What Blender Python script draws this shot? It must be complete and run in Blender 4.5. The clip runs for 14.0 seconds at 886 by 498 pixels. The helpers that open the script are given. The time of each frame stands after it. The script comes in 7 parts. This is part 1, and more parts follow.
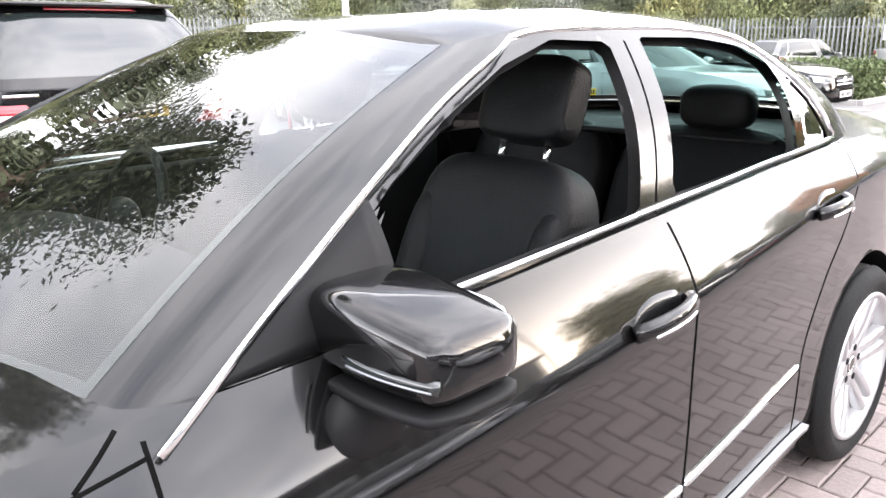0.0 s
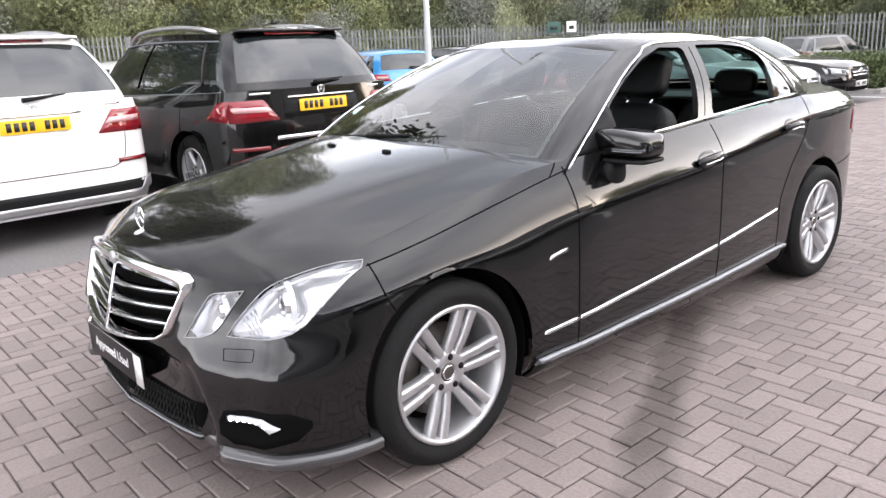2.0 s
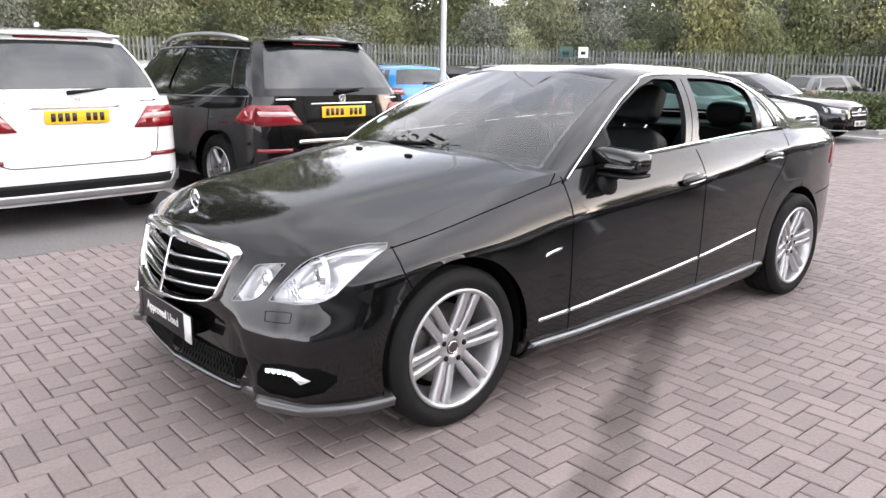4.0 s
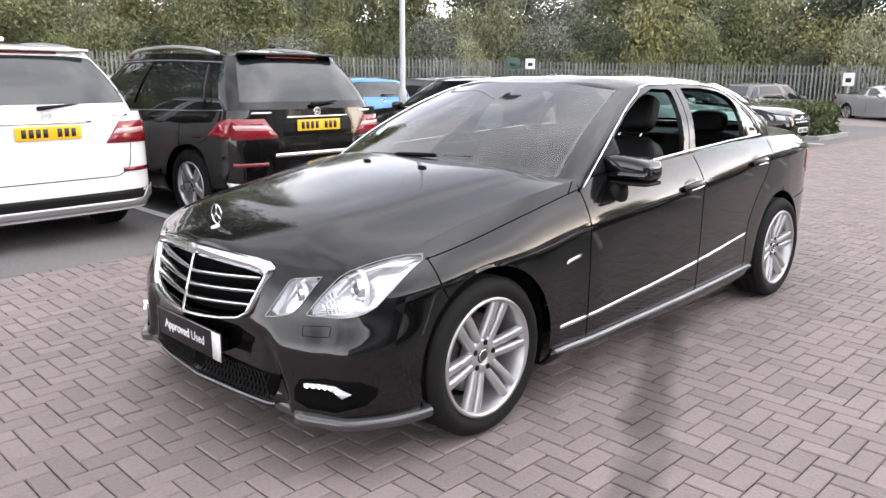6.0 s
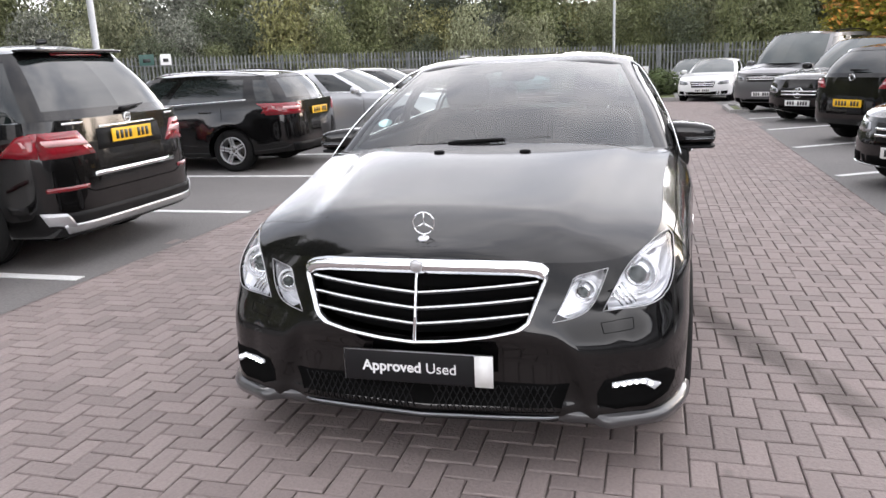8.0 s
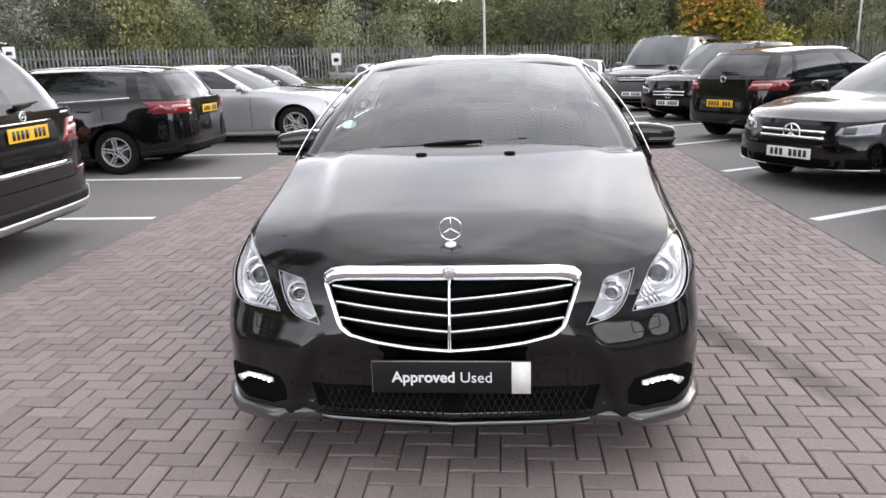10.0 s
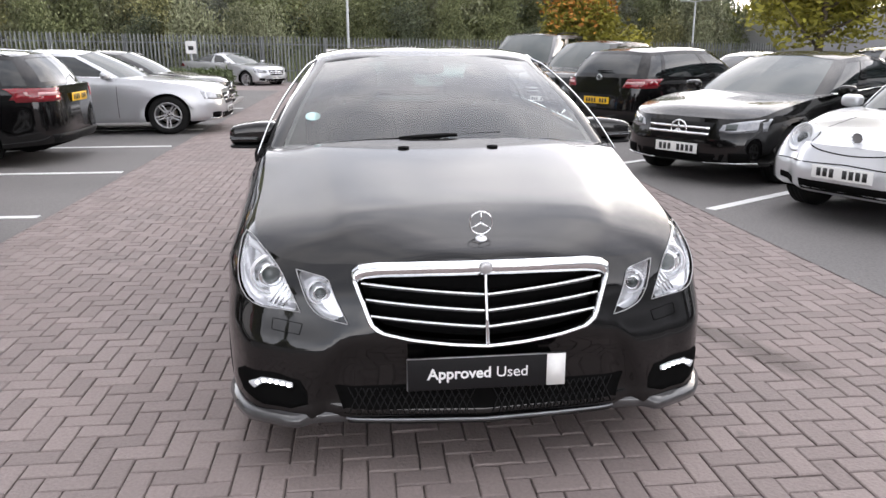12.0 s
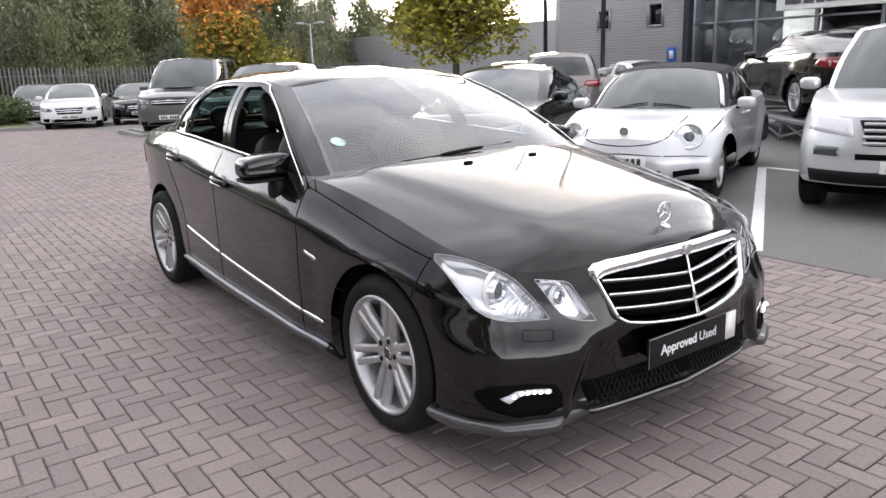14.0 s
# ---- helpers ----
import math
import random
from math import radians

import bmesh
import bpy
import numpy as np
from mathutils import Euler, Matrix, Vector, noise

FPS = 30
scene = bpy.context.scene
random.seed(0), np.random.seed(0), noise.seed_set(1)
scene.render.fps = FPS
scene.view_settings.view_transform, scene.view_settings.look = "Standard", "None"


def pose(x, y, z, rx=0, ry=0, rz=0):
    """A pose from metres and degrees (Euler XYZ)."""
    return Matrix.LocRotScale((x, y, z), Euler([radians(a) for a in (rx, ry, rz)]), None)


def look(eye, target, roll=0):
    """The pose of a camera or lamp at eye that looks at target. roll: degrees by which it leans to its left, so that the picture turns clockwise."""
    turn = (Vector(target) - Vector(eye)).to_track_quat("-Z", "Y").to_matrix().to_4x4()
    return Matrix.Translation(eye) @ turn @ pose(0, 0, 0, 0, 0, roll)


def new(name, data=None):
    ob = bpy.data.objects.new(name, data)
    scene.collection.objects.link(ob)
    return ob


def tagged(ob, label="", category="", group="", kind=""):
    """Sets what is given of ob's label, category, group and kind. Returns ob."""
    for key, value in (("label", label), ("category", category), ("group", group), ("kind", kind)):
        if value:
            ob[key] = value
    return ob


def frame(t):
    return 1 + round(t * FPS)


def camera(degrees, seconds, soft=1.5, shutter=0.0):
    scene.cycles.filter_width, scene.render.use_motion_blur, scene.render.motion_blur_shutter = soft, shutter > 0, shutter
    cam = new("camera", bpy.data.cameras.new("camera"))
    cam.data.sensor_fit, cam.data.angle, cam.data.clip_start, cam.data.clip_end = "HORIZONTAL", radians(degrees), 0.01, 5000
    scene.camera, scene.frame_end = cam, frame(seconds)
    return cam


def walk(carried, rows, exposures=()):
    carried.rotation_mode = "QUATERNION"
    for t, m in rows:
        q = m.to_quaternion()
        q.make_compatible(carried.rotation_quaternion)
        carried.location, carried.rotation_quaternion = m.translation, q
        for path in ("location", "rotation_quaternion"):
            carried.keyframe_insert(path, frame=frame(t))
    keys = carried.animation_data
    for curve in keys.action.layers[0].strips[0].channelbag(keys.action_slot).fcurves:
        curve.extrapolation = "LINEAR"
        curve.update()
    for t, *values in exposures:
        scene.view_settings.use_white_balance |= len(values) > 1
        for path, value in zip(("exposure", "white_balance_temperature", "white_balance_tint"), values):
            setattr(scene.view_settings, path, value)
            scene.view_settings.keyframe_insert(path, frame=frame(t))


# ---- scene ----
cam = camera(60.7, 14.0)
PATH = [
    (0, (0.356, -1.599, 1.358), (1.685, -0.203, 0.828), -0.9),
    (0.5, (-0.166, -1.755, 1.363), (1.176, -0.368, 0.838), 0.3),
    (1, (-0.725, -2.056, 1.371), (0.575, -0.633, 0.838), -2.0),
    (1.5, (-1.21, -2.397, 1.397), (0.072, -0.943, 0.906), -2.3),
    (2, (-1.571, -2.67, 1.4), (-0.301, -1.213, 0.886), -2.6),
    (2.5, (-1.803, -2.856, 1.411), (-0.533, -1.395, 0.908), -0.7),
    (3, (-1.865, -2.966, 1.408), (-0.599, -1.494, 0.929), 0.1),
    (3.2, (-1.873, -2.968, 1.409), (-0.602, -1.501, 0.928), 0.3),
    (5.5, (-1.907, -2.947, 1.413), (-0.632, -1.475, 0.96), 1.5),
    (6, (-2.139, -2.76, 1.409), (-0.754, -1.386, 0.967), 0.3),
    (6.5, (-2.437, -2.396, 1.37), (-0.895, -1.202, 0.921), -0.6),
    (7, (-2.72, -1.858, 1.388), (-1.045, -0.87, 0.919), -0.7),
    (7.5, (-2.941, -1.295, 1.374), (-1.158, -0.538, 0.876), -0.9),
    (8, (-3.08, -0.748, 1.4), (-1.21, -0.222, 0.923), -2.5),
    (8.5, (-3.139, -0.396, 1.409), (-1.23, -0.076, 0.905), -2.9),
    (9, (-3.12, -0.261, 1.414), (-1.19, -0.049, 0.937), -1.7),
    (9.2, (-3.123, -0.236, 1.419), (-1.192, -0.041, 0.934), -1.8),
    (11.3, (-3.08, -0.133, 1.435), (-1.146, 0.004, 0.945), -0.7),
    (11.5, (-3.079, -0.06, 1.415), (-1.141, 0.038, 0.929), 0.3),
    (12, (-3.072, 0.389, 1.436), (-1.152, 0.181, 0.919), -0.1),
    (12.5, (-2.959, 0.919, 1.418), (-1.122, 0.406, 0.814), -0.0),
    (13, (-2.789, 1.493, 1.454), (-1.027, 0.73, 0.892), -0.5),
    (13.5, (-2.601, 1.961, 1.465), (-0.941, 0.959, 0.974), -0.7),
    (14, (-2.451, 2.338, 1.456), (-0.875, 1.205, 0.975), -2.0),
]
EXPOSURE = 0.01
walk(cam, [(t, look(eye, target, roll)) for t, eye, target, roll in PATH],
     [(t, EXPOSURE + gain, 6400, 15) for t, gain in ((0.0, 1.5), (0.5, 1.0), (1.0, 0.86), (1.8, 0.5), (3.0, 0.4), (6.5, 0.2), (9.0, -0.04), (14.0, -0.04))])

# ---- world and light ----
world = bpy.data.worlds.new("overcast_sky")
scene.world = world
world.use_nodes = True
wn, wl = world.node_tree.nodes, world.node_tree.links
wn.clear()
SUN_EL, SUN_AZ = 14.0, -46.0
sky = wn.new("ShaderNodeTexSky")
sky.sky_type = "NISHITA"
sky.sun_disc = False
sky.sun_elevation, sky.sun_rotation = radians(SUN_EL), radians(90 - SUN_AZ)
sky.air_density, sky.dust_density = 1.2, 3.0
wtc = wn.new("ShaderNodeTexCoord")
wmap = wn.new("ShaderNodeMapping")
wmap.inputs["Scale"].default_value = (1.0, 1.0, 1.8)
wnoise = wn.new("ShaderNodeTexNoise")
wnoise.inputs["Scale"].default_value = 2.3
wnoise.inputs["Detail"].default_value = 3.0
wnoise.inputs["Roughness"].default_value = 0.55
wramp = wn.new("ShaderNodeValToRGB")
wramp.color_ramp.elements[0].position, wramp.color_ramp.elements[0].color = 0.34, (7.4, 7.8, 8.5, 1)
wramp.color_ramp.elements[1].position, wramp.color_ramp.elements[1].color = 0.64, (14.6, 14.5, 14.3, 1)
wmix = wn.new("ShaderNodeMixRGB")
wmix.inputs["Fac"].default_value = 0.86
wbg = wn.new("ShaderNodeBackground")
wbg.inputs["Strength"].default_value = 0.1
wout = wn.new("ShaderNodeOutputWorld")
wl.new(wtc.outputs["Generated"], wmap.inputs["Vector"])
wl.new(wmap.outputs["Vector"], wnoise.inputs["Vector"])
wl.new(wnoise.outputs["Fac"], wramp.inputs["Fac"])
wl.new(sky.outputs["Color"], wmix.inputs["Color1"])
wl.new(wramp.outputs["Color"], wmix.inputs["Color2"])
# the veiled sun brightens the clouds round it
wdot = wn.new("ShaderNodeVectorMath")
wdot.operation = "DOT_PRODUCT"
wdot.inputs[1].default_value = (math.cos(radians(SUN_AZ)) * math.cos(radians(SUN_EL)), math.sin(radians(SUN_AZ)) * math.cos(radians(SUN_EL)), math.sin(radians(SUN_EL)))
wglow = wn.new("ShaderNodeMapRange")
wglow.interpolation_type = "SMOOTHSTEP"
wglow.inputs["From Min"].default_value, wglow.inputs["From Max"].default_value = 0.0, 1.0
wglow.inputs["To Min"].default_value, wglow.inputs["To Max"].default_value = 0.8, 1.5
wscale = wn.new("ShaderNodeVectorMath")
wscale.operation = "SCALE"
wl.new(wtc.outputs["Generated"], wdot.inputs[0])
wl.new(wdot.outputs["Value"], wglow.inputs["Value"])
# haze brightens the sky towards the horizon
wsep = wn.new("ShaderNodeSeparateXYZ")
whaze = wn.new("ShaderNodeMapRange")
whaze.interpolation_type = "SMOOTHSTEP"
whaze.inputs["From Min"].default_value, whaze.inputs["From Max"].default_value = 0.08, 0.42
whaze.inputs["To Min"].default_value, whaze.inputs["To Max"].default_value = 4.6, 1.55
wmul = wn.new("ShaderNodeMath")
wmul.operation = "MULTIPLY"
wl.new(wtc.outputs["Generated"], wsep.inputs["Vector"])
wl.new(wsep.outputs["Z"], whaze.inputs["Value"])
wl.new(wmix.outputs["Color"], wscale.inputs[0])
wl.new(wglow.outputs["Result"], wmul.inputs[0])
# and an overcast sky is lightest overhead
wtop = wn.new("ShaderNodeMapRange")
wtop.interpolation_type = "SMOOTHSTEP"
wtop.inputs["From Min"].default_value, wtop.inputs["From Max"].default_value = 0.55, 1.0
wtop.inputs["To Min"].default_value, wtop.inputs["To Max"].default_value = 0.0, 0.6
wsum = wn.new("ShaderNodeMath")
wsum.operation = "ADD"
wl.new(wsep.outputs["Z"], wtop.inputs["Value"])
wl.new(whaze.outputs["Result"], wsum.inputs[0])
wl.new(wtop.outputs["Result"], wsum.inputs[1])
wl.new(wsum.outputs[0], wmul.inputs[1])
wl.new(wmul.outputs[0], wscale.inputs["Scale"])
wl.new(wscale.outputs["Vector"], wbg.inputs["Color"])
wl.new(wbg.outputs["Background"], wout.inputs["Surface"])

sun = new("sun", bpy.data.lights.new("sun", "SUN"))
sun.data.energy, sun.data.angle, sun.data.color = 0.5, radians(150), (1.0, 0.96, 0.9)
az, el = radians(SUN_AZ), radians(SUN_EL)
sun.matrix_world = look((math.cos(az) * math.cos(el) * 40, math.sin(az) * math.cos(el) * 40, math.sin(el) * 40), (0, 0, 0))


# ---- materials ----
def principled(name):
    m = bpy.data.materials.new(name)
    m.use_nodes = True
    return m, m.node_tree.nodes, m.node_tree.links, m.node_tree.nodes["Principled BSDF"]


def surface(name, color, rough=0.5, metal=0.0, vary=0.15, scale=6.0, fine=60.0, bump=0.0, coat=0.0, coat_rough=0.03,
            random_value=0.0, island=0.0, rough_vary=0.1, spec=0.5, emit=0.0):
    """A plain surface with coarse and fine variation, and a little relief."""
    m, n, l, p = principled(name)
    tc = n.new("ShaderNodeTexCoord")
    a, b = n.new("ShaderNodeTexNoise"), n.new("ShaderNodeTexNoise")
    a.inputs["Scale"].default_value, b.inputs["Scale"].default_value = scale, fine
    a.inputs["Detail"].default_value, b.inputs["Detail"].default_value = 5.0, 3.0
    l.new(tc.outputs["Object"], a.inputs["Vector"])
    l.new(tc.outputs["Object"], b.inputs["Vector"])
    add = n.new("ShaderNodeMath")
    add.operation = "ADD"
    l.new(a.outputs["Fac"], add.inputs[0])
    l.new(b.outputs["Fac"], add.inputs[1])
    level = n.new("ShaderNodeMapRange")
    level.inputs["From Min"].default_value, level.inputs["From Max"].default_value = 0.6, 1.4
    level.inputs["To Min"].default_value, level.inputs["To Max"].default_value = 1 - vary, 1 + vary
    l.new(add.outputs[0], level.inputs["Value"])
    last = level.outputs["Result"]
    for amount, node, out in ((random_value, "ShaderNodeObjectInfo", "Random"), (island, "ShaderNodeNewGeometry", "Random Per Island")):
        if amount:
            info, r, mul = n.new(node), n.new("ShaderNodeMapRange"), n.new("ShaderNodeMath")
            r.inputs["To Min"].default_value, r.inputs["To Max"].default_value = 1 - amount, 1 + amount
            mul.operation = "MULTIPLY"
            l.new(info.outputs[out], r.inputs["Value"])
            l.new(r.outputs["Result"], mul.inputs[0])
            l.new(last, mul.inputs[1])
            last = mul.outputs[0]
    tint = n.new("ShaderNodeVectorMath")
    tint.operation = "SCALE"
    tint.inputs[0].default_value = color
    l.new(last, tint.inputs["Scale"])
    l.new(tint.outputs["Vector"], p.inputs["Base Color"])
    rr = n.new("ShaderNodeMapRange")
    rr.inputs["From Min"].default_value, rr.inputs["From Max"].default_value = 0.3, 0.7
    rr.inputs["To Min"].default_value, rr.inputs["To Max"].default_value = rough * (1 - rough_vary), min(1, rough * (1 + rough_vary))
    l.new(a.outputs["Fac"], rr.inputs["Value"])
    l.new(rr.outputs["Result"], p.inputs["Roughness"])
    p.inputs["Metallic"].default_value = metal
    p.inputs["Specular IOR Level"].default_value = spec
    p.inputs["Coat Weight"].default_value, p.inputs["Coat Roughness"].default_value = coat, coat_rough
    if emit:
        p.inputs["Emission Color"].default_value, p.inputs["Emission Strength"].default_value = (*color, 1), emit
    if bump:
        bp = n.new("ShaderNodeBump")
        bp.inputs["Strength"].default_value, bp.inputs["Distance"].default_value = bump, 0.01
        l.new(b.outputs["Fac"], bp.inputs["Height"])
        l.new(bp.outputs["Normal"], p.inputs["Normal"])
    return m


def glass(name, tint, gloss=1.0, rough=0.0, sheen=1.0):
    """A pane: clear or tinted, with Fresnel gloss."""
    m = bpy.data.materials.new(name)
    m.use_nodes = True
    n, l = m.node_tree.nodes, m.node_tree.links
    n.clear()
    out, mix = n.new("ShaderNodeOutputMaterial"), n.new("ShaderNodeMixShader")
    t, g, f = n.new("ShaderNodeBsdfTransparent"), n.new("ShaderNodeBsdfGlossy"), n.new("ShaderNodeLayerWeight")
    t.inputs["Color"].default_value = (*tint, 1)
    g.inputs["Roughness"].default_value = rough
    g.inputs["Color"].default_value = (sheen, sheen, sheen, 1)
    f.inputs["Blend"].default_value = 0.5
    # reflectance of glass: 4.6 per cent head-on, rising to a full mirror at a grazing angle, from either side
    h, q, k = (n.new("ShaderNodeMath") for _ in range(3))
    h.operation, h.inputs[1].default_value = "POWER", 5.0
    q.operation, q.inputs[1].default_value, q.inputs[2].default_value = "MULTIPLY_ADD", 0.954, 0.046
    k.operation, k.use_clamp, k.inputs[1].default_value = "MULTIPLY", True, gloss
    l.new(f.outputs["Facing"], h.inputs[0])
    l.new(h.outputs[0], q.inputs[0])
    l.new(q.outputs[0], k.inputs[0])
    l.new(k.outputs[0], mix.inputs["Fac"])
    l.new(t.outputs["BSDF"], mix.inputs[1])
    l.new(g.outputs["BSDF"], mix.inputs[2])
    l.new(mix.outputs["Shader"], out.inputs["Surface"])
    return m


def paint(name, color, metal=0.0, rough=0.3, vary=0.04):
    return surface(name, color, rough, metal, vary, 1.5, 300.0, 0.0, 1.0, 0.055, rough_vary=0.08, spec=0.5 if metal else 0.05)


M = {
    "black_paint": paint("black_paint", (0.0024, 0.0023, 0.0024), 0.0, 0.36),
    "white_paint": paint("white_paint", (0.78, 0.78, 0.78)),
    "silver_paint": paint("silver_paint", (0.55, 0.56, 0.58), 0.75, 0.35),
    "pale_paint": paint("pale_paint", (0.62, 0.63, 0.65), 0.5, 0.35),
    "grey_paint": paint("grey_paint", (0.13, 0.13, 0.135), 0.5, 0.35),
    "taupe_paint": paint("taupe_paint", (0.23, 0.21, 0.2), 0.5, 0.35),
    "blue_paint": paint("blue_paint", (0.03, 0.22, 0.5), 0.2, 0.3),
    "red_paint": paint("red_paint", (0.4, 0.015, 0.02), 0.1, 0.3),
    "chrome": surface("chrome", (0.82, 0.83, 0.84), 0.09, 1.0, 0.03, 20, 200),
    "alloy": surface("alloy", (0.5, 0.5, 0.51), 0.34, 0.75, 0.06, 12, 90),
    "steel": surface("steel", (0.15, 0.14, 0.13), 0.4, 0.9, 0.2, 12, 90),
    "rubber": surface("rubber", (0.009, 0.009, 0.009), 0.8, 0, 0.25, 8, 120, 0.25, spec=0.25),
    "black_plastic": surface("black_plastic", (0.006, 0.006, 0.0064), 0.6, 0, 0.15, 10, 90, 0.0, spec=0.2),
    "gloss_black": surface("gloss_black", (0.006, 0.006, 0.006), 0.12, 0, 0.1, 10, 300),
    "dark_void": surface("dark_void", (0.004, 0.004, 0.004), 0.9, 0, 0.2, 5, 40, spec=0.04),
    "leather": surface("leather", (0.0045, 0.0047, 0.0053), 0.5, 0, 0.15, 9, 260, 0.3, spec=0.22),
    "headlining": surface("headlining", (0.2, 0.2, 0.21), 0.95, 0, 0.1, 9, 300, 0.2),
    "lamp_silver": surface("lamp_silver", (0.8, 0.8, 0.82), 0.13, 0.62, 0.05, 22, 80, coat=0.5),
    "lamp_white": surface("lamp_white", (0.8, 0.8, 0.82), 0.3, 0.1, 0.08, 25, 120),
    "lamp_red": surface("lamp_red", (0.22, 0.005, 0.012), 0.12, 0, 0.25, 14, 60, 0, 0.8),
    "lamp_pink": surface("lamp_pink", (0.62, 0.36, 0.36), 0.2, 0, 0.2, 14, 60, 0, 0.6),
    "lamp_deep_red": surface("lamp_deep_red", (0.16, 0.004, 0.008), 0.15, 0, 0.25, 14, 60, 0, 0.8),
    "spoiler_grey": surface("spoiler_grey", (0.04, 0.04, 0.042), 0.3, 0, 0.1, 12, 90, coat=1.0),
    "mesh_black": surface("mesh_black", (0.009, 0.009, 0.0095), 0.6, 0, 0.2, 20, 90, spec=0.2),
    "lamp_clear": surface("lamp_clear", (0.34, 0.35, 0.37), 0.15, 0.5, 0.25, 16, 50, coat=1.0),
    "led_bar": surface("led_bar", (0.4, 0.41, 0.43), 0.3, emit=0.5),
    "led": surface("led", (1.0, 0.99, 0.97), 0.4, emit=9.0),
    "plate_yellow": surface("plate_yellow", (0.85, 0.5, 0.02), 0.35, 0, 0.05),
    "plate_white": surface("plate_white", (0.8, 0.8, 0.78), 0.35, 0, 0.05),
    "plate_black": surface("plate_black", (0.008, 0.008, 0.009), 0.4, 0, 0.1, spec=0.25),
    "ink": surface("ink", (0.02, 0.02, 0.02), 0.4, 0, 0.1),
    "white_ink": surface("white_ink", (0.8, 0.8, 0.8), 0.4, 0, 0.05),
    "blue_ink": surface("blue_ink", (0.02, 0.12, 0.5), 0.4, 0, 0.05),
    "green_ink": surface("green_ink", (0.03, 0.085, 0.07), 0.4, 0, 0.05),
    "sticker": surface("sticker", (0.55, 0.78, 0.8), 0.5, 0, 0.08, 40, 200),
    "screen_glass": glass("screen_glass", (0.70, 0.78, 0.75), 3.6, 0.0, 0.5),
    "side_glass": glass("side_glass", (0.35, 0.42, 0.4), 1.5),
    "rear_glass": glass("rear_glass", (0.26, 0.40, 0.37), 1.0),
    "lens": glass("lens", (0.94, 0.95, 0.96), 1.0),
    "dark_glass": surface("dark_glass", (0.012, 0.016, 0.016), 0.03, 0, 0.1, 1.2, 8, spec=0.9),
    "pale_glass": surface("pale_glass", (0.05, 0.062, 0.06), 0.03, 0, 0.08, 1.2, 8, spec=0.8),
    "cloth_roof": surface("cloth_roof", (0.02, 0.02, 0.022), 0.9, 0, 0.2, 8, 200, 0.3),
    "road_paint": surface("road_paint", (0.68, 0.68, 0.67), 0.7, 0, 0.2, 5, 60, 0.3),
    "galvanised": surface("galvanised", (0.2, 0.21, 0.21), 0.55, 0.5, 0.3, 3, 30, island=0.25),
    "pole_grey": surface("pole_grey", (0.42, 0.43, 0.44), 0.5, 0.4, 0.15, 3, 40),
    "kerb": surface("kerb", (0.33, 0.32, 0.31), 0.85, 0, 0.25, 4, 60, 0.4, random_value=0.1),
    "cladding": surface("cladding", (0.44, 0.44, 0.455), 0.45, 0.3, 0.06, 0.6, 20),
    "frame_grey": surface("frame_grey", (0.3, 0.31, 0.33), 0.4, 0.5, 0.1, 4, 50),
    "dark_column": surface("dark_column", (0.03, 0.035, 0.05), 0.4, 0.2, 0.15, 4, 50),
    "sign_white": surface("sign_white", (0.78, 0.78, 0.77), 0.5, 0, 0.06, 3, 40),
    "bark": surface("bark", (0.12, 0.095, 0.07), 0.9, 0, 0.35, 4, 30, 0.6),
    "bank_soil": surface("bank_soil", (0.13, 0.15, 0.06), 0.95, 0, 0.4, 0.4, 5, 0.6),
    "red_rail": surface("red_rail", (0.4, 0.02, 0.03), 0.4, 0, 0.1),
}


def leaf_material(name, color, spread):
    """Foliage whose colour changes from clump to clump and leaf to leaf."""
    m = surface(name, color, 0.6, 0, 0.35, 0.5, 3.0, island=spread, random_value=0.28, spec=0.3)
    m.node_tree.nodes["Principled BSDF"].inputs["Transmission Weight"].default_value = 0.0
    return m


M["leaf_green"] = leaf_material("leaf_green", (0.15, 0.165, 0.075), 0.4)
M["leaf_pale"] = leaf_material("leaf_pale", (0.235, 0.245, 0.145), 0.4)
M["leaf_dark"] = leaf_material("leaf_dark", (0.095, 0.11, 0.065), 0.4)
M["leaf_grey"] = leaf_material("leaf_grey", (0.2, 0.21, 0.17), 0.4)
M["leaf_olive"] = leaf_material("leaf_olive", (0.2, 0.195, 0.085), 0.45)
# shade put into the leaf colour, for a crown seen against the light
M["leaf_backlit"] = leaf_material("leaf_backlit", (0.05, 0.06, 0.032), 0.4)
M["leaf_orange"] = leaf_material("leaf_orange", (0.56, 0.25, 0.05), 0.55)
M["leaf_yellow"] = leaf_material("leaf_yellow", (0.28, 0.26, 0.04), 0.45)
M["leaf_hedge"] = leaf_material("leaf_hedge", (0.085, 0.11, 0.045), 0.4)


def asphalt_material():
    m = surface("asphalt", (0.15, 0.143, 0.139), 0.85, 0, 0.35, 0.5, 50.0, 0.6)
    return m


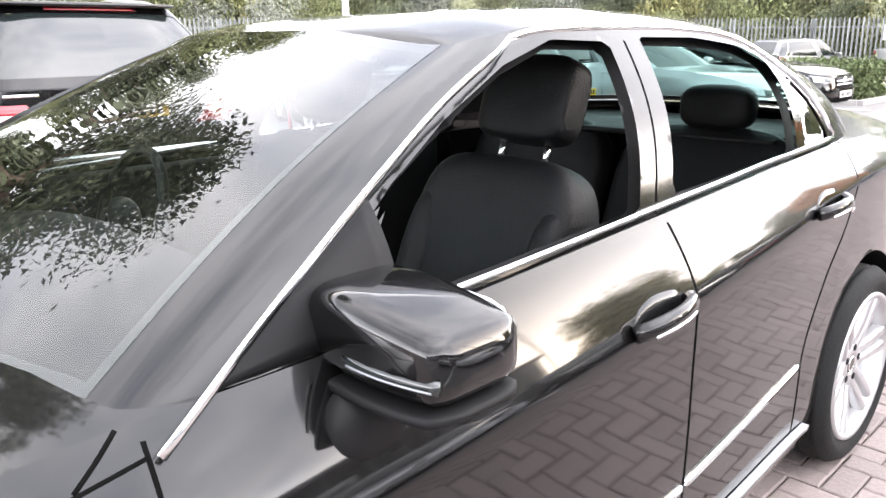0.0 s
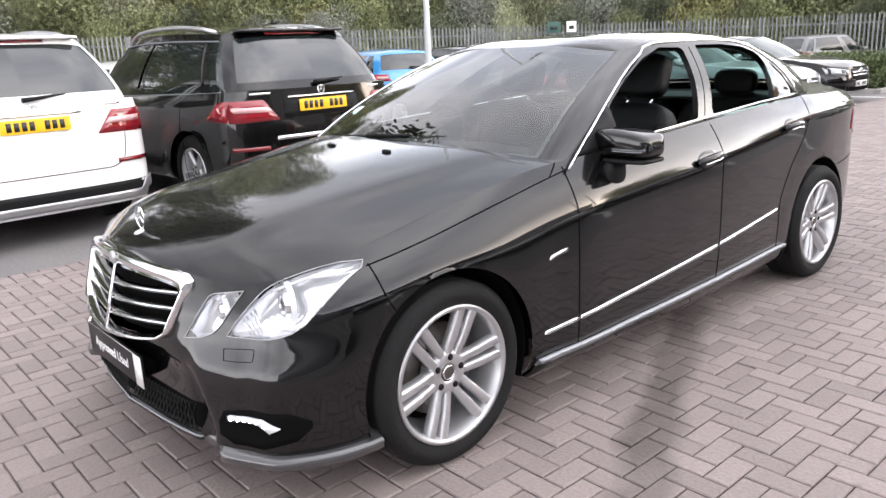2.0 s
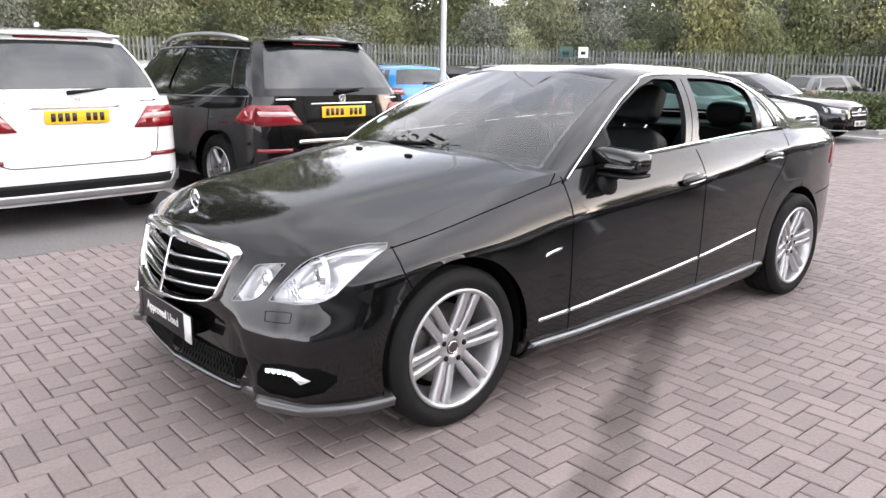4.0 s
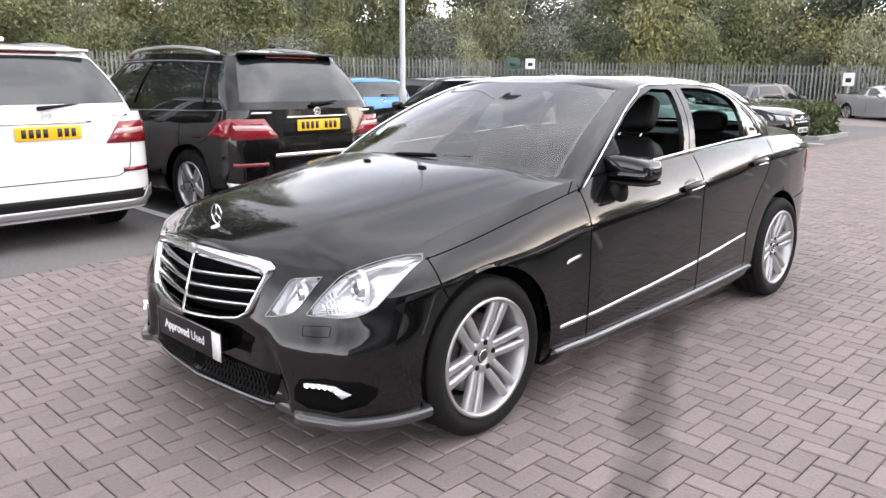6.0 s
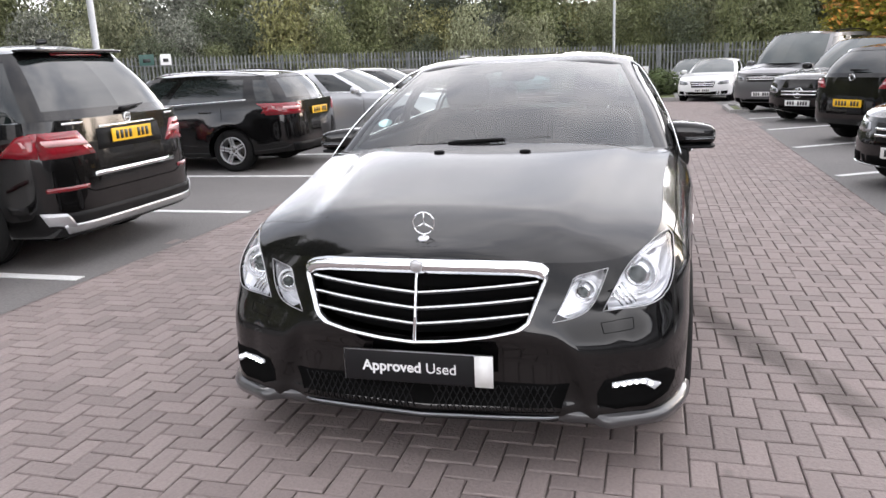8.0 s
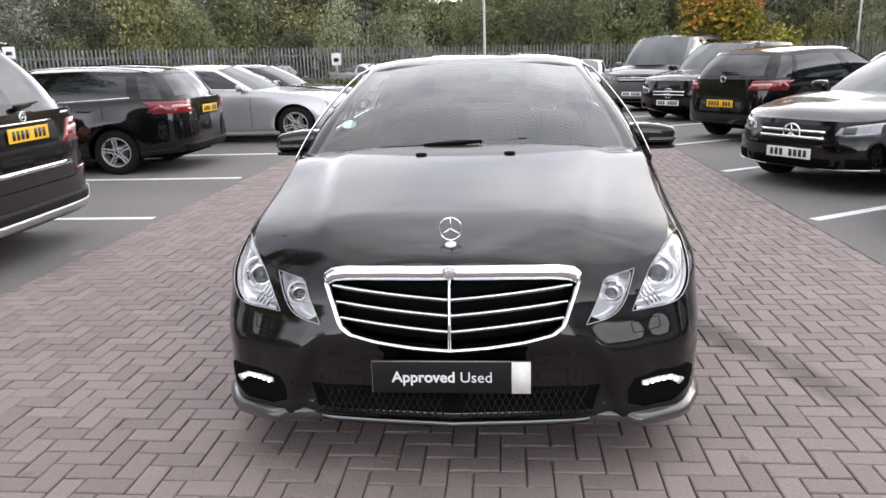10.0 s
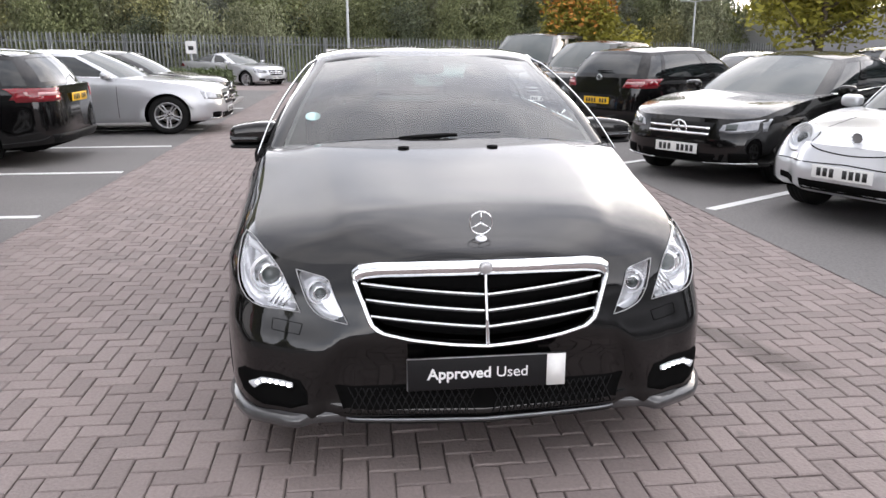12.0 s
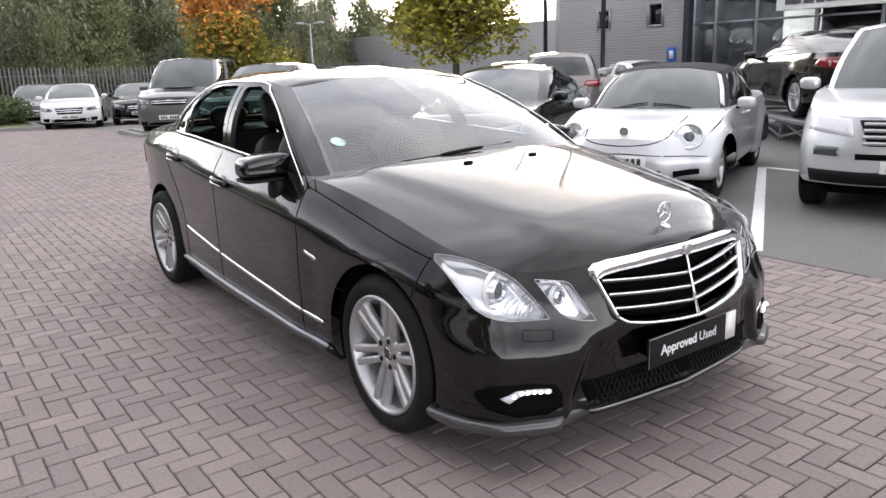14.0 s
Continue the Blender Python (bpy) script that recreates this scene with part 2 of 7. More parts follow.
def brick_material(name, spread_object, spread_island):
    """Concrete paving blocks, pinkish grey, with a long damp stain and old tyre marks beside the car."""
    m = surface(name, (0.225, 0.185, 0.175), 0.8, 0, 0.16, 1.1, 70.0, 0.5, random_value=spread_object, island=spread_island)
    n, l = m.node_tree.nodes, m.node_tree.links
    p = n["Principled BSDF"]
    base = p.inputs["Base Color"].links[0].from_socket
    place = n.new("ShaderNodeNewGeometry")
    for node in [k for k in n if k.bl_idname == "ShaderNodeTexNoise"]:
        l.new(place.outputs["Position"], node.inputs["Vector"])
    geo, sep = n.new("ShaderNodeNewGeometry"), n.new("ShaderNodeSeparateXYZ")
    l.new(geo.outputs["Position"], sep.inputs["Vector"])
    wob = n.new("ShaderNodeTexNoise")
    wob.inputs["Scale"].default_value, wob.inputs["Detail"].default_value = 2.2, 6.0
    l.new(geo.outputs["Position"], wob.inputs["Vector"])

    def calc(op, a, b=None, clamp=False):
        k = n.new("ShaderNodeMath")
        k.operation, k.use_clamp = op, clamp
        for i, v in enumerate((a, b)):
            if v is None:
                continue
            if isinstance(v, (int, float)):
                k.inputs[i].default_value = v
            else:
                l.new(v, k.inputs[i])
        return k.outputs[0]

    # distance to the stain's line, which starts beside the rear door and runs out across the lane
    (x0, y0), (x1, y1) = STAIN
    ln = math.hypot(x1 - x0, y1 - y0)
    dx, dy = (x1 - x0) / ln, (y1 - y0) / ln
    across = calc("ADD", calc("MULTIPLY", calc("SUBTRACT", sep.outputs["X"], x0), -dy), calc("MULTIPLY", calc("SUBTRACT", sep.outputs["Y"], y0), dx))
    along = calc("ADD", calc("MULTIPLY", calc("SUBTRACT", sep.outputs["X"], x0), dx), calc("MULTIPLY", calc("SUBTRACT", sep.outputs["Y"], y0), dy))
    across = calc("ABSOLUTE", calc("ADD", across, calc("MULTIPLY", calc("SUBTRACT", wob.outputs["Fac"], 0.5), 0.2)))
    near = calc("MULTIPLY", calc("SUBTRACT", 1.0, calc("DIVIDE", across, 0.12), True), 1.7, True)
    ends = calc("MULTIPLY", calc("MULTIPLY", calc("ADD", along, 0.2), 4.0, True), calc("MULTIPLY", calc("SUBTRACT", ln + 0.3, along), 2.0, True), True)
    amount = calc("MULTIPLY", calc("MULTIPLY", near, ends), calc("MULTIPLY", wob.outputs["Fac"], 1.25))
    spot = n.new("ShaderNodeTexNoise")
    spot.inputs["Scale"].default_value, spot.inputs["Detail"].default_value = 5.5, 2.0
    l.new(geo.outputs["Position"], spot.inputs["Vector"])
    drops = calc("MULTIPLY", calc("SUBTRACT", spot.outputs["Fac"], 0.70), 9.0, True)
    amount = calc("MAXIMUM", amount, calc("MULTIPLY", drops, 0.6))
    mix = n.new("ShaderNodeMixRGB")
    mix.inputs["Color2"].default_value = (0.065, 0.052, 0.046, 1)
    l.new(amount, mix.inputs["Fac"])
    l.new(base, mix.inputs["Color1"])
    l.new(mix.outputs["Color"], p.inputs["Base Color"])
    return m


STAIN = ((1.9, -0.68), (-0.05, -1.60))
M["asphalt"] = asphalt_material()
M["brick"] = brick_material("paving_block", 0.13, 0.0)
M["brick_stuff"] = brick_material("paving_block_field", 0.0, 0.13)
M["joint"] = surface("joint_sand", (0.135, 0.115, 0.105), 0.95, 0, 0.3, 3, 60, 0.5)


# ---- mesh kit ----
def mesh(name, verts, faces, mat, smooth=True):
    me = bpy.data.meshes.new(name)
    me.from_pydata([tuple(map(float, v)) for v in verts], [], [tuple(map(int, f)) for f in faces])
    me.materials.append(mat)
    if smooth:
        me.polygons.foreach_set("use_smooth", [True] * len(me.polygons))
    me.update()
    return me


def part(name, vf, mat, parent, label="", smooth=True, m=None):
    """One mesh object under a thing or a part; vf: vertices and faces."""
    ob = new(name, mesh(name, vf[0], vf[1], mat, smooth))
    ob.parent = parent
    if m is not None:
        ob.matrix_local = m
    if label:
        ob["label"] = label
    return ob


def root(name, m, label, category, group="", kind=""):
    ob = new(name)
    ob.empty_display_size = 0.2
    ob.matrix_world = m
    return tagged(ob, label, category, group, kind)


def join(*pieces):
    V, F = [], []
    for v, f in pieces:
        k = len(V)
        V.extend(map(tuple, v))
        F.extend(tuple(i + k for i in q) for q in f)
    return V, F


def moved(vf, m):
    return [tuple(m @ Vector(v)) for v in vf[0]], vf[1]


def box(x0, x1, y0, y1, z0, z1, bevel=0.0):
    """A box; with a bevel its upright and level edges are cut back."""
    if not bevel:
        V = [(x, y, z) for z in (z0, z1) for y in (y0, y1) for x in (x0, x1)]
        return V, [(0, 2, 3, 1), (4, 5, 7, 6), (0, 1, 5, 4), (2, 6, 7, 3), (0, 4, 6, 2), (1, 3, 7, 5)]
    bm = bmesh.new()
    bmesh.ops.create_cube(bm, size=1)
    for v in bm.verts:
        v.co = ((x0 + x1) / 2 + v.co.x * (x1 - x0), (y0 + y1) / 2 + v.co.y * (y1 - y0), (z0 + z1) / 2 + v.co.z * (z1 - z0))
    bmesh.ops.bevel(bm, geom=bm.edges[:], offset=bevel, segments=2, profile=0.6, affect="EDGES")
    V, F = [tuple(v.co) for v in bm.verts], [[v.index for v in f.verts] for f in bm.faces]
    bm.free()
    return V, F


def grid_faces(nu, nv, flip=False, wrap=False):
    F = []
    for i in range(nu if wrap else nu - 1):
        for j in range(nv - 1):
            k = (i + 1) % nu
            q = (i * nv + j, i * nv + j + 1, k * nv + j + 1, k * nv + j)
            F.append(q[::-1] if flip else q)
    return F


def lathe(profile, n=32, axis="y"):
    """Turns a profile of (radius, offset) round an axis through the origin."""
    V = []
    for i in range(n):
        a = 2 * math.pi * i / n
        for r, o in profile:
            V.append((r * math.cos(a), o, r * math.sin(a)) if axis == "y" else (r * math.cos(a), r * math.sin(a), o))
    return V, grid_faces(n, len(profile), axis == "y", True)


def tube(path, radius, n=8, closed=False, flat=1.0):
    """A rod along a path of points."""
    P = [Vector(p) for p in path]
    V = []
    for i, p in enumerate(P):
        a, b = P[i - 1] if i or closed else p, P[(i + 1) % len(P)] if i < len(P) - 1 or closed else p
        d = (b - a).normalized()
        up = Vector((0, 0, 1)) if abs(d.z) < 0.9 else Vector((1, 0, 0))
        u = d.cross(up).normalized()
        w = u.cross(d)
        r = radius[i] if isinstance(radius, (list, tuple)) else radius
        for k in range(n):
            a = 2 * math.pi * k / n
            V.append(tuple(p + u * r * math.cos(a) + w * r * flat * math.sin(a)))
    F = []
    for i in range(len(P) if closed else len(P) - 1):
        j = (i + 1) % len(P)
        F += [(i * n + k, j * n + k, j * n + (k + 1) % n, i * n + (k + 1) % n) for k in range(n)]
    if not closed:
        F += [tuple(range(n)), tuple(range((len(P) - 1) * n, len(P) * n))[::-1]]
    return V, F


def pchip(xs, ys):
    """A curve through points that never overshoots them."""
    xs, ys = np.asarray(xs, float), np.asarray(ys, float)
    h, d = np.diff(xs), np.diff(ys) / np.diff(xs)
    g = np.zeros(len(xs))
    for i in range(1, len(xs) - 1):
        if d[i - 1] * d[i] > 0:
            w1, w2 = 2 * h[i] + h[i - 1], h[i] + 2 * h[i - 1]
            g[i] = (w1 + w2) / (w1 / d[i - 1] + w2 / d[i])
    g[0], g[-1] = d[0], d[-1]

    def at(x):
        x = np.clip(np.asarray(x, float), xs[0], xs[-1])
        i = np.clip(np.searchsorted(xs, x) - 1, 0, len(xs) - 2)
        t = (x - xs[i]) / h[i]
        return ys[i] * (1 + 2 * t) * (1 - t) ** 2 + g[i] * h[i] * t * (1 - t) ** 2 + ys[i + 1] * t * t * (3 - 2 * t) + g[i + 1] * h[i] * t * t * (t - 1)

    return at


def ring(points):
    """A smooth curve in space through control points, by control number."""
    P = np.asarray(points, float)
    k = np.arange(len(P))
    curves = []
    for c in range(3):
        # Catmull-Rom tangents
        y = P[:, c]
        g = np.gradient(y)
        curves.append((y, g))

    def at(t):
        t = np.clip(np.asarray(t, float), 0, len(P) - 1)
        i = np.clip(np.floor(t).astype(int), 0, len(P) - 2)
        s = t - i
        return np.stack([y[i] * (1 + 2 * s) * (1 - s) ** 2 + g[i] * s * (1 - s) ** 2 + y[i + 1] * s * s * (3 - 2 * s) + g[i + 1] * s * s * (s - 1) for y, g in curves], -1)

    return at


def spaced(curve, last, step, extra=()):
    """Parameters along a ring about step metres apart, with extra ones kept exactly."""
    fine = np.linspace(0, last, 600)
    p = curve(fine)
    s = np.r_[0, np.cumsum(np.linalg.norm(np.diff(p, axis=0), axis=1))]
    n = max(4, int(s[-1] / step))
    return np.unique(np.r_[np.interp(np.linspace(0, s[-1], n), s, fine), extra])


def inside(poly, a, b):
    poly = np.asarray(poly, float)
    hit = np.zeros(a.shape, bool)
    for (x0, y0), (x1, y1) in zip(poly, np.roll(poly, -1, 0)):
        if y0 != y1:
            hit ^= ((y0 > b) != (y1 > b)) & (a < (x1 - x0) * (b - y0) / (y1 - y0) + x0)
    return hit


def nearest(poly, p):
    best, where = 1e9, None
    for q0, q1 in zip(poly, np.roll(poly, -1, 0)):
        d = q1 - q0
        t = np.clip((p - q0) @ d / max(d @ d, 1e-12), 0, 1)
        c = q0 + t * d
        if (m := np.hypot(*(p - c))) < best:
            best, where = m, c
    return where


class Sheet:
    """A grid of points in space, of which some faces are cut away along outlines."""

    def __init__(self, P):
        self.P, self.keep = P, np.ones((P.shape[0] - 1, P.shape[1] - 1), bool)

    def cut(self, outline, axes, test=None):
        """Opens the sheet inside an outline, drawn in two of its axes."""
        P, poly = self.P, np.asarray(outline, float)
        a, b = P[..., axes[0]], P[..., axes[1]]
        inn = inside(poly, a, b)
        if test is not None:
            inn &= test(P)
        n4 = inn[:-1, :-1].astype(int) + inn[1:, :-1] + inn[:-1, 1:] + inn[1:, 1:]
        self.keep &= n4 < 4
        partly = (n4 > 0) & (n4 < 4)
        touch = np.zeros(inn.shape, bool)
        for di in (0, 1):
            for dj in (0, 1):
                touch[di:di + partly.shape[0], dj:dj + partly.shape[1]] |= partly
        du, dv = np.gradient(P, axis=0), np.gradient(P, axis=1)
        Q = P.copy()
        for i, j in np.argwhere(touch & inn):
            want = nearest(poly, P[i, j][list(axes)]) - P[i, j][list(axes)]
            A = np.stack([du[i, j][list(axes)], dv[i, j][list(axes)]], 1)
            if abs(np.linalg.det(A)) < 1e-9:
                continue
            c = np.clip(np.linalg.solve(A, want), -1.6, 1.6)
            Q[i, j] = P[i, j] + c[0] * du[i, j] + c[1] * dv[i, j]
        self.P = Q

    def take(self, pick, side=1, off=0.0):
        """Vertices and faces of the kept faces that pick(face centres) chooses, on one side."""
        P = self.P
        if off:
            nrm = np.cross(np.gradient(P, axis=1), np.gradient(P, axis=0))
            P = P + off * nrm / np.maximum(np.linalg.norm(nrm, axis=-1, keepdims=True), 1e-9)
        C = (P[:-1, :-1] + P[1:, :-1] + P[:-1, 1:] + P[1:, 1:]) / 4
        use = self.keep & (pick(C) if pick is not None else True)
        nv = P.shape[1]
        ids, V, F = {}, [], []
        for i, j in np.argwhere(use):
            q = [i * nv + j, i * nv + j + 1, (i + 1) * nv + j + 1, (i + 1) * nv + j]
            f = []
            for k in q:
                if k not in ids:
                    ids[k] = len(V)
                    x, y, z = P[k // nv, k % nv]
                    V.append((x, y * side, z))
                f.append(ids[k])
            F.append(tuple(f if side > 0 else f[::-1]))
        return V, F


from mathutils.bvhtree import BVHTree


class Skin:
    """A car's outer skin: walls round the body, bonnet and boot, cabin walls and roof. x runs from the front axle to the back."""

    def __init__(self, s, step, rows=14):
        self.s = s
        sh, base, top = ring(s["shoulder"]), ring(s["base"]), ring(s["roof_ring"])
        n = len(s["shoulder"]) - 1
        ts = spaced(sh, n, step)
        S = sh(ts)
        d = np.gradient(S[:, :2], axis=0)
        nrm = np.stack([-d[:, 1], d[:, 0]], 1)
        nrm /= np.maximum(np.linalg.norm(nrm, axis=1, keepdims=True), 1e-9)
        nrm[0], nrm[-1] = (-1, 0), (1, 0)
        v = np.linspace(0, 1, rows)
        v = v + 0.06 * np.sin(2 * np.pi * v) * -0.5
        pf, ps, pr = (pchip(*zip(*s[k])) for k in ("front", "side", "rear"))
        wf, wr = np.clip(-nrm[:, 0], 0, 1) ** 2, np.clip(nrm[:, 0], 0, 1) ** 2
        ws = nrm[:, 1] ** 2
        sill = pchip(*zip(*s["sill"]))(S[:, 0])
        v = np.repeat(v[None], len(S), 0)
        flank = ps(v)
        if "crease" in s:
            # the flank leans out from the shoulder to a crease, then falls almost upright
            jc, k = int(rows * 0.58), np.arange(rows)
            vc = np.clip((pchip(*zip(*s["crease"]))(S[:, 0]) - sill) / (S[:, 2] - sill), 0.5, 0.93)[:, None]
            v = np.where(k <= jc, vc * k / jc, vc + (1 - vc) * (k - jc) / (rows - 1 - jc))
            t = np.clip((1 - v) / (1 - vc), 0, 1)
            out = pchip(*zip(*s["crease_out"]))(S[:, 0])[:, None]
            roll = np.interp(S[:, 0], (0.3, 0.95), (1.55, 1.3))[:, None]
            flank = np.where(v >= vc, out * (1 - (1 - t) ** roll), out * pchip(*zip(*s["lower"]))(v / vc))
        D = wf[:, None] * pf(v) + ws[:, None] * flank + wr[:, None] * pr(v)
        if "corner" in s:
            D = D + (2 * np.abs(nrm[:, 0] * nrm[:, 1]) * (nrm[:, 0] < 0) * np.clip(S[:, 1] / 0.4, 0, 1) ** 2)[:, None] * pchip(*zip(*s["corner"]))(v)
        Z = sill[:, None] + (S[:, 2] - sill)[:, None] * v
        X, Y = S[:, 0, None] + nrm[:, 0, None] * D, S[:, 1, None] + nrm[:, 1, None] * D
        for wx in (0.0, s["wheelbase"]):
            r = np.hypot(X - wx, Z - s["R"])
            Y = Y + s.get("flare", 0.012) * np.exp(-(((r - s["arch"] - 0.03) / 0.11) ** 2)) * (ws[:, None] > 0.5)
        if "dish" in s:
            X = X + s["dish"](X, Y, Z)
        Y[0], Y[-1] = 0, 0
        self.wall = Sheet(np.stack([X, Y, Z], -1))
        # bonnet, boot lid and the ledges under the side windows
        m = s.get("top_rows", 12)
        q = np.linspace(0, 1, m)
        zc = pchip(*zip(*s["centre"]))(S[:, 0])
        xb, yb = base(np.linspace(0, len(s["base"]) - 1, 300)).T[:2]
        x0, x1 = s["cabin"]
        Sx = S[:, 0]
        cab = (Sx > x0) & (Sx < x1)
        half = np.where(cab, np.clip((np.interp(Sx, xb[40:-40], yb[40:-40]) - 0.03) / np.maximum(S[:, 1], 1e-6), 0, 0.98), 0.0)
        Yt = S[:, 1, None] * (1 - q[None] * (1 - half[:, None]))
        frac = Yt / np.maximum(S[:, 1, None], 1e-6)
        rise = np.maximum(0, 1 - np.abs(frac) ** s.get("crown", 2.4))
        Zt = S[:, 2, None] + (zc - S[:, 2])[:, None] * rise
        if "bulge" in s:
            Zt = Zt + s["bulge"](Sx[:, None] + 0 * Yt, Yt, frac)
        self.top = Sheet(np.stack([Sx[:, None] + 0 * Yt, Yt, Zt], -1))
        # cabin walls
        k = len(s["base"]) - 1
        tb = spaced(base, k, step)
        B, T = base(tb), top(tb)
        h = np.linspace(0, 1, s.get("cabin_rows", 10))
        bow = s.get("bow", 0.035) * np.sin(np.pi * h)
        db = np.gradient((B + T)[:, :2], axis=0)
        nb = np.stack([-db[:, 1], db[:, 0]], 1)
        nb /= np.maximum(np.linalg.norm(nb, axis=1, keepdims=True), 1e-9)
        nb[0], nb[-1] = (-1, 0), (1, 0)
        G = B[:, None] * (1 - h[None, :, None]) + T[:, None] * h[None, :, None]
        G[..., :2] += nb[:, None] * bow[None, :, None]
        G[..., 2] += 0.4 * bow[None] * (np.abs(nb[:, :1]))
        G[0, :, 1], G[-1, :, 1] = 0, 0
        self.cabin, self.cabin_t, self.cabin_h = Sheet(G), tb, h
        zr = pchip(*zip(*s["roofline"]))(T[:, 0])
        p = np.linspace(0, 1, s.get("roof_rows", 8)) ** 1.3
        Yr = T[:, 1, None] * (1 - p)
        Zr = T[:, 2, None] + (zr - T[:, 2])[:, None] * (1 - (1 - p) ** s.get("roof_power", 2.6))
        self.roof = Sheet(np.stack([T[:, 0, None] + 0 * Yr, Yr, Zr], -1))
        V, F = join(*[sh.take(None, sd) for sd in (1, -1) for sh in (self.wall, self.top, self.cabin, self.roof)])
        self.tree = BVHTree.FromPolygons([Vector(v) for v in V], F)

    def on(self, way, a, b, off=0.0, default=None):
        """The place on the skin seen at (a, b) from the front, rear, top or a side (1 or -1)."""
        if way == "front":
            o, d = Vector((-4, a, b)), Vector((1, 0, 0))
        elif way == "rear":
            o, d = Vector((9, a, b)), Vector((-1, 0, 0))
        elif way == "top":
            o, d = Vector((a, b, 4)), Vector((0, 0, -1))
        else:
            o, d = Vector((a, 3.0 * way, b)), Vector((0, -way, 0))
        p, n, _, _ = self.tree.ray_cast(o, d)
        if p is None:
            return default
        if n.dot(d) > 0:
            n = -n
        return p + n * off

    def patch(self, way, lower, upper, off=0.006, n=10, m=5, skirt=0.02, side=1, slide=0.0):
        """A thin raised piece over the skin between two lines drawn as seen from one way; its edges fold in. slide: pushed along the view."""
        lo, up = np.asarray(lower, float), np.asarray(upper, float)
        f = lambda P, t: np.array([np.interp(t, np.linspace(0, 1, len(P)), P[:, c]) for c in (0, 1)]).T  # noqa: E731
        t = np.unique(np.r_[np.linspace(0, 1, n), np.linspace(0, 1, len(lo)), np.linspace(0, 1, len(up))])
        A, B = f(lo, t), f(up, t)
        rows, last = [], None
        view = {"front": Vector((1, 0, 0)), "rear": Vector((-1, 0, 0)), "top": Vector((0, 0, -1))}.get(way, Vector((0, -way if isinstance(way, int) else 0, 0)))
        for h in np.linspace(0, 1, m):
            row = []
            for c in A * (1 - h) + B * h:
                aa = c[0] if way not in ("front", "rear") else c[0] * side
                bb = c[1] if way != "top" else c[1] * side
                p = self.on(way, aa, bb, off, last)
                if p is None:
                    p = Vector((0, 0, 0))
                last = p
                row.append(p + view * slide)
            rows.append(row)
        nt = len(t)
        rows = [[p + view * skirt for p in rows[0]]] + rows + [[p + view * skirt for p in rows[-1]]]
        rows = [[r[0] + view * skirt] + r + [r[-1] + view * skirt] for r in rows]
        V = [tuple(p) for r in rows for p in r]
        F = grid_faces(len(rows), nt + 2)
        a, b, c, d = (Vector(V[i]) for i in F[len(F) // 2])
        if (b - a).cross(d - a).dot(view) > 0:
            F = [q[::-1] for q in F]
        return V, F

    def strip(self, way, line, width, off=0.002, side=1, skirt=0.004, step=0.03):
        """A narrow band over the skin along a line drawn as seen from one way."""
        L = np.asarray(line, float)
        s = np.r_[0, np.cumsum(np.hypot(*np.diff(L, axis=0).T))]
        t = np.unique(np.r_[np.linspace(0, s[-1], max(3, int(s[-1] / step))), s])
        P = np.stack([pchip(s, L[:, c])(t) if len(L) > 2 else np.interp(t, s, L[:, c]) for c in (0, 1)], 1)
        d = np.gradient(P, axis=0)
        nn = np.stack([-d[:, 1], d[:, 0]], 1) / np.maximum(np.linalg.norm(d, axis=1, keepdims=True), 1e-9)
        k = len(P)
        return self.patch(way, P - nn * width / 2, P + nn * width / 2, off, k, 3, skirt, side)


# ---- wheels ----
def tyre_shape(R, rim, w):
    """A tyre with rounded shoulders and tread grooves, outer face towards +y."""
    h = w / 2
    prof = [(rim - 0.005, h - 0.022), (rim + 0.006, h - 0.008), (rim + 0.03, h), (R - 0.04, h + 0.003), (R - 0.018, h - 0.008), (R - 0.005, h - 0.026)]
    for y in (0.3, 0.1, -0.1, -0.3):
        prof += [(R, w * y + 0.012), (R - 0.008, w * y + 0.005), (R - 0.008, w * y - 0.005), (R, w * y - 0.012)]
    prof += [(R - 0.005, -h + 0.026), (R - 0.04, -h), (rim, -h + 0.02)]
    return lathe(prof, 56)


def spoke_bar(r0, r1, w0, w1, y0, y1, depth, shift0=0.0, shift1=0.0):
    """A tapered spoke along +x; its face slopes from y0 at the hub to y1 at the rim."""
    V, b = [], 0.5
    for r, w, y, sft in ((r0, w0, y0, shift0), ((r0 + r1) / 2, (w0 + w1) / 2, (y0 + y1) / 2 + 0.004, (shift0 + shift1) / 2), (r1, w1, y1, shift1)):
        V += [(r, y - depth, sft - w / 2), (r, y - 0.004, sft - w / 2), (r, y, sft - w / 2 * (1 - b)), (r, y, sft + w / 2 * (1 - b)), (r, y - 0.004, sft + w / 2), (r, y - depth, sft + w / 2)]
    F = []
    for i in (0, 1):
        F += [(i * 6 + k, i * 6 + k + 1, i * 6 + 7 + k, i * 6 + 6 + k) for k in range(5)]
    return V, F


def spin(vf, a):
    return moved(vf, Matrix.Rotation(a, 4, "Y"))


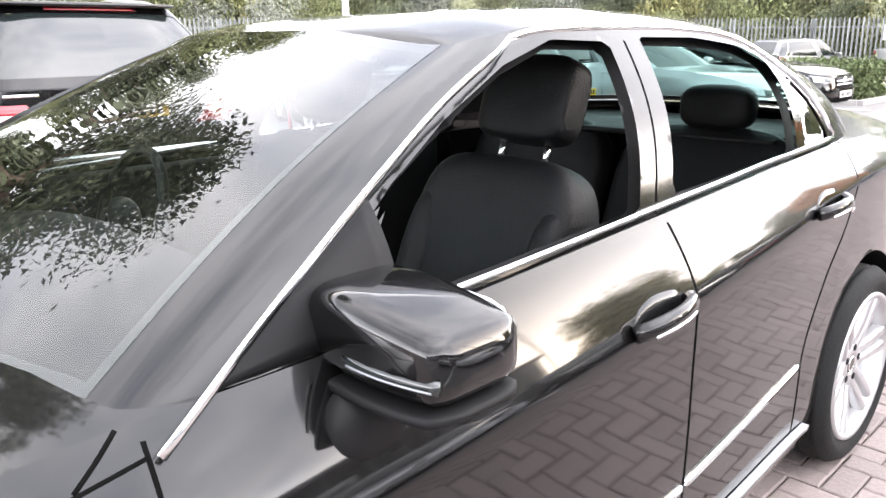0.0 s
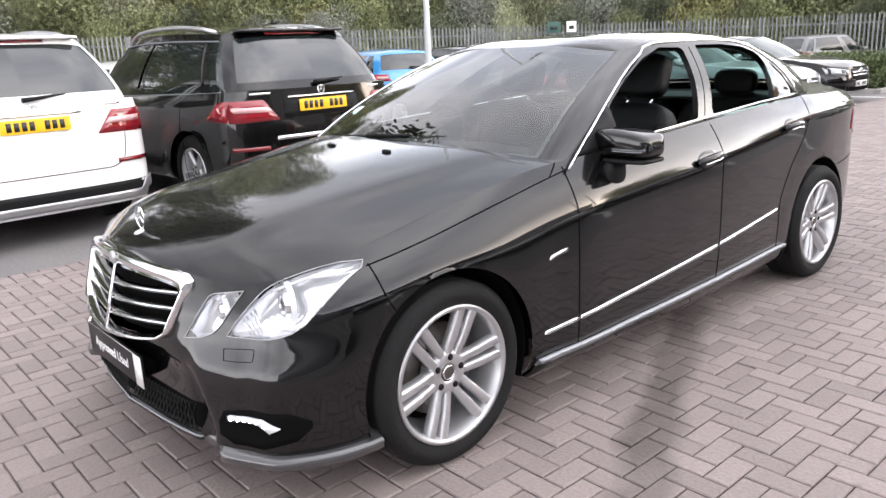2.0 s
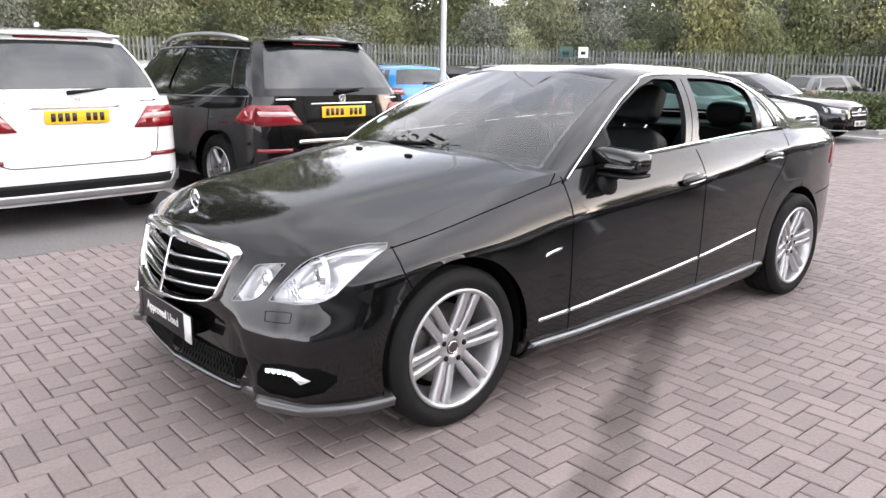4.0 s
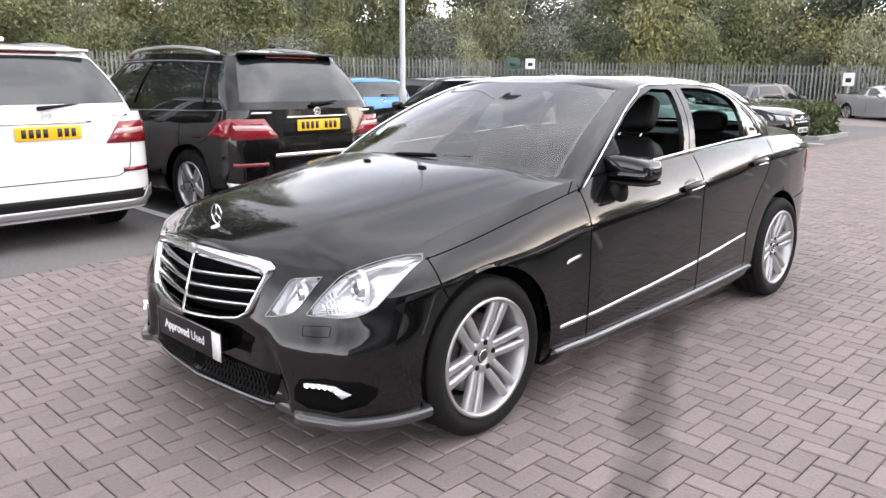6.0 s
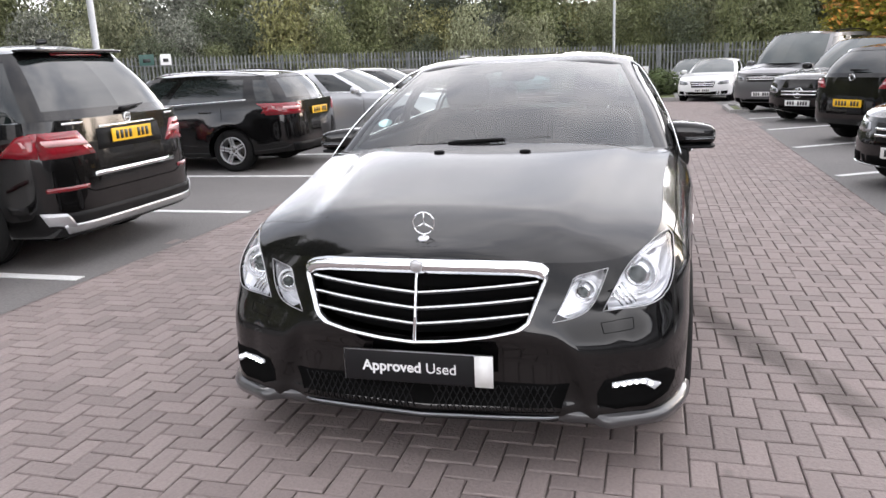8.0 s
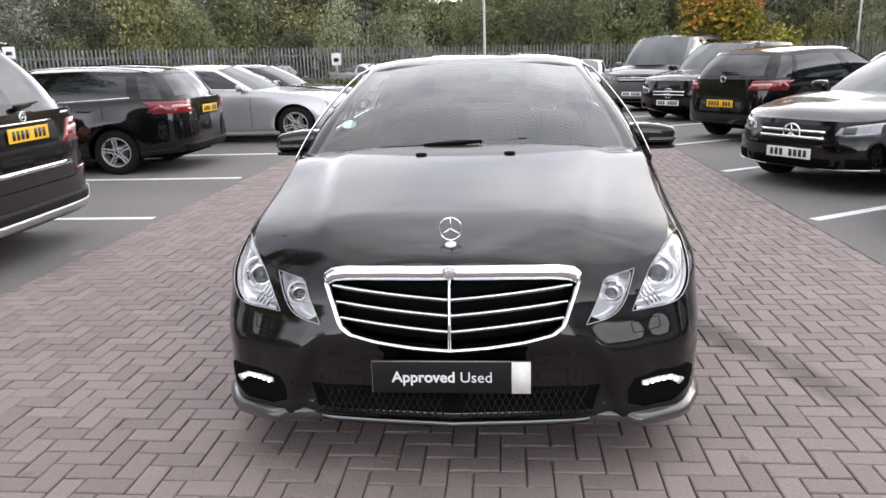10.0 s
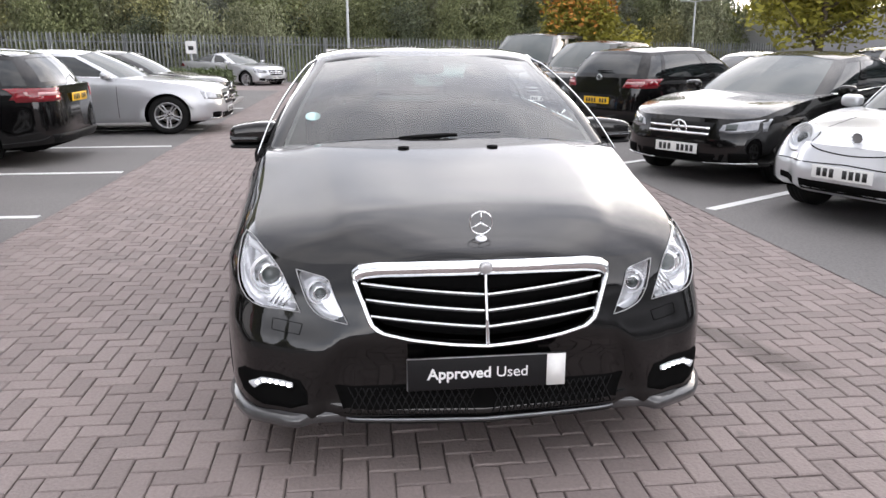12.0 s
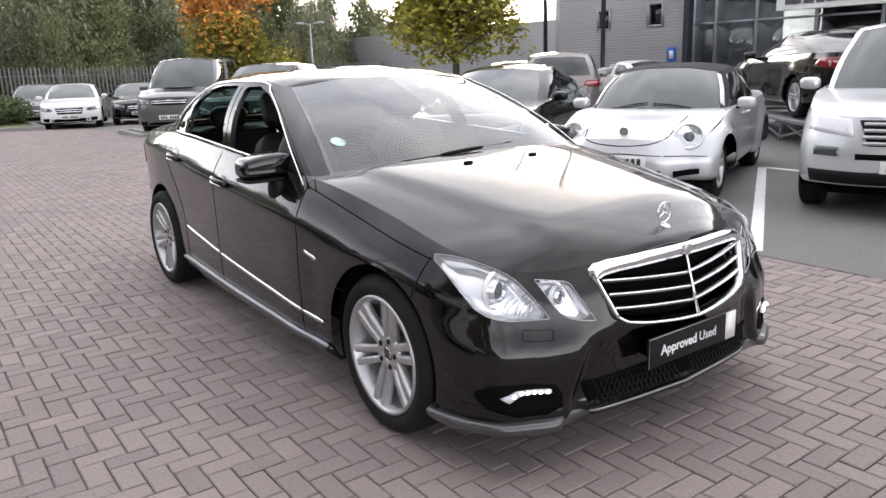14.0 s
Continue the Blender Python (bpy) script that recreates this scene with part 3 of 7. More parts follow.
def wheel(car, x, side, y, R, rim, w, style, rim_mat, turn=0.0, y_hub=0.0):
    """A wheel with tyre, rim, spokes, hub and brake disc; style: (spokes, twin gap, bar width)."""
    flip = pose(x, y * side, R, 0, 0, 0 if side > 0 else 180)
    ty = part("wheel", tyre_shape(R, rim, w), M["rubber"], car, "black rubber tyre on a spoked alloy rim", m=flip)
    h = w / 2
    part("rim", lathe([(rim + 0.004, h - 0.018), (rim + 0.002, h - 0.004), (rim - 0.008, h - 0.002), (rim - 0.016, h - 0.012), (rim - 0.022, h - 0.05), (rim - 0.05, -0.02), (rim - 0.05, -h + 0.03)], 56), M[rim_mat], ty, "silver alloy rim")
    n, gap, bar = style
    for k in range(n):
        a = 2 * math.pi * k / n + turn
        bars = [spoke_bar(0.05, rim - 0.012, bar * 0.86, bar * 1.0, h - 0.028 + y_hub, h - 0.012, 0.035, sg * (gap * 0.3 + bar * 0.43), sg * (gap * 0.62 + bar * 0.5)) for sg in ((-1, 1) if gap else (0,))]
        part("spoke", spin(join(*bars), a), M[rim_mat], ty)
    part("hub", lathe([(0.032, h - 0.03 + y_hub), (0.036, h - 0.026 + y_hub), (0.07, h - 0.025 + y_hub), (0.08, h - 0.034 + y_hub), (0.085, h - 0.05 + y_hub), (0.085, h - 0.09)], 28), M[rim_mat], ty)
    part("centre_cap", lathe([(0.0, h - 0.024 + y_hub), (0.02, h - 0.025 + y_hub), (0.029, h - 0.027 + y_hub), (0.031, h - 0.034 + y_hub)], 24), M["steel"], ty)
    part("cap_ring", lathe([(0.022, h - 0.026 + y_hub), (0.024, h - 0.0225 + y_hub), (0.026, h - 0.0265 + y_hub)], 24), M["chrome"], ty)
    for k in range(5):
        a = 2 * math.pi * k / 5 + turn + 0.3
        part("bolt", moved(lathe([(0.0, h - 0.0225 + y_hub), (0.0115, h - 0.0225 + y_hub), (0.013, h - 0.04 + y_hub)], 10), Matrix.Translation((0.056 * math.cos(a), 0, 0.056 * math.sin(a)))), M["black_plastic"], ty)
    part("brake_disc", lathe([(0.06, h - 0.10), (rim - 0.08, h - 0.10), (rim - 0.08, h - 0.13)], 32), M["steel"], ty)
    part("wheel_back", lathe([(0.0, -0.02), (rim - 0.04, -0.02)], 24), M["dark_void"], ty)
    return ty


def bars(car, way, skin, centre, size, mat, count, side=1, off=0.012):
    """Plain marks in place of the characters of a number plate."""
    (a, b), (w, h) = centre, size
    step = w * 0.86 / count
    for k in range(count):
        if k == count // 2 and count > 5:
            continue
        x = a - w * 0.43 + (k + 0.5) * step
        yield [(x - step * 0.33, b - h * 0.32), (x + step * 0.33, b - h * 0.32)], [(x - step * 0.33, b + h * 0.32), (x + step * 0.33, b + h * 0.32)]


def number_plate(car, skin, way, z, mat, y=0.0, w=0.52, h=0.111, count=8):
    """A flat plate on the car's front or rear, with plain bars for its characters."""
    sgn = -1 if way == "front" else 1
    x = max((skin.on(way, y + a, z + b, 0, Vector((0, 0, 0))).x * sgn for a in (-w / 2, 0, w / 2) for b in (-h / 2, h / 2)), default=0) * sgn
    x += sgn * 0.008
    vf = box(min(x, x + sgn * 0.008), max(x, x + sgn * 0.008), y - w / 2, y + w / 2, z - h / 2, z + h / 2, 0.003)
    plate = part("number_plate", vf, M[mat], car, "yellow number plate with dark marks" if "yellow" in mat else "white number plate with dark marks")
    for lo, up in bars(car, way, skin, (y, z), (w, h), "ink", count):
        xa = x + sgn * 0.0085
        part("mark", box(min(xa, xa + sgn * 0.002), max(xa, xa + sgn * 0.002), lo[0][0], lo[1][0], lo[0][1], up[0][1]), M["ink"], plate)
    return plate


# ---- the black saloon ----
def rounded(cx, cy, cz, sx, sy, sz, e=3.0, nu=24, nv=14, shape=None):
    """A soft box: a superellipsoid, with an optional reshaping of its unit coordinates."""
    V = []
    sg = lambda a: math.copysign(abs(a) ** (2 / e), a)  # noqa: E731
    for i in range(nu):
        u = 2 * math.pi * i / nu
        for j in range(nv):
            w = -math.pi / 2 + math.pi * j / (nv - 1)
            x, y, z = sg(math.cos(w)) * sg(math.cos(u)), sg(math.cos(w)) * sg(math.sin(u)), sg(math.sin(w))
            if shape:
                x, y, z = shape(x, y, z)
            V.append((cx + x * sx, cy + y * sy, cz + z * sz))
    return V, grid_faces(nu, nv, True, True)


def circle(cx, cz, r, n=64):
    return [(cx + r * math.cos(2 * math.pi * k / n), cz + r * math.sin(2 * math.pi * k / n)) for k in range(n)]


WB = 2.874
SALOON = dict(
    wheelbase=WB, R=0.327, arch=0.362, flare=0.006, crown=3.0, top_rows=26, cabin_rows=30, bow=0.038, roof_rows=16, roof_power=4.6,
    shoulder=[(-0.745, 0, 0.768), (-0.715, 0.25, 0.76), (-0.655, 0.44, 0.742), (-0.58, 0.605, 0.735), (-0.50, 0.712, 0.755), (-0.30, 0.784, 0.806),
              (0.10, 0.797, 0.888), (0.50, 0.826, 0.957), (0.90, 0.854, 0.982), (1.62, 0.847, 1.02), (2.2, 0.830, 1.045), (2.68, 0.806, 1.055),
              (3.1, 0.78, 1.045), (3.45, 0.735, 1.03), (3.72, 0.65, 1.015), (3.88, 0.50, 1.01), (3.97, 0.26, 1.01), (4.0, 0, 1.01)],
    front=[(0, 0.06), (0.06, 0.075), (0.14, 0.056), (0.36, 0.058), (0.48, 0.056), (0.58, 0.046), (0.8, 0.03), (1, 0)],
    side=[(0, 0.03), (0.06, 0.062), (0.15, 0.070), (0.3, 0.074), (0.45, 0.078), (0.6, 0.081), (0.68, 0.080), (0.73, 0.075), (0.8, 0.057), (0.9, 0.0285), (1, 0)],
    rear=[(0, 0.0), (0.2, 0.05), (0.5, 0.05), (0.8, 0.03), (1, 0)],
    crease=[(-0.8, 0.60), (-0.3, 0.66), (0.1, 0.70), (0.35, 0.725), (0.62, 0.775), (1.0, 0.81), (1.545, 0.848), (2.0, 0.885), (2.43, 0.925), (2.85, 0.955), (3.3, 0.95), (4.0, 0.93)],
    crease_out=[(-0.8, 0.07), (-0.25, 0.098), (0.1, 0.112), (0.5, 0.104), (0.9, 0.088), (1.6, 0.084), (2.4, 0.076), (3.0, 0.074), (4.0, 0.06)],
    lower=[(0, 0.36), (0.07, 0.74), (0.18, 0.86), (0.45, 0.915), (0.75, 0.955), (0.93, 0.99), (1, 1.0)],
    corner=[(0, 0.05), (0.1, 0.066), (0.3, 0.062), (0.44, 0.061), (0.52, 0.056), (0.6, 0.043), (0.68, 0.028), (0.8, 0.014), (1, 0)],
    sill=[(-0.85, 0.215), (-0.6, 0.2), (-0.3, 0.185), (0.3, 0.2), (2.5, 0.2), (3.3, 0.23), (4.05, 0.28)],
    centre=[(-0.745, 0.768), (-0.732, 0.786), (-0.69, 0.808), (-0.61, 0.836), (-0.5, 0.866), (-0.2, 0.915), (0.2, 0.972), (0.48, 1.002), (0.62, 1.012), (3.4, 1.085), (3.7, 1.085), (3.95, 1.05), (4.0, 1.01)],
    cabin=(0.50, 3.42),
    base=[(0.45, 0, 0.985), (0.48, 0.36, 0.985), (0.575, 0.70, 0.975), (0.66, 0.834, 0.962), (1.1, 0.844, 0.992), (1.65, 0.834, 1.026), (2.2, 0.818, 1.048),
          (2.68, 0.79, 1.06), (3.05, 0.70, 1.07), (3.32, 0.52, 1.085), (3.43, 0.25, 1.09), (3.45, 0, 1.09)],
    roof_ring=[(1.30, 0, 1.385), (1.305, 0.28, 1.38), (1.33, 0.535, 1.352), (1.385, 0.595, 1.358), (1.56, 0.618, 1.385), (1.85, 0.622, 1.392), (2.2, 0.615, 1.385),
               (2.48, 0.592, 1.355), (2.66, 0.54, 1.335), (2.76, 0.45, 1.345), (2.80, 0.22, 1.36), (2.81, 0, 1.365)],
    dish=lambda x, y, z: 0.042 / (1 + np.exp(-(0.56 - 0.34 * np.clip(z - 0.24, 0, 1) - np.abs(y)) / 0.009)) / (1 + np.exp(-(0.475 - z) / 0.018)) * (x < -0.3),
    bulge=lambda x, y, frac: 0.015 / (1 + np.exp(-(0.47 + 0.15 * (x + 0.6) - np.abs(y)) / 0.016)) * np.clip((x + 0.66) / 0.22, 0, 1) * (x < 0.52),
    roofline=[(1.30, 1.385), (1.5, 1.42), (1.9, 1.437), (2.3, 1.425), (2.6, 1.395), (2.81, 1.365)],
)
WINDOW_FRONT = [(0.985, 1.005), (1.61, 1.036), (1.735, 1.352), (1.56, 1.358), (1.40, 1.315), (1.20, 1.235), (1.05, 1.16), (0.985, 1.12)]
WINDOW_REAR = [(1.735, 1.045), (2.40, 1.066), (2.465, 1.30), (2.35, 1.335), (2.1, 1.357), (1.86, 1.36)]
WINDOW_QUARTER = [(2.455, 1.07), (2.67, 1.076), (2.61, 1.165), (2.525, 1.27)]
DAYLIGHT = [(0.64, 0.955), (0.80, 1.06), (1.0, 1.17), (1.2, 1.272), (1.4, 1.345), (1.58, 1.376), (1.9, 1.38), (2.2, 1.368), (2.45, 1.33), (2.58, 1.25), (2.715, 1.078)]
BELT = [(2.715, 1.066), (2.2, 1.052), (1.65, 1.026), (1.2, 1.0), (0.80, 0.972), (0.64, 0.955)]


def flowing(points, n):
    """A smooth line through a few points."""
    P = np.asarray(points, float)
    k = np.r_[0, np.cumsum(np.hypot(*np.diff(P, axis=0).T))]
    t = np.linspace(0, k[-1], n)
    return list(zip(pchip(k, P[:, 0])(t), pchip(k, P[:, 1])(t)))


LAMP_LOW = flowing([(0.604, 0.582), (0.66, 0.583), (0.72, 0.586), (0.78, 0.598), (0.818, 0.635), (0.832, 0.70), (0.828, 0.762)], 14)
LAMP_TOP = flowing([(0.604, 0.582), (0.64, 0.652), (0.69, 0.728), (0.745, 0.765), (0.79, 0.782), (0.82, 0.78), (0.828, 0.762)], 14)
LAMP = [(-a, b) for a, b in LAMP_LOW + LAMP_TOP[-2:0:-1]]
INNER_LOW = flowing([(0.446, 0.557), (0.505, 0.566), (0.548, 0.582), (0.578, 0.615), (0.600, 0.665), (0.617, 0.712)], 12)
INNER_TOP = flowing([(0.446, 0.557), (0.470, 0.602), (0.492, 0.648), (0.513, 0.694), (0.565, 0.704), (0.617, 0.712)], 12)
LAMP_INNER = [(-a, b) for a, b in INNER_LOW + INNER_TOP[-2:0:-1]]


def mirror_front(u):
    """How far forward the mirror housing's face stands, from its inner end (0) to its outer end (1)."""
    return 0.846 + 0.012 * (1 - u) ** 3 + 0.085 * max(0.0, u - 0.45) ** 2


def mirror_face(u, sd, z, off):
    return Vector((mirror_front(u) + off, sd * (0.795 + 0.258 * u), z))


def mirror_shell(sd, grow, z0, full_height):
    """A mirror housing (or its flat base): rounded sections from the door outwards, the outer end cut almost square."""
    V, n = [], 28
    us = [0.0, 0.003, 0.012, 0.03, 0.06, 0.1, 0.13, 0.3, 0.45, 0.6, 0.75, 0.86, 0.93, 0.96, 0.98, 0.993, 1.0]
    for u in us:
        end = min(1.0, (u / 0.12) ** 0.36 if u < 0.12 else 1.0, ((1 - u) / 0.07) ** 0.34 if u > 0.93 else 1.0)
        x0, x1 = mirror_front(u) + grow, 1.016
        top = (1.077 - 0.018 * u - 0.022 * u ** 4 - 0.02 * (1 - u) ** 6) if full_height else z0 + 0.019
        cx, cz, hx, hz = (x0 + x1) / 2, (z0 + top) / 2, (x1 - x0) / 2 * (0.3 + 0.7 * end), (top - z0) / 2 * (0.05 + 0.95 * end)
        for k in range(n):
            a = 2 * math.pi * k / n
            c, q = math.cos(a), math.sin(a)
            V.append((cx + math.copysign(abs(c) ** 0.44, c) * hx, sd * (0.795 + 0.258 * u), cz + math.copysign(abs(q) ** 0.44, q) * hz))
    F = []
    for i in range(len(us) - 1):
        F += [(i * n + k, (i + 1) * n + k, (i + 1) * n + (k + 1) % n, i * n + (k + 1) % n)[::sd] for k in range(n)]
    F += [tuple(range(n))[::sd], tuple(range((len(us) - 1) * n, len(us) * n))[::-sd]]
    return V, F


def saloon():
    s = Skin(SALOON, 0.022, 36)
    car = root("black_saloon", pose(0, 0, 0), "polished black four-door saloon car with open windows on block paving", "car")
    body = M["black_paint"]
    full = Skin(SALOON, 0.022, 36)
    for wx in (0.0, WB):
        s.wall.cut(circle(wx, 0.337, 0.363), (0, 2), lambda P: P[..., 1] > 0.5)
    front = lambda P: P[..., 0] < -0.1  # noqa: E731
    lamp = [(-a, b) for a, b in LAMP]
    inner = [(-a, b) for a, b in LAMP_INNER]
    for sheet in (s.wall, s.top):
        sheet.cut(lamp, (1, 2), front)
        sheet.cut(inner, (1, 2), front)
    hoop = [(0, 0.500), (0.12, 0.507), (0.25, 0.520), (0.345, 0.537), (0.380, 0.560), (0.402, 0.62), (0.432, 0.70), (0.432, 0.728), (0.408, 0.745), (0.35, 0.755), (0.2, 0.764), (0, 0.768)]
    hole = [(a * 0.97, 0.63 + (b - 0.63) * 0.95) for a, b in hoop]
    s.wall.cut([(-0.05, hole[0][1])] + hole + [(-0.05, hole[-1][1])], (1, 2), front)
    for w in (WINDOW_FRONT, WINDOW_REAR, WINDOW_QUARTER):
        s.cabin.cut(w, (0, 2), lambda P: P[..., 1] > 0.4)
    seam_rear = pchip([0.2, 0.5, 0.7, 0.85, 1.01, 1.1], [2.36, 2.36, 2.47, 2.62, 2.70, 2.71])
    panels = {
        "front_bumper": lambda C: C[..., 0] < -0.262,
        "front_wing": lambda C: (C[..., 0] >= -0.262) & (C[..., 0] < 0.622),
        "front_door": lambda C: (C[..., 0] >= 0.622) & (C[..., 0] < 1.69),
        "rear_door": lambda C: (C[..., 0] >= 1.69) & (C[..., 0] < seam_rear(C[..., 2])),
        "rear_wing": lambda C: (C[..., 0] >= seam_rear(C[..., 2])) & ((C[..., 2] > 0.62) | (C[..., 0] < 3.24)) & (C[..., 0] < 3.9),
        "rear_bumper": lambda C: (C[..., 2] <= 0.62) & (C[..., 0] >= 3.24) | (C[..., 0] >= 3.9),
    }
    made = {}
    for name, pick in panels.items():
        if "bumper" in name:
            made[name] = part(name, join(s.wall.take(pick, 1), s.wall.take(pick, -1)), body, car)
        else:
            for sd in (1, -1):
                made[name, sd] = part(name, s.wall.take(pick, sd), body, car)
    bonnet = lambda C: C[..., 0] < 0.50  # noqa: E731
    made["bonnet"] = part("bonnet", join(s.top.take(bonnet, 1), s.top.take(bonnet, -1)), body, car, "smooth black bonnet reflecting the sky")
    lid = lambda C: C[..., 0] > 3.42  # noqa: E731
    part("boot_lid", join(s.top.take(lid, 1), s.top.take(lid, -1)), body, car)
    for sd in (1, -1):
        part("window_ledge", s.top.take(lambda C: (C[..., 0] > 0.45) & (C[..., 0] < 3.46), sd, -0.001), body, car)
    # cabin: panes of the windscreen and the rear window by ring number, the rest pillars
    tb, hh = s.cabin_t, s.cabin_h
    tm, hm = (tb[:-1] + tb[1:]) / 2, (hh[:-1] + hh[1:]) / 2
    TT, HH = np.meshgrid(tm, hm, indexing="ij")
    screen = (TT < 2.32) & (HH > 0.0) & (HH < 0.985)
    rear_pane = (TT > 8.7) & (HH > 0.06) & (HH < 0.95)
    day = lambda C: inside(DAYLIGHT + BELT, C[..., 0], C[..., 2]) & (TT > 2.5) & (TT < 8.5)  # noqa: E731
    part("windscreen", join(*[s.cabin.take(lambda C: screen, sd, 0.001) for sd in (1, -1)]), M["screen_glass"], car, "clear windscreen reflecting trees and sky").visible_shadow = False
    part("rear_window", join(*[s.cabin.take(lambda C: rear_pane, sd, 0.001) for sd in (1, -1)]), M["rear_glass"], car, "green-tinted rear window").visible_shadow = False
    part("screen_border", join(*[s.cabin.take(lambda C: screen & ((TT > 2.2) | (HH < 0.05) | (HH > 0.955)), sd, -0.003) for sd in (1, -1)]), M["gloss_black"], car)
    part("roof", join(*[s.roof.take(None, sd) for sd in (1, -1)]), body, car)
    part("roof_lining", join(*[s.roof.take(None, sd, -0.03) for sd in (1, -1)]), M["headlining"], car)
    for sd in (1, -1):
        part("cabin_shell", s.cabin.take(lambda C: ~screen & ~rear_pane & ~day(C), sd), body, car)
        part("cabin_lining", s.cabin.take(lambda C: ~screen & ~rear_pane, sd, -0.028), M["black_plastic"], car)
        part("door_frame", s.cabin.take(lambda C: ~screen & ~rear_pane & day(C), sd), M["gloss_black"], car, "gloss black window frame and pillars")
        ends = [(0.628, 0.880, 0.940), (0.80, 0.842, 1.056), (1.0, 0.786, 1.170), (1.2, 0.724, 1.268), (1.38, 0.672, 1.337)]
        f = [pchip([e[0] for e in ends], [e[c] for e in ends]) for c in (1, 2)]
        P = [Vector((x, sd * float(f[0](x)), float(f[1](x)))) for x in np.linspace(0.628, 1.38, 26)]
        s1 = np.asarray(DAYLIGHT, float)
        k1 = np.r_[0, np.cumsum(np.hypot(*np.diff(s1, axis=0).T))]
        for t in np.linspace(k1[4] + 0.06, k1[-1], 36):
            P.append(full.on(sd, float(pchip(k1, s1[:, 0])(t)), float(pchip(k1, s1[:, 1])(t)), 0.003))
        part("chrome_strip", tube(P, 0.0036, 8, flat=2.1), M["chrome"], car, "thin chrome strip round the side windows")
        P = [full.on(sd, 2.71 - 1.72 * k / 30, float(np.interp(2.71 - 1.72 * k / 30, [0.99, 1.65, 2.2, 2.71], [0.999, 1.034, 1.06, 1.072])), 0.002) for k in range(31)]
        part("belt_strip", tube(P, 0.006, 8), M["chrome"], car)
        q = np.asarray(WINDOW_QUARTER)
        part("quarter_glass", full.patch(sd, [q[0], q[1]], [q[3], q[2]], -0.004, 6, 6, 0.0), M["side_glass"], car).visible_shadow = False
        # shut lines
        for line in ([(0.622, 0.24), (0.62, 0.40), (0.617, 0.725), (0.622, 0.95)], [(1.69, 0.24), (1.695, 0.5), (1.685, 0.8), (1.675, 1.0), (1.66, 1.03)],
                     [(2.36, 0.26), (2.36, 0.5), (2.47, 0.7), (2.62, 0.85), (2.70, 1.0), (2.72, 1.055)], [(0.62, 0.245), (1.4, 0.245), (2.36, 0.245)],
                     [(-0.275, 0.77), (-0.262, 0.68), (-0.23, 0.62)],
                     [(3.22, 0.62), (3.6, 0.63), (3.85, 0.65)]):
            part("shut_line", full.strip(sd, line, 0.0055, 0.0012, skirt=0.002), M["dark_void"], car)
        for line in ([(-0.285, 0.764), (-0.15, 0.786), (0.0, 0.812), (0.25, 0.862), (0.50, 0.913), (0.62, 0.935)], [(0.60, 0.966), (0.578, 0.948), (0.545, 0.924)]):
            L = flowing(line, 24 if len(line) > 3 else 6)
            part("shut_line", tube([q for q in (full.on(sd, a, b, -0.0012) for a, b in L) if q], 0.0034, 6), M["dark_void"], car)
        part("pillar_seam", full.strip(sd, [(1.672, 1.045), (1.795, 1.352)], 0.004, 0.0012, skirt=0.002), M["dark_void"], car)
        # trim
        part("rubbing_strip", full.strip(sd, [(0.43, 0.362), (0.615, 0.372)], 0.013, 0.007, skirt=0.01), M["chrome"], car)
        part("rubbing_strip", full.strip(sd, [(0.63, 0.373), (1.2, 0.408), (1.68, 0.442)], 0.013, 0.007, skirt=0.01), M["chrome"], car)
        part("rubbing_strip", full.strip(sd, [(1.70, 0.444), (2.345, 0.498)], 0.013, 0.007, skirt=0.01), M["chrome"], car)
        part("side_skirt", full.patch(sd, [(0.375, 0.2), (1.4, 0.205), (2.47, 0.21)], [(0.39, 0.262), (1.4, 0.27), (2.45, 0.285)], 0.018, 30, 5, 0.03), body, car, "black side skirt with a bright upper edge")
        part("skirt_edge", full.strip(sd, [(0.40, 0.262), (1.4, 0.270), (2.44, 0.284)], 0.016, 0.022, skirt=0.02), M["frame_grey"], car, "bright strip along the side skirt")
        part("wing_badge", full.patch(sd, [(0.455, 0.637), (0.545, 0.655)], [(0.462, 0.652), (0.55, 0.668)], 0.006, 4, 3, 0.008), M["chrome"], car)
        for hx, hz, tilt in ((1.545, 0.868, 0.06), (2.43, 0.93, 0.05)):
            bowl = part("door_handle", full.patch(sd, flowing([(hx - 0.088, hz + 0.0), (hx - 0.06, hz - 0.028), (hx, hz - 0.04), (hx + 0.06, hz - 0.028), (hx + 0.088, hz + 0.008)], 14), flowing([(hx - 0.088, hz + 0.002), (hx - 0.06, hz + 0.022), (hx, hz + 0.034), (hx + 0.06, hz + 0.03), (hx + 0.088, hz + 0.01)], 14), 0.0015, 14, 6, 0.003), M["gloss_black"], car, "black pull handle with chrome edge")
            P = [full.on(sd, hx - 0.10 + 0.2 * k / 8, hz - 0.012 + tilt * 0.2 * k / 8 * 1.4, 0.006 + 0.034 * math.sin(math.pi * k / 8) ** 0.6) for k in range(9)]
            part("grip", tube(P, 0.0135, 10, flat=1.25), body, bowl)
            part("grip_edge", tube([p + Vector((0, sd * 0.010, -0.012)) for p in P[1:-1]], 0.004, 6), M["chrome"], bowl)
        # wheel wells
        for wx in (0.0, WB):
            V = []
            for k in range(25):
                a = math.pi * (-0.12 + 1.24 * k / 24)
                x, z = wx + 0.368 * math.cos(a), 0.337 + 0.368 * math.sin(a)
                yo = 0.885 if wx == 0 else 0.875
                V += [(x, sd * yo, z), (wx + 0.362 * math.cos(a), sd * (yo - 0.01), 0.337 + 0.362 * math.sin(a)), (x, sd * 0.60, z), (wx, sd * 0.60, 0.337)]
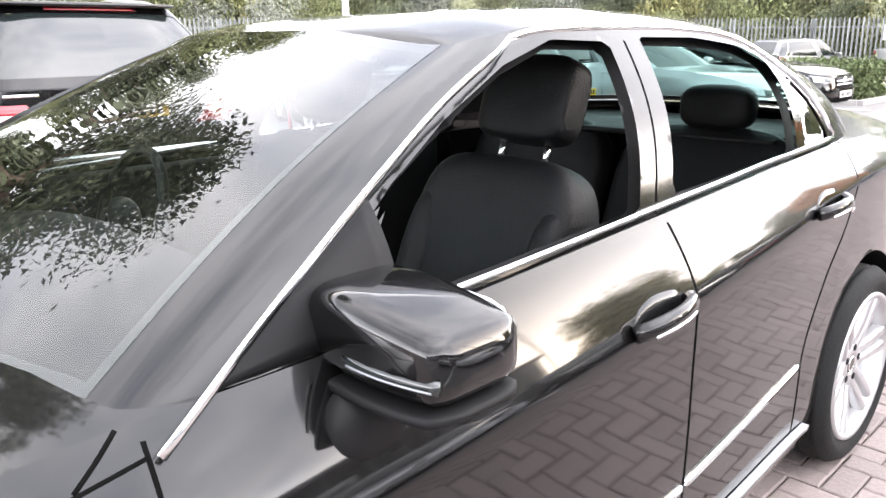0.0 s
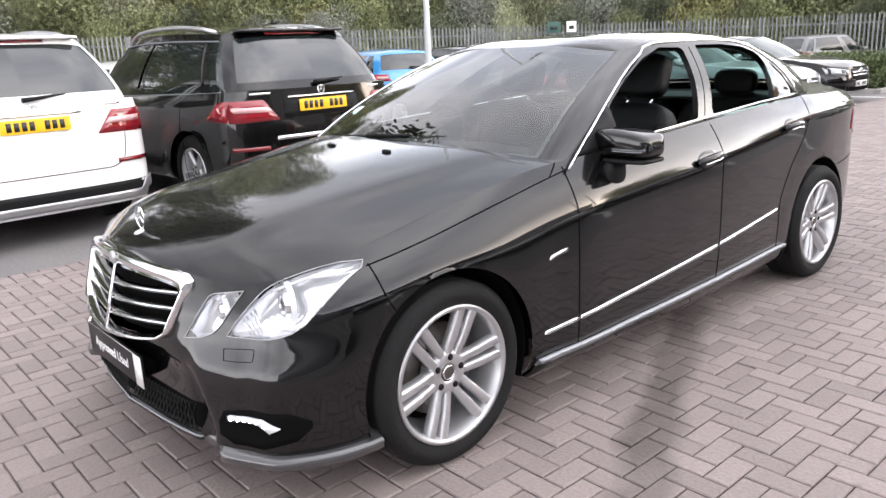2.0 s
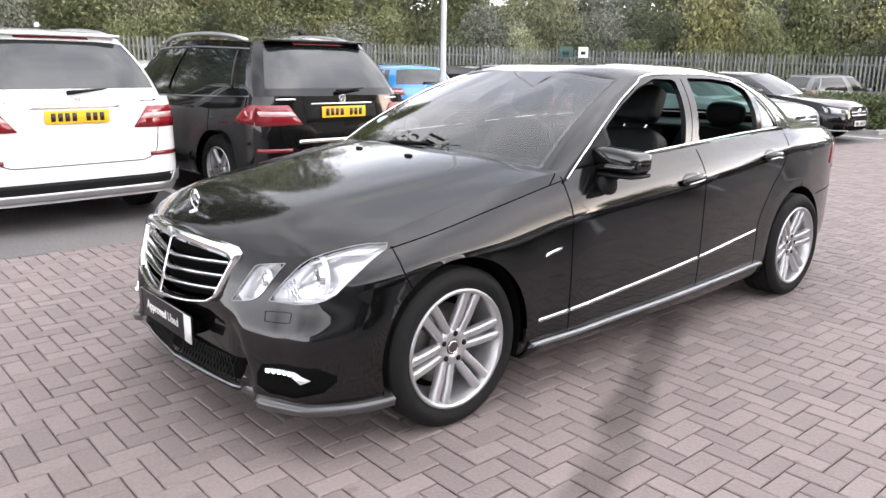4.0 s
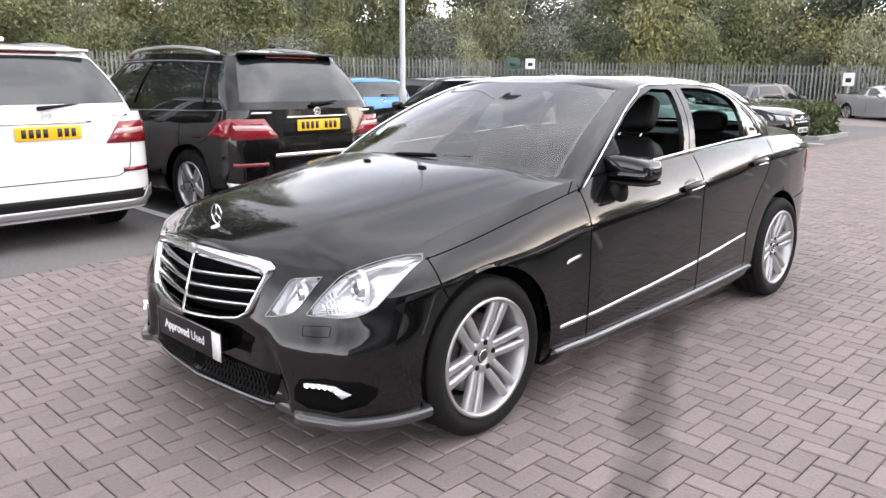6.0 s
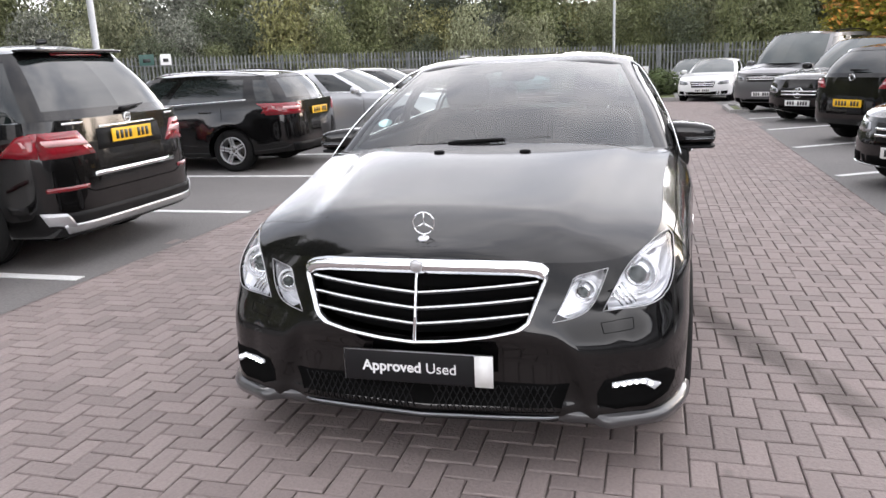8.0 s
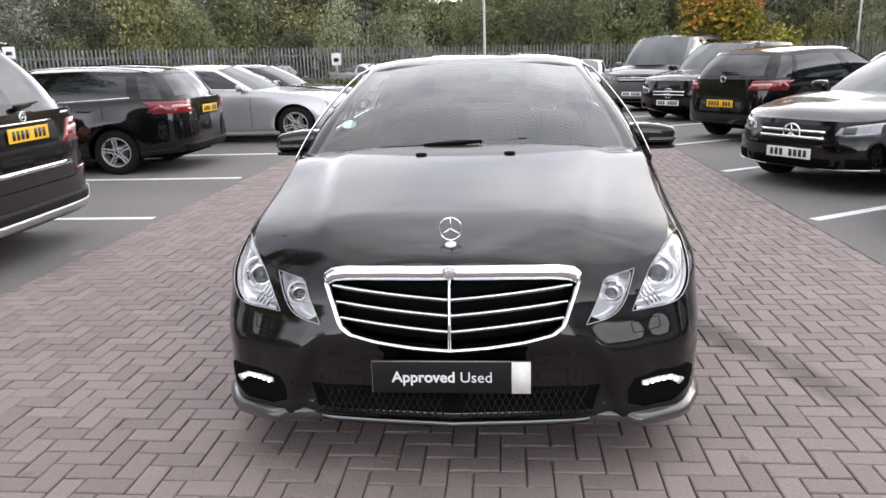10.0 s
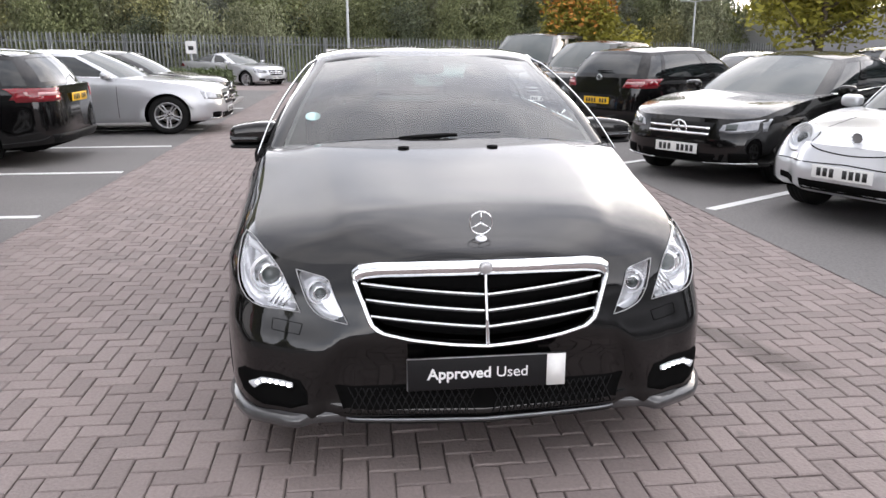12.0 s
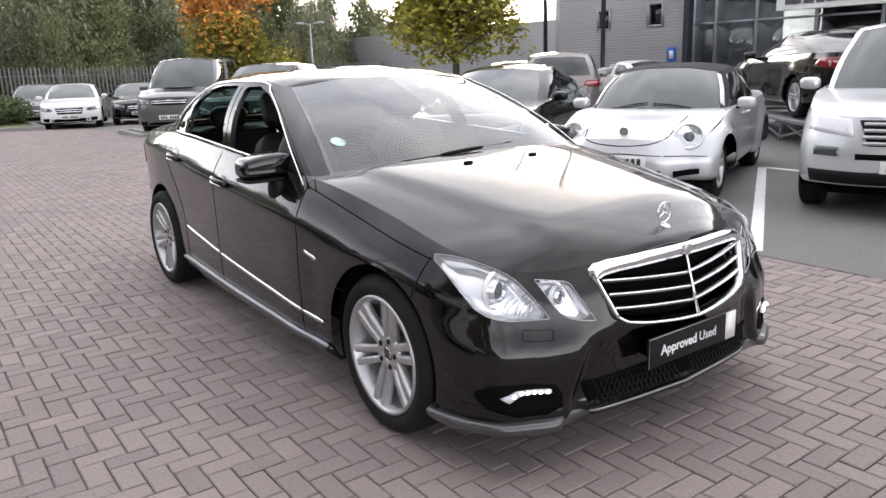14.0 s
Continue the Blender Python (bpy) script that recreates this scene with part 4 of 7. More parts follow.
            part("wheel_arch_liner", (V, grid_faces(25, 4)), M["dark_void"], car)
        for wx, yy in ((0.0, 0.79), (WB, 0.79)):
            wheel(car, wx, sd, yy, 0.327, 0.243, 0.235, (6, 0.021, 0.033), "alloy", 0.16 if sd < 0 else 0.3, -0.012)
        # headlamps: a bright housing set back, projectors, and a clear lens in the opening
        for outline, lo, up, name in ((LAMP, LAMP_LOW, LAMP_TOP, "headlamp"), (LAMP_INNER, INNER_LOW, INNER_TOP, "inner_headlamp")):
            O = np.asarray([(abs(a), b) for a, b in outline])
            L, U = lo, up
            lampo = part(name, full.patch("front", L, U, -0.002, 14, 10, 0.03, sd), M["lens"], car, "clear headlamp with bright reflector")
            lampo.visible_shadow = False
            part("reflector", full.patch("front", L, U, -0.006, 14, 10, -0.075 if name == "headlamp" else -0.04, sd, 0.082 if name == "headlamp" else 0.046), M["lamp_silver"], lampo)
            rim_line = [(a, b) for a, b in O] + [tuple(O[0])]
            part("lamp_edge", tube([full.on("front", a * sd, b, 0.003, Vector((-0.4, a * sd, b))) for a, b in [np.array(rim_line[i]) * (1 - t) + np.array(rim_line[i + 1]) * t for i in range(len(O)) for t in (0, 0.25, 0.5, 0.75)]], 0.0015, 6, True), M["alloy"], lampo)
            for py, pz, r in (((0.712, 0.672, 0.043),) if name == "headlamp" else ((0.540, 0.640, 0.026),)):
                mtx = Matrix.Translation(full.on("front", py * sd, pz, 0) + Vector((0.070 if name == "headlamp" else 0.036, 0, 0))) @ Matrix.Rotation(radians(90 + 14 * sd), 4, "Z")
                part("projector", moved(lathe([(r * 0.60, 0.004), (r * 0.74, 0.014), (r * 0.86, 0.016), (r * 0.98, 0.012), (r * 1.12, -0.004), (r * 1.3, -0.012)], 32), mtx), M["chrome"], lampo)
                part("bulb_lens", moved(lathe([(0.0, 0.017), (r * 0.3, 0.015), (r * 0.5, 0.01), (r * 0.62, 0.002)], 24), mtx), M["pale_glass"], lampo)
                part("lamp_ring", moved(lathe([(r * 1.42, -0.006), (r * 1.5, 0.004), (r * 1.62, 0.002), (r * 1.66, -0.012)], 32), mtx), M["lamp_white"], lampo)
            # ribs across the reflector's inner end, and the pale indicator along the top
            for k in range(4 if name == "headlamp" else 0):
                f = 0.12 + 0.11 * k
                A, B = (np.asarray(LAMP_LOW[2]) * (1 - f) + np.asarray(LAMP_LOW[7]) * f, np.asarray(LAMP_TOP[2]) * (1 - f) + np.asarray(LAMP_TOP[7]) * f) if name == "headlamp" else (O[0] * (1 - f) + O[3] * f, O[1] * (1 - f) + O[2] * f)
                Q = [full.on("front", float(c[0]) * sd, float(c[1]), -0.012 if name == "headlamp" else -0.006) for c in (A * 0.9 + B * 0.1, (A + B) / 2, A * 0.1 + B * 0.9)]
                if all(Q):
                    part("rib", tube(Q, 0.0035, 6), M["chrome"], lampo)
            if name == "headlamp":
                part("indicator", full.patch("front", [(0.70, 0.718), (0.76, 0.752), (0.806, 0.752)], [(0.695, 0.726), (0.775, 0.769), (0.814, 0.770)], -0.010, 8, 3, 0.01, sd), M["lamp_white"], lampo)
        # lower bumper: side intake, running lights, spoiler
        duct = part("side_intake", full.patch("front", [(0.592, 0.272), (0.65, 0.252), (0.75, 0.252), (0.82, 0.278), (0.842, 0.315)], [(0.592, 0.315), (0.615, 0.356), (0.71, 0.372), (0.81, 0.37), (0.842, 0.34)], 0.002, 18, 6, 0.004, sd), M["dark_void"], car)
        drl = part("running_light", full.patch("front", [(0.635, 0.333), (0.69, 0.336), (0.735, 0.336), (0.770, 0.310)], [(0.635, 0.346), (0.69, 0.349), (0.742, 0.350), (0.788, 0.324)], 0.012, 14, 3, 0.012, sd), M["led_bar"], duct, "lit white LED daytime running light")
        for k in range(6):
            y, z = 0.646 + 0.022 * k, 0.3395 + 0.0012 * k - (0.012 if k == 5 else 0)
            c = full.on("front", y * sd, z, 0.014)
            part("led", rounded(c.x, c.y, c.z, 0.004, 0.0075, 0.0058, 2.2, 12, 8), M["led"], drl)
        part("washer_cover", full.strip("front", [(0.60, 0.545), (0.66, 0.55), (0.70, 0.553), (0.705, 0.52), (0.61, 0.512), (0.60, 0.545)], 0.0018, 0.001, sd, 0.001), M["dark_void"], car)
        P = s.wall.P
        row = [P[i, 0] for i in range(P.shape[0]) if P[i, 0, 1] > 0.43 and P[i, 0, 0] < -0.30]
        V = []
        for k, p in enumerate(row):
            e = min(1.0, k / 6, )
            o = Vector((p[0], p[1] * sd, p[2]))
            d = Vector((p[0] + 0.2, p[1] * sd, 0)).normalized()
            for a, h in ((-0.02, 0.052), (0.046 * e + 0.004, 0.034), (0.060 * e + 0.006, 0.025), (0.054 * e + 0.006, -0.003), (-0.06, -0.012)):
                V.append(tuple(o + d * a + Vector((0, 0, h))))
        part("front_spoiler", (V, grid_faces(len(row), 5, sd < 0)), M["spoiler_grey"], car, "black lip spoiler under the bumper corner")
        # mirrors
        arm = part("door_mirror", mirror_shell(sd, 0.0, 0.957, 1.0), M["black_paint"], car, "gloss black door mirror with clear indicator")
        part("mirror_base", mirror_shell(sd, -0.004, 0.936, 0.0), M["black_plastic"], arm)
        part("mirror_foot", rounded(0.885, sd * 0.895, 0.893, 0.062, 0.036, 0.055, 2.4, 26, 14), M["black_plastic"], arm)
        light = part("indicator", tube([mirror_face(u, sd, 0.9895, 0.0064) for u in np.linspace(0.42, 0.97, 14)], 0.008, 8, flat=1.15), M["dark_glass"], arm, "slim clear indicator strip")
        part("indicator_bar", tube([mirror_face(u, sd, 0.985, -0.0008) for u in np.linspace(0.45, 0.95, 12)], 0.0016, 6), M["frame_grey"], light)
        part("mirror_glass", rounded(1.014, sd * 0.93, 1.006, 0.004, 0.098, 0.044, 3.6, 24, 8), M["chrome"], arm)
        part("sail_panel", full.patch(sd, [(0.70, 0.972), (1.0, 0.992)], [(0.78, 1.022), (1.0, 1.142)], 0.003, 10, 6, 0.006), M["black_plastic"], car)
        part("tail_lamp", full.patch(sd, [(3.48, 0.80), (3.75, 0.76)], [(3.50, 0.93), (3.75, 0.94)], 0.004, 8, 5, 0.01), M["lamp_red"], car)
        part("tail_lamp", full.patch("rear", [(0.42, 0.78), (0.76, 0.76)], [(0.42, 0.92), (0.74, 0.93)], 0.004, 8, 5, 0.01, sd), M["lamp_red"], car)
    # inner shell, floor and bulkheads keep the cabin dark and closed
    part("floor_pan", box(-0.5, 3.5, -0.62, 0.62, 0.18, 0.22), M["dark_void"], car)
    for q in (box(-0.55, 0.42, -0.5, 0.5, 0.22, 0.62), box(0.44, 0.48, -0.8, 0.8, 0.22, 0.93), box(2.95, 3.0, -0.62, 0.62, 0.22, 1.02), box(3.02, 3.7, -0.45, 0.45, 0.26, 0.9)):
        part("inner_panel", q, M["dark_void"], car)
    part("parcel_shelf", box(2.75, 3.4, -0.6, 0.6, 1.02, 1.04, 0.008), M["black_plastic"], car)
    dash = lambda x, y, z: (x, y, z - 0.25 * max(0, x) ** 2)  # noqa: E731
    part("dashboard", rounded(0.78, 0, 0.82, 0.32, 0.72, 0.15, 4, 32, 14, dash), M["black_plastic"], car)
    part("centre_console", box(0.9, 1.9, -0.1, 0.1, 0.25, 0.62, 0.03), M["black_plastic"], car)
    for sd in (1, -1):
        part("door_card", box(0.70, 2.6, sd * 0.80 - 0.02, sd * 0.80 + 0.02, 0.3, 0.99, 0.015), M["black_plastic"], car)
    sw = part("steering_wheel", tube([(1.10 + 0.06 * math.sin(a) * 1.0, 0.37 + 0.18 * math.cos(a), 0.93 + 0.165 * math.sin(a)) for a in [2 * math.pi * k / 28 for k in range(28)]], 0.014, 10, True), M["leather"], car, "black leather steering wheel")
    part("wheel_boss", rounded(1.085, 0.37, 0.92, 0.03, 0.075, 0.06, 2.6, 18, 10), M["leather"], sw)
    for sd in (1, -1):
        seat = part("seat", rounded(1.36, sd * 0.40, 0.46, 0.27, 0.25, 0.10, 3.2, 28, 14), M["leather"], car, "black leather seat with headrest on steel posts")
        lean = Matrix.Translation((1.51, sd * 0.41, 0.485)) @ Matrix.Rotation(radians(20), 4, "Y")
        part("backrest", moved(rounded(0.02, 0, 0.30, 0.085, 0.25, 0.34, 5.0, 40, 22, lambda x, y, z: (x - 0.2 * y * y * (x < 0), y * (1 - 0.08 * max(0, z) ** 2), z)), lean), M["leather"], seat)
        for b in (-1, 1):
            part("bolster", moved(rounded(-0.045, b * 0.195, 0.26, 0.05, 0.05, 0.27, 2.6, 20, 14), lean), M["leather"], seat)
            part("headrest_post", moved(tube([(0.03, b * 0.07, 0.62), (0.03, b * 0.07, 0.70)], 0.008, 8), lean), M["chrome"], seat)
        part("headrest", moved(rounded(0.02, 0, 0.785, 0.058, 0.135, 0.105, 4.8, 36, 20), lean), M["leather"], seat)
        back = part("rear_seat", moved(rounded(0.0, 0, 0.28, 0.09, 0.33, 0.32, 4, 28, 14), Matrix.Translation((2.62, sd * 0.36, 0.5)) @ Matrix.Rotation(radians(22), 4, "Y")), M["leather"], car)
        part("headrest", rounded(2.80, sd * 0.38, 1.13, 0.055, 0.13, 0.075, 3.2, 24, 12), M["leather"], back)
    # grille
    def face(y, z, o=0.0):
        return Vector((-0.742 - (0.75 - z) * 0.30 + 0.36 * y * y - o, y, z))

    pts = hoop + [(-a, b) for a, b in hoop[-2:0:-1]]
    closed = []
    for i in range(len(pts)):
        for t in (0, 0.34, 0.67):
            a, b = pts[i], pts[(i + 1) % len(pts)]
            closed.append((a[0] + (b[0] - a[0]) * t, a[1] + (b[1] - a[1]) * t))
    rows = []
    for a, b in closed:
        ca, cb = a * 0.955, 0.62 + (b - 0.62) * (0.70 if b > 0.71 else 0.93)
        rows += [face(a, b, -0.02), face(a, b, 0.012), face((a * 0.7 + ca * 0.3), b * 0.7 + cb * 0.3, 0.02), face(ca, cb, 0.008), face(ca, cb, -0.02)]
    grille = part("radiator_grille", ([tuple(v) for v in rows], grid_faces(len(closed), 5, False, True)), M["chrome"], car, "chrome framed grille with three bright slats")
    V = [tuple(face(a * 0.95, 0.62 + (b - 0.62) * 0.9, -0.06)) for a, b in closed]
    part("grille_back", (V, [tuple(range(len(V)))]), M["dark_void"], grille, smooth=False)
    for k, z in enumerate((0.690, 0.640, 0.590)):
        half = (0.400, 0.386, 0.372)[k]
        for sd in (1, -1):
            V = []
            for i in range(10):
                y = half * i / 9
                for o, dz in ((-0.03, 0.0045), (0.004, 0.004), (0.007, 0.001), (0.005, -0.0025), (-0.008, -0.004)):
                    V.append(tuple(face(y * sd, z - 0.03 * (1 - i / 9) + dz, o)))
            part("slat", (V, grid_faces(10, 5, sd < 0)), M["chrome"], grille)
            V = [tuple(face(half * i / 9 * sd, z - 0.03 * (1 - i / 9) + dz, o)) for i in range(10) for o, dz in ((-0.006, -0.004), (-0.008, -0.011), (-0.03, -0.013))]
            part("slat_back", (V, grid_faces(10, 3, sd < 0)), M["gloss_black"], grille)
    part("centre_bar", tube([face(0, z, 0.008) for z in (0.505, 0.6, 0.7, 0.755)], 0.006, 8), M["chrome"], grille)
    part("round_emblem", moved(lathe([(0, 0.003), (0.016, 0.003), (0.021, 0.001), (0.022, -0.006)], 24), Matrix.Translation(face(0, 0.748, 0.024)) @ Matrix.Rotation(radians(90), 4, "Z")), M["alloy"], grille)
    star = part("bonnet_ornament", tube([(-0.652, 0.038 * math.cos(a), 0.870 + 0.038 * math.sin(a)) for a in [2 * math.pi * k / 32 for k in range(32)]], 0.0026, 8, True), M["chrome"], car, "upright chrome ring ornament on the bonnet")
    for a in (90, 210, 330):
        part("spoke", tube([(-0.652, 0, 0.87), (-0.652, 0.037 * math.cos(radians(a)), 0.87 + 0.037 * math.sin(radians(a)))], [0.004, 0.002], 6), M["chrome"], star)
    part("foot", lathe([(0, 0.0), (0.018, 0.0), (0.021, -0.005), (0.0, -0.005)], 24, "z"), M["lamp_white"], star, m=pose(-0.660, 0, 0.822, 0, -14, 0))
    part("stem", tube([(-0.654, 0, 0.815), (-0.652, 0, 0.834)], 0.005, 8), M["chrome"], star)
    # lower grille and plate
    low = part("lower_grille", full.patch("front", [(-0.47, 0.240), (0, 0.232), (0.47, 0.240)], [(-0.50, 0.335), (0, 0.35), (0.50, 0.335)], 0.002, 24, 5, 0.004), M["dark_void"], car, "black honeycomb lower grille")
    mesh_lines = []
    for k in range(-40, 41):
        for lean in (-1, 1):
            pts = []
            for j in range(5):
                z = 0.242 + 0.09 * j / 4
                y = k * 0.024 + lean * 0.035 * (j / 4 - 0.5) * 1.2
                if 0.006 < abs(y) < 0.475:
                    p = full.on("front", y, z, 0.006)
                    if p:
                        pts.append(p)
            if len(pts) == 5:
                mesh_lines.append(tube(pts, 0.0022, 4))
    part("honeycomb", join(*mesh_lines), M["mesh_black"], low)["kind"] = "stuff"
    P = s.wall.P
    row = [P[i, 0] for i in range(P.shape[0]) if P[i, 0, 1] < 0.47]
    V = []
    line = [(p[0], -p[1], p[2]) for p in row[::-1]] + [tuple(p) for p in row[1:]]
    for p in line:
        for a, h in ((0.0, 0.022), (-0.022, 0.012), (-0.022, 0.002), (0.03, -0.006)):
            V.append((p[0] + a, p[1], p[2] + h))
    part("chin", (V, grid_faces(len(line), 4, False)), body, car)
    part("chin_strip", tube([(p[0] - 0.021, p[1], p[2] + 0.016) for p in line], 0.0038, 6), M["frame_grey"], car, "thin grey strip under the lower grille")
    plate = part("dealer_plate", box(-0.810, -0.800, -0.262, 0.262, 0.348, 0.463, 0.003), M["plate_black"], car, "black dealer plate reading Approved Used, with a white end")
    part("plate_bracket", box(-0.801, -0.74, -0.2, 0.2, 0.365, 0.415, 0.004), M["dark_void"], plate)
    part("white_end", box(-0.8125, -0.8095, -0.262, -0.20, 0.35, 0.461), M["plate_white"], plate)
    part("plate_edge", tube([(-0.8105, 0.2615, 0.35), (-0.8105, 0.2615, 0.461), (-0.8105, -0.2, 0.4615)], 0.002, 6), M["alloy"], plate)
    for text, y, weight in (("Approved", 0.195, 0.0012), ("Used", -0.03, 0.0)):
        cu = bpy.data.curves.new("plate_text", "FONT")
        cu.body, cu.size, cu.extrude, cu.offset = text, 0.052, 0.0006, weight
        ob = new("plate_text", cu)
        ob.parent = plate
        ob.matrix_local = pose(-0.8112, y, 0.388, 90, 0, -90)
        cu.materials.append(M["white_ink"])
    for sd in (1, -1):
        c = full.on("top", 0.30, 0.20 * sd, 0.004)
        part("washer_jet", rounded(c.x, c.y, c.z, 0.012, 0.026, 0.007, 2.6, 16, 8), M["black_plastic"], car)
    # wipers, mirror inside, tax disc, aerial
    P = [Vector((0.50 + 0.05 * abs(k / 10 - 0.35) + 0.02 * k / 10, 0.42 - 0.70 * k / 10, 1.008 + 0.028 * k / 10)) for k in range(11)]
    wip = part("wiper", tube(P, 0.005, 6), M["black_plastic"], car, "black windscreen wiper")
    part("wiper_arm", tube([p + Vector((-0.008, 0, 0.007)) for p in P[3:8]], [0.004, 0.008, 0.009, 0.008, 0.004], 6), M["black_plastic"], wip)
    P = full.on("top", 0.76, 0.62, 0.0)
    n = (full.on("top", 0.80, 0.62, 0) - P).normalized()
    part("windscreen_sticker", lathe([(0, 0.003), (0.036, 0.003), (0.037, 0.0)], 24, "z"), M["sticker"], car, "pale blue round sticker", m=Matrix.Translation(P) @ Matrix.Rotation(-math.atan2(n.z, n.x), 4, "Y"))
    part("mirror_housing", rounded(1.33, 0, 1.315, 0.04, 0.10, 0.035, 3, 20, 10), M["black_plastic"], car)
    part("roof_aerial", rounded(2.72, 0, 1.40, 0.07, 0.016, 0.03, 2.4, 18, 10), body, car)
    return car, full


saloon_car, saloon_skin = saloon()


# ---- ground ----
def fall(x, y):
    """How far the yard drops towards its far near-side corner."""
    return -0.02 * np.maximum(0, x - 13) * np.clip((4 - y) / 7, 0, 1)


def slab(name, x0, x1, y0, y1, z, mat, label, category, nx=2, ny=2):
    V = []
    for i in range(nx):
        for j in range(ny):
            x, y = x0 + (x1 - x0) * i / (nx - 1), y0 + (y1 - y0) * j / (ny - 1)
            V.append((x, y, z + float(fall(min(x, 60), y))))
    ob = new(name, mesh(name, V, grid_faces(nx, ny, True), mat, False))
    return tagged(ob, label, category, kind="structure")


slab("ground", -300, 400, -300, 300, -0.03, M["asphalt"], "dark worn asphalt of the car park", "ground", 141, 121)
LANE = (-9.0, 24.0, -2.66, 3.12)
slab("paving_bed", LANE[0], LANE[1], LANE[2] - 0.2, LANE[3] + 0.2, -0.012, M["joint"], "sandy joints of the block paving", "pavement", 34, 8)
slab("paving_bed_east", LANE[1], 30.0, -9.0, 9.0, -0.012, M["brick_stuff"], "block paving at the far end of the lane", "pavement", 7, 19)
slab("paving_bed_west", -60.0, LANE[0], -9.0, 9.0, -0.012, M["brick_stuff"], "block paving of the yard behind", "pavement")


for name, y0, y1 in (("bay_asphalt_north", LANE[3] + 0.0, 60.0), ("bay_asphalt_south", -60.0, LANE[2])):
    slab(name, -60.0, 24.0, y0, y1, 0.003, M["asphalt"], "worn grey asphalt of the parking bays", "ground", 43, 31)


def white_line(x0, y0, x1, y1, w=0.1):
    d = Vector((x1 - x0, y1 - y0, 0)).normalized()
    n = Vector((-d.y, d.x, 0)) * w / 2
    V, a, b = [], Vector((x0, y0, 0)), Vector((x1, y1, 0))
    for z in (0.003, 0.009):
        V += [tuple(p + Vector((0, 0, z + float(fall(p.x, p.y))))) for p in (a - n, b - n, b + n, a + n)]
    ob = new("bay_line", mesh("bay_line", V, [(4, 5, 6, 7), (0, 1, 5, 4), (1, 2, 6, 5), (2, 3, 7, 6), (3, 0, 4, 7)], M["road_paint"], False))
    tagged(ob, "white painted parking bay line on asphalt", "road marking", "bay lines", "structure")


for k in range(9):
    white_line(-3.6 + 2.44 * k, 3.2, -3.55 + 2.44 * k, 8.0)
for k in range(-2, 7):
    white_line(0.62 + 2.72 * k, -2.74, 0.62 + 2.72 * k + 2.32, -2.74 - 3.86)
white_line(2.94, -6.6, 3.9 - 6.4, -6.6)


